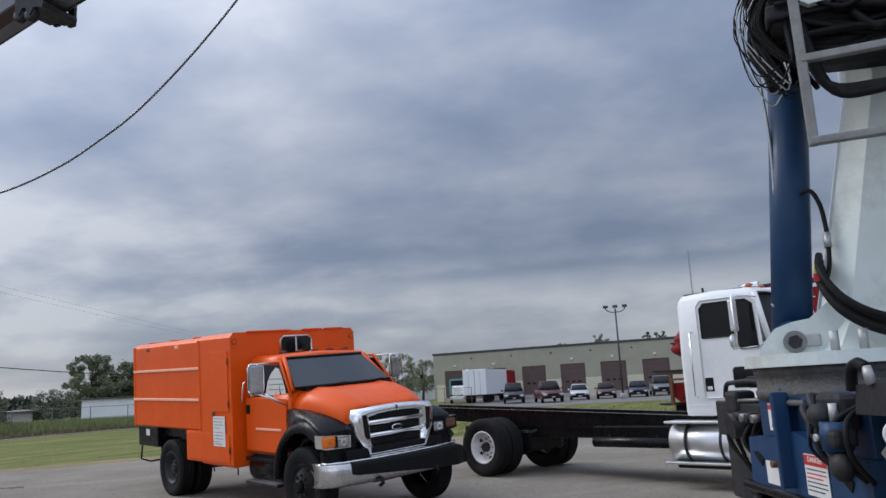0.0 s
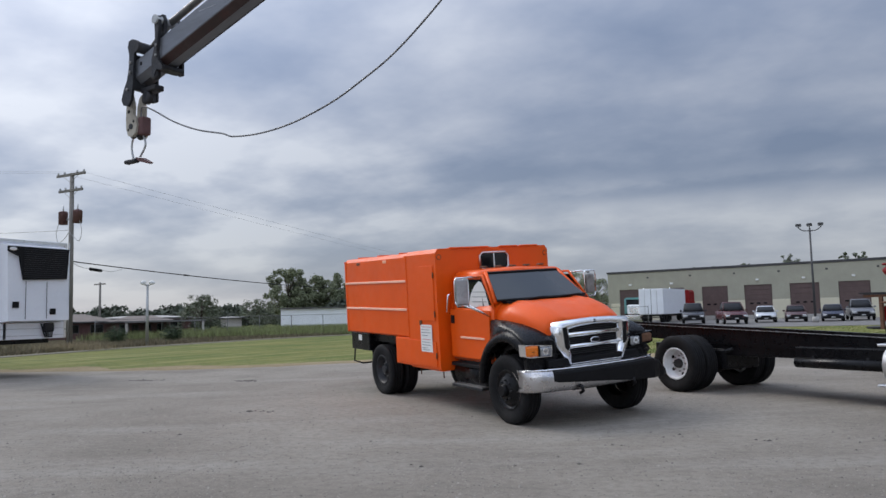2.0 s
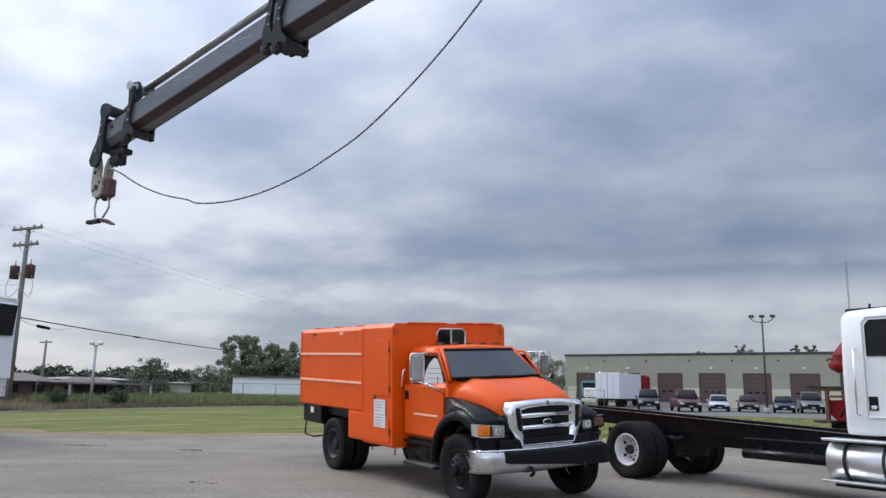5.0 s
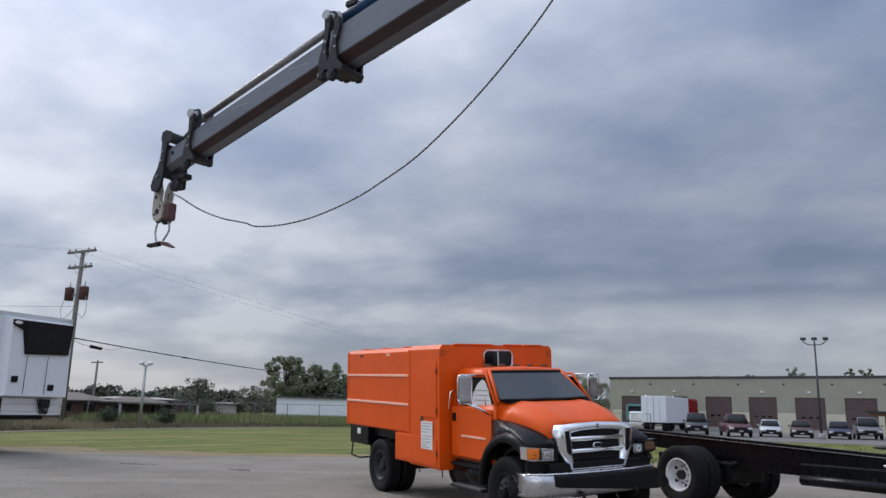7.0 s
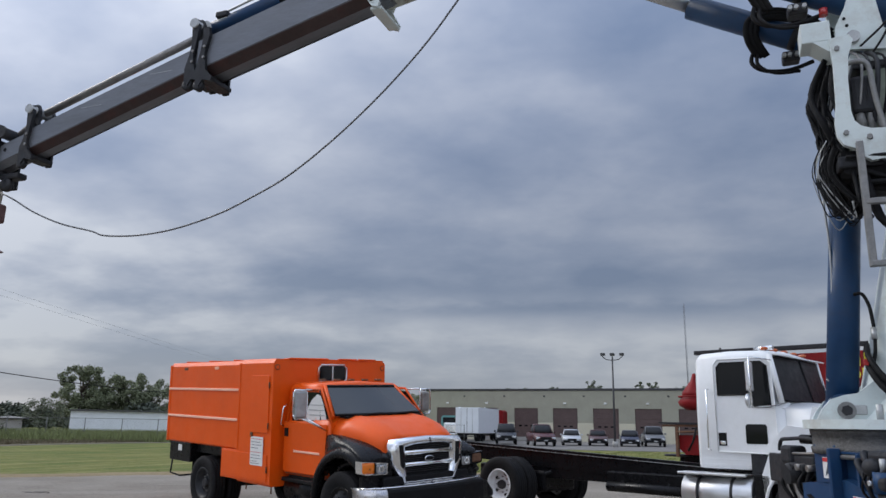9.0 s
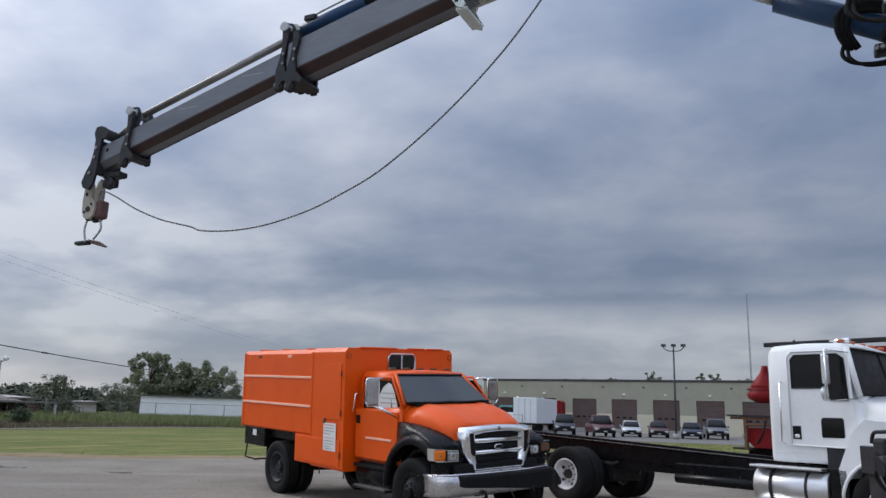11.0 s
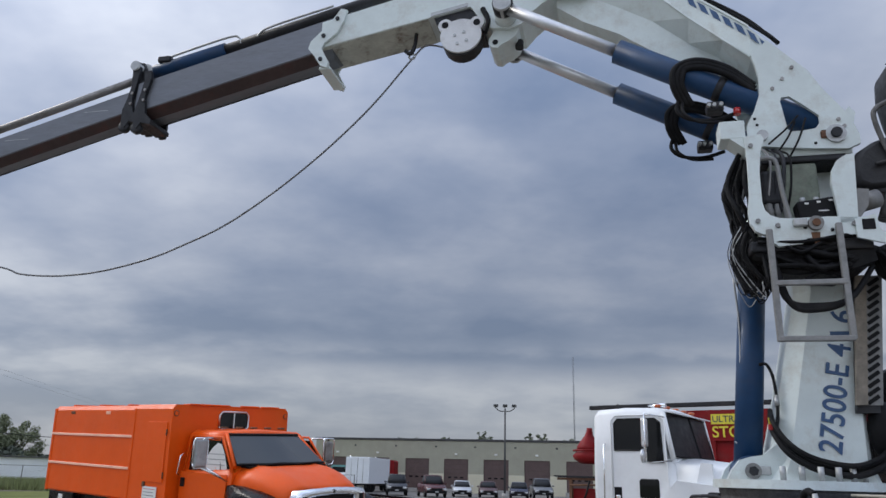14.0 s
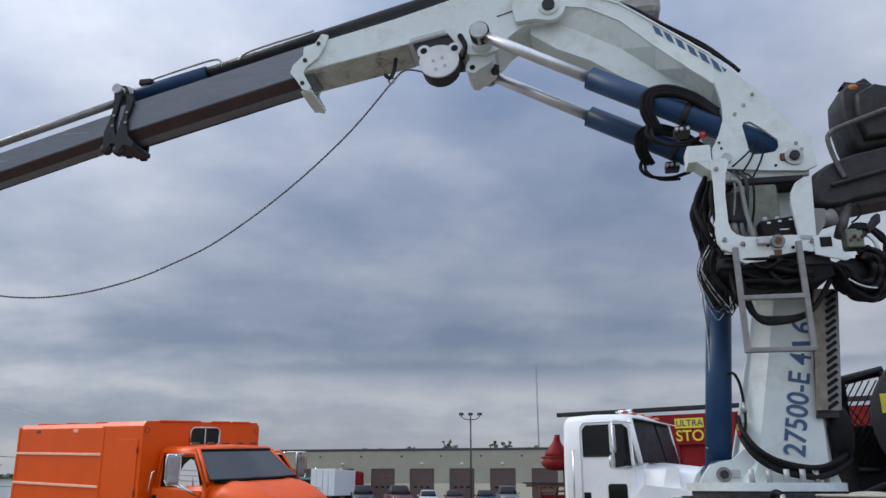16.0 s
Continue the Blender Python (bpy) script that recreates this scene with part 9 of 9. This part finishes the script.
soup("far_woods", V, F, M["leaf_far"], "dark green line of distant woods", "woods")

# ---- cars and trucks before the warehouse ----


def car(m, paint, kind, label, group="parked cars"):
    """A parked car, nose towards -y, x across."""
    T = thing("car" if kind != "pickup" else "pickup_truck", m, label, "car" if kind != "pickup" else "pickup", group)
    W, Lc = (1.78, 4.3) if kind == "car" else (1.95, 5.5)
    hb, hr = (0.92, 1.44) if kind == "car" else (1.12, 1.85)
    g0 = 0.24 if kind == "car" else 0.36
    def ring(y, z0, z1, w):
        h = w / 2
        return [(-h * 0.92, y, z0), (h * 0.92, y, z0), (h, y, z0 + 0.12), (h, y, z1 - 0.12), (h * 0.88, y, z1), (-h * 0.88, y, z1), (-h, y, z1 - 0.12), (-h, y, z0 + 0.12)]
    nose = hb * 0.80
    part("body", G().loft([ring(-0.02, g0 + 0.10, nose - 0.16, W * 0.70), ring(0.05, g0 + 0.03, nose - 0.06, W * 0.84), ring(0.25, g0, nose + 0.02, W * 0.95), ring(0.7, g0, (nose + hb) / 2 + 0.03, W * 0.99), ring(1.2, g0, hb, W), ring(Lc - 0.6, g0, hb + 0.03, W), ring(Lc - 0.15, g0, hb, W * 0.93), ring(Lc, g0 + 0.08, hb - 0.12, W * 0.84)]), paint, T)
    c0, c1 = (1.15, Lc - 0.45) if kind == "car" else (1.30, Lc - 2.0)

    def slab(f, z, dy0, dy1):
        """Rounded outline of the cabin at one height."""
        h, a, b = W * f, c0 + dy0, c1 - dy1
        return [(-h, a + 0.22, z), (-h * 0.90, a + 0.06, z), (-h * 0.5, a - 0.02, z), (0, a - 0.05, z), (h * 0.5, a - 0.02, z), (h * 0.90, a + 0.06, z), (h, a + 0.22, z), (h, b - 0.15, z), (h * 0.88, b, z), (-h * 0.88, b, z), (-h, b - 0.15, z)]
    part("cabin_glass", G().loft([slab(0.45, hb - 0.02, 0, 0), slab(0.42, hb + (hr - hb) * 0.5, 0.40, 0.20), slab(0.37, hr - 0.03, 0.78, 0.40)]), M["car_glass"], T)
    part("roof", G().loft([slab(0.378, hr - 0.05, 0.76, 0.38), slab(0.37, hr + 0.005, 0.80, 0.40), slab(0.30, hr + 0.045, 0.95, 0.5)]), paint, T)
    for s in (-1, 1):
        part("a_pillar", G().tube([(s * W * 0.44, c0, hb), (s * W * 0.365, c0 + 0.74, hr)], 0.035, 5), paint, T)
        part("headlight", G().box(min(s * W * 0.26, s * W * 0.45), max(s * W * 0.26, s * W * 0.45), -0.02, 0.14, nose - 0.28, nose - 0.10, 0.03), M["clear_lens"], T)
        part("mirror", G().box(min(s * W * 0.5, s * W * 0.6), max(s * W * 0.5, s * W * 0.6), c0 + 0.25, c0 + 0.4, hb, hb + 0.15, 0.03), paint, T)
        for y in (0.85, Lc - 0.95):
            wh = part("wheel", G().lathe([(-0.1, 0.16), (-0.11, 0.30), (-0.08, 0.33 if kind == "car" else 0.39), (0.08, 0.33 if kind == "car" else 0.39), (0.11, 0.30), (0.1, 0.16)], (0, 0, 0), "x", 18), M["rubber"], T)
            wh.location = (s * (W / 2 - 0.10), y, 0.33 if kind == "car" else 0.39)
            part("rim", G().cyl((s * 0.06, 0, 0), (s * 0.105, 0, 0), 0.2, seg=14), M["alu"], wh)
    part("grille", G().box(-W * 0.24, W * 0.24, -0.03, 0.1, nose - 0.32, nose - 0.10, 0.02), M["black_plastic"], T)
    part("front_bumper", G().box(-W * 0.46, W * 0.46, -0.07, 0.1, g0 + 0.02, g0 + 0.24, 0.04), M["black_plastic"], T)
    part("plate", G().box(-0.16, 0.16, -0.085, -0.07, g0 + 0.09, g0 + 0.19), M["galv"], T)
    if kind == "pickup":
        part("bed_gap", G().box(-W * 0.4, W * 0.4, Lc - 1.9, Lc - 0.15, hb - 0.05, hb + 0.04), M["black_plastic"], T)
    return T


paints = {"dark": mat("black car paint", (0.02, 0.022, 0.028), 0.25, coat=0.15, vary=0.05), "maroon": mat("maroon car paint", (0.075, 0.014, 0.016), 0.25, coat=0.15, vary=0.05), "silver": mat("silver car paint", (0.55, 0.57, 0.60), 0.3, 0.4, coat=0.2, vary=0.04), "brown": mat("dark red-brown car paint", (0.07, 0.028, 0.028), 0.28, coat=0.15, vary=0.05), "navy": mat("navy car paint", (0.018, 0.022, 0.05), 0.25, coat=0.15, vary=0.05), "pewter": mat("grey pickup paint", (0.15, 0.155, 0.165), 0.3, 0.3, coat=0.2, vary=0.04)}
for x, y, turn, pnt, kind, lab in ((5.85, 70.0, -4, "dark", "pickup", "black pickup parked before the warehouse"), (8.95, 66.2, 2, "maroon", "pickup", "maroon pickup parked before the warehouse"), (12.0, 70.5, -8, "silver", "car", "silver hatchback parked before the warehouse"), (14.55, 70.8, -10, "brown", "car", "dark red-brown car parked before the warehouse"), (17.35, 70.2, -13, "navy", "car", "navy car parked before the warehouse"), (20.1, 71.5, -10, "pewter", "pickup", "grey pickup parked before the warehouse")):
    car(Matrix.Translation((x, y, 0.006)) @ Matrix.Rotation(radians(turn), 4, "Z"), paints[pnt], kind, lab)


def box_trailer(m, label):
    T = thing("box_trailer", m, label, "trailer")
    part("body", G().box(0, 2.6, 0, 8.5, 0.86, 3.55, 0.03), M["reefer_white"], T)
    for x in (0.03, 1.325):
        dr = part("rear_door", G().box(x, x + 1.25, -0.03, 0.0, 0.92, 3.48, 0.01), M["shed_white"], T)
        part("lock_rod", G().cyl((x + 0.6, -0.05, 0.92), (x + 0.6, -0.05, 3.46), 0.02, seg=6), M["galv"], dr)
    part("door_gap", G().box(1.22, 1.38, -0.012, 0.002, 0.92, 3.48), M["dark_iron"], T)
    part("frame", G().box(0.4, 2.2, 0.1, 8.3, 0.66, 0.86), M["black_paint"], T)
    for x in (0.3, 2.2):
        for y in (1.0, 2.2):
            w = part("wheel", G().lathe([(-0.25, 0.25), (-0.26, 0.45), (-0.2, 0.5), (0.2, 0.5), (0.26, 0.45), (0.25, 0.25)], (0, 0, 0), "x", 18), M["rubber"], T)
            w.location = (x, y, 0.5)
        part("leg", G().box(x - 0.05, x + 0.05, 7.2, 7.3, 0, 1.0), M["dark_iron"], T)
    part("under_rail", G().box(0.1, 2.4, 0, 0.1, 0.5, 0.6), M["dark_iron"], T)


def tractor(m, hood_paint, paint, label):
    T = thing("tractor_unit", m, label, "truck")
    high = 3.5 if paint is M["red"] else 2.75
    part("cab", G().loft([[(0, 0, 0.9), (2.3, 0, 0.9), (2.3, 0, high - 0.2), (2.1, 0, high), (0.2, 0, high), (0, 0, high - 0.2)], [(0, 2.0, 0.9), (2.3, 2.0, 0.9), (2.3, 2.0, high - 0.2), (2.1, 2.0, high), (0.2, 2.0, high), (0, 2.0, high - 0.2)]], smooth=False), paint, T)
    part("hood", G().box(0.3, 2.0, -1.5, 0, 0.9, min(2.3, high - 0.8), 0.15), hood_paint, T)
    part("windscreen", G().box(0.2, 2.1, -0.03, 0.0, high - 0.85, high - 0.22), M["glass_dark"], T)
    part("grille", G().box(0.5, 1.8, -1.56, -1.5, 0.9, 1.75, 0.03), M["chrome"], T)
    part("bumper", G().box(0.05, 2.25, -1.7, -1.5, 0.4, 0.8, 0.04), M["chrome"], T)
    part("chassis", G().box(0.7, 1.6, -1.4, 5.0, 0.65, 0.9), M["black_paint"], T)
    part("stack", G().cyl((2.2, 2.15, 1.0), (2.2, 2.15, 3.8), 0.07, seg=10), M["chrome"], T)
    for x in (0.2, 2.1):
        for y in (-0.7, 3.2, 4.5):
            w = part("wheel", G().lathe([(-0.15, 0.25), (-0.16, 0.45), (-0.1, 0.5), (0.1, 0.5), (0.16, 0.45), (0.15, 0.25)], (0, 0, 0), "x", 18), M["rubber"], T)
            w.location = (x, y, 0.5)


box_trailer(Matrix.Translation((1.40, 81.36, 0.006)) @ Matrix.Rotation(radians(-19.4), 4, "Z"), "white box trailer with closed rear doors")
teal = mat("teal truck paint", (0.10, 0.26, 0.25), 0.4, vary=0.05)
tractor(Matrix.Translation((7.9, 91.2, 0.006)) @ Matrix.Rotation(radians(160.6), 4, "Z"), M["red"], M["red"], "red tractor unit coupled to the box trailer")
tractor(Matrix.Translation((-0.1, 86.2, 0.006)), M["white"], teal, "white-nosed tractor unit with a teal cab")

# ---- red machines behind the white truck ----


def spreader():
    T = thing("spreader_truck", WTK, "red stone spreader body with a dark top rail", "spreader")
    X0, X1 = 5.5, 7.6
    part("hopper_side", G().prism([(-1.55, 1.5), (-1.75, 3.3), (-11.0, 3.3), (-11.0, 1.5)], "x", X0, X0 + 0.06), M["red"], T)
    part("hopper_side", G().prism([(-1.55, 1.5), (-1.75, 3.3), (-11.0, 3.3), (-11.0, 1.5)], "x", X1 - 0.06, X1), M["red"], T)
    part("tailboard", G().prism([(X0, 1.5), (X1, 1.5), (X1, 3.3), (X0, 3.3)], "y", -1.72, -1.66), M["red"], T)
    part("headboard", G().box(X0, X1, -11.0, -10.94, 1.5, 3.4), M["red"], T)
    part("floor", G().box(X0, X1, -11.0, -1.6, 1.4, 1.5), M["red"], T)
    part("top_rail", G().box(X0 - 0.05, X0 + 0.08, -11.0, -1.40, 3.385, 3.485, 0.015), M["dark_iron"], T, "dark steel top rail")
    for k in range(9):
        y = -2.4 - 1.0 * k
        part("side_post", G().box(X0 - 0.05, X0, y - 0.05, y + 0.05, 1.5, 3.3, 0.01), M["red"], T)
    sg = part("sign_board", G().box(X0 - 0.07, X0 - 0.05, -5.75, -4.30, 2.62, 3.28), M["red"], T)
    lab = part("label_plate", G().box(X0 - 0.080, X0 - 0.07, -5.05, -4.40, 2.98, 3.20), M["yellow"], sg, "yellow plate with dark print")
    face = Matrix(((0, 0, -1, X0 - 0.082), (-1, 0, 0, 0), (0, 1, 0, 0), (0, 0, 0, 1)))
    writing("ULTRA", 0.20, M["print_dark"], "sign_text", sg, Matrix.Translation((0, -4.73, 3.085)) @ face, "dark lettering on yellow")
    writing("STON", 0.34, M["yellow"], "sign_text", sg, Matrix.Translation((0, -4.86, 2.80)) @ face, "yellow lettering")
    # round red chute and frame at the rear
    chute = []
    for z, dy, r0, r1 in ((2.98, -1.16, 0.06, 0.10), (2.90, -1.15, 0.07, 0.11), (2.80, -1.14, 0.09, 0.16), (2.66, -1.14, 0.18, 0.28), (2.52, -1.15, 0.29, 0.36), (2.45, -1.16, 0.30, 0.37), (2.42, -1.17, 0.27, 0.34), (2.39, -1.16, 0.31, 0.38), (2.30, -1.13, 0.38, 0.42), (2.20, -1.15, 0.36, 0.40), (2.10, -1.22, 0.26, 0.30)):
        chute.append([(5.95 + r1 * math.cos(a), dy + r0 * math.sin(a) * (1.0 + 0.10 * math.cos(3 * a)), z) for a in np.linspace(0, 2 * math.pi, 18, endpoint=False)])
    ch = part("chute", G().loft(chute), M["red"], T, "lumpy red discharge chute with a narrow neck")
    part("chute_ring", G().lathe([(2.40, 0.40), (2.40, 0.42), (2.44, 0.42), (2.44, 0.40)], (5.95, -1.14, 0), "z", 18), M["red"], ch)
    part("chute_leg", G().box(5.9, 6.0, -1.40, -1.30, 1.77, 2.14), M["dark_iron"], ch)
    fr = part("spinner_frame", G().prism([(-1.70, 1.755), (-1.70, 1.80), (-0.34, 1.81), (-0.30, 1.785), (-0.45, 1.76)], "x", 5.55, 7.4), M["dark_iron"], T, "flat dark steel deck over the spinner")
    for x in (5.60, 7.3):
        part("deck_edge", G().box(x - 0.03, x + 0.03, -1.70, -0.40, 1.70, 1.755, 0.01), M["rust"], fr)
        for y in (-1.5, -0.78):
            part("post", G().box(x - 0.035, x + 0.035, y - 0.035, y + 0.035, 1.0, 1.70), M["rust"], fr)
    part("spinner_box", G().prism([(-1.70, 1.05), (-1.70, 1.52), (-0.70, 1.50), (-0.78, 1.20), (-0.95, 1.05)], "x", 5.66, 7.3), M["red"], fr)
    part("spinner_dish", G().lathe([(0.98, 0.02), (1.00, 0.34), (1.04, 0.36), (1.05, 0.30), (1.03, 0.02)], (5.95, -0.62, 0), "z", 18), M["dark_iron"], fr)
    part("cross_tube", G().tube([(5.58, -1.6, 1.60), (5.58, -0.75, 1.58)], 0.025, 6), M["rust"], fr)
    part("hose", G().tube([(5.58, -1.3, 1.70), (5.55, -1.2, 1.35), (5.6, -1.05, 1.15)], 0.025, 6), M["hose"], fr)
    part("chassis", G().box(6.0, 7.1, -13.0, -0.6, 0.75, 1.05, 0.02), M["black_paint"], T)
    cab = part("cab", G().loft([[(5.5, -11.4, 0.9), (7.6, -11.4, 0.9), (7.6, -11.4, 2.9), (5.5, -11.4, 2.9)], [(5.5, -13.0, 0.9), (7.6, -13.0, 0.9), (7.5, -12.9, 2.9), (5.6, -12.9, 2.9)]], smooth=False), M["red"], T)
    for x in (5.75, 7.35):
        for y in (-1.9, -3.2, -12.2):
            w = part("wheel", G().lathe([(-0.2, 0.25), (-0.22, 0.45), (-0.15, 0.52), (0.15, 0.52), (0.22, 0.45), (0.2, 0.25)], (0, 0, 0), "x", 20), M["rubber"], T)
            w.location = (x, y, 0.52)


spreader()
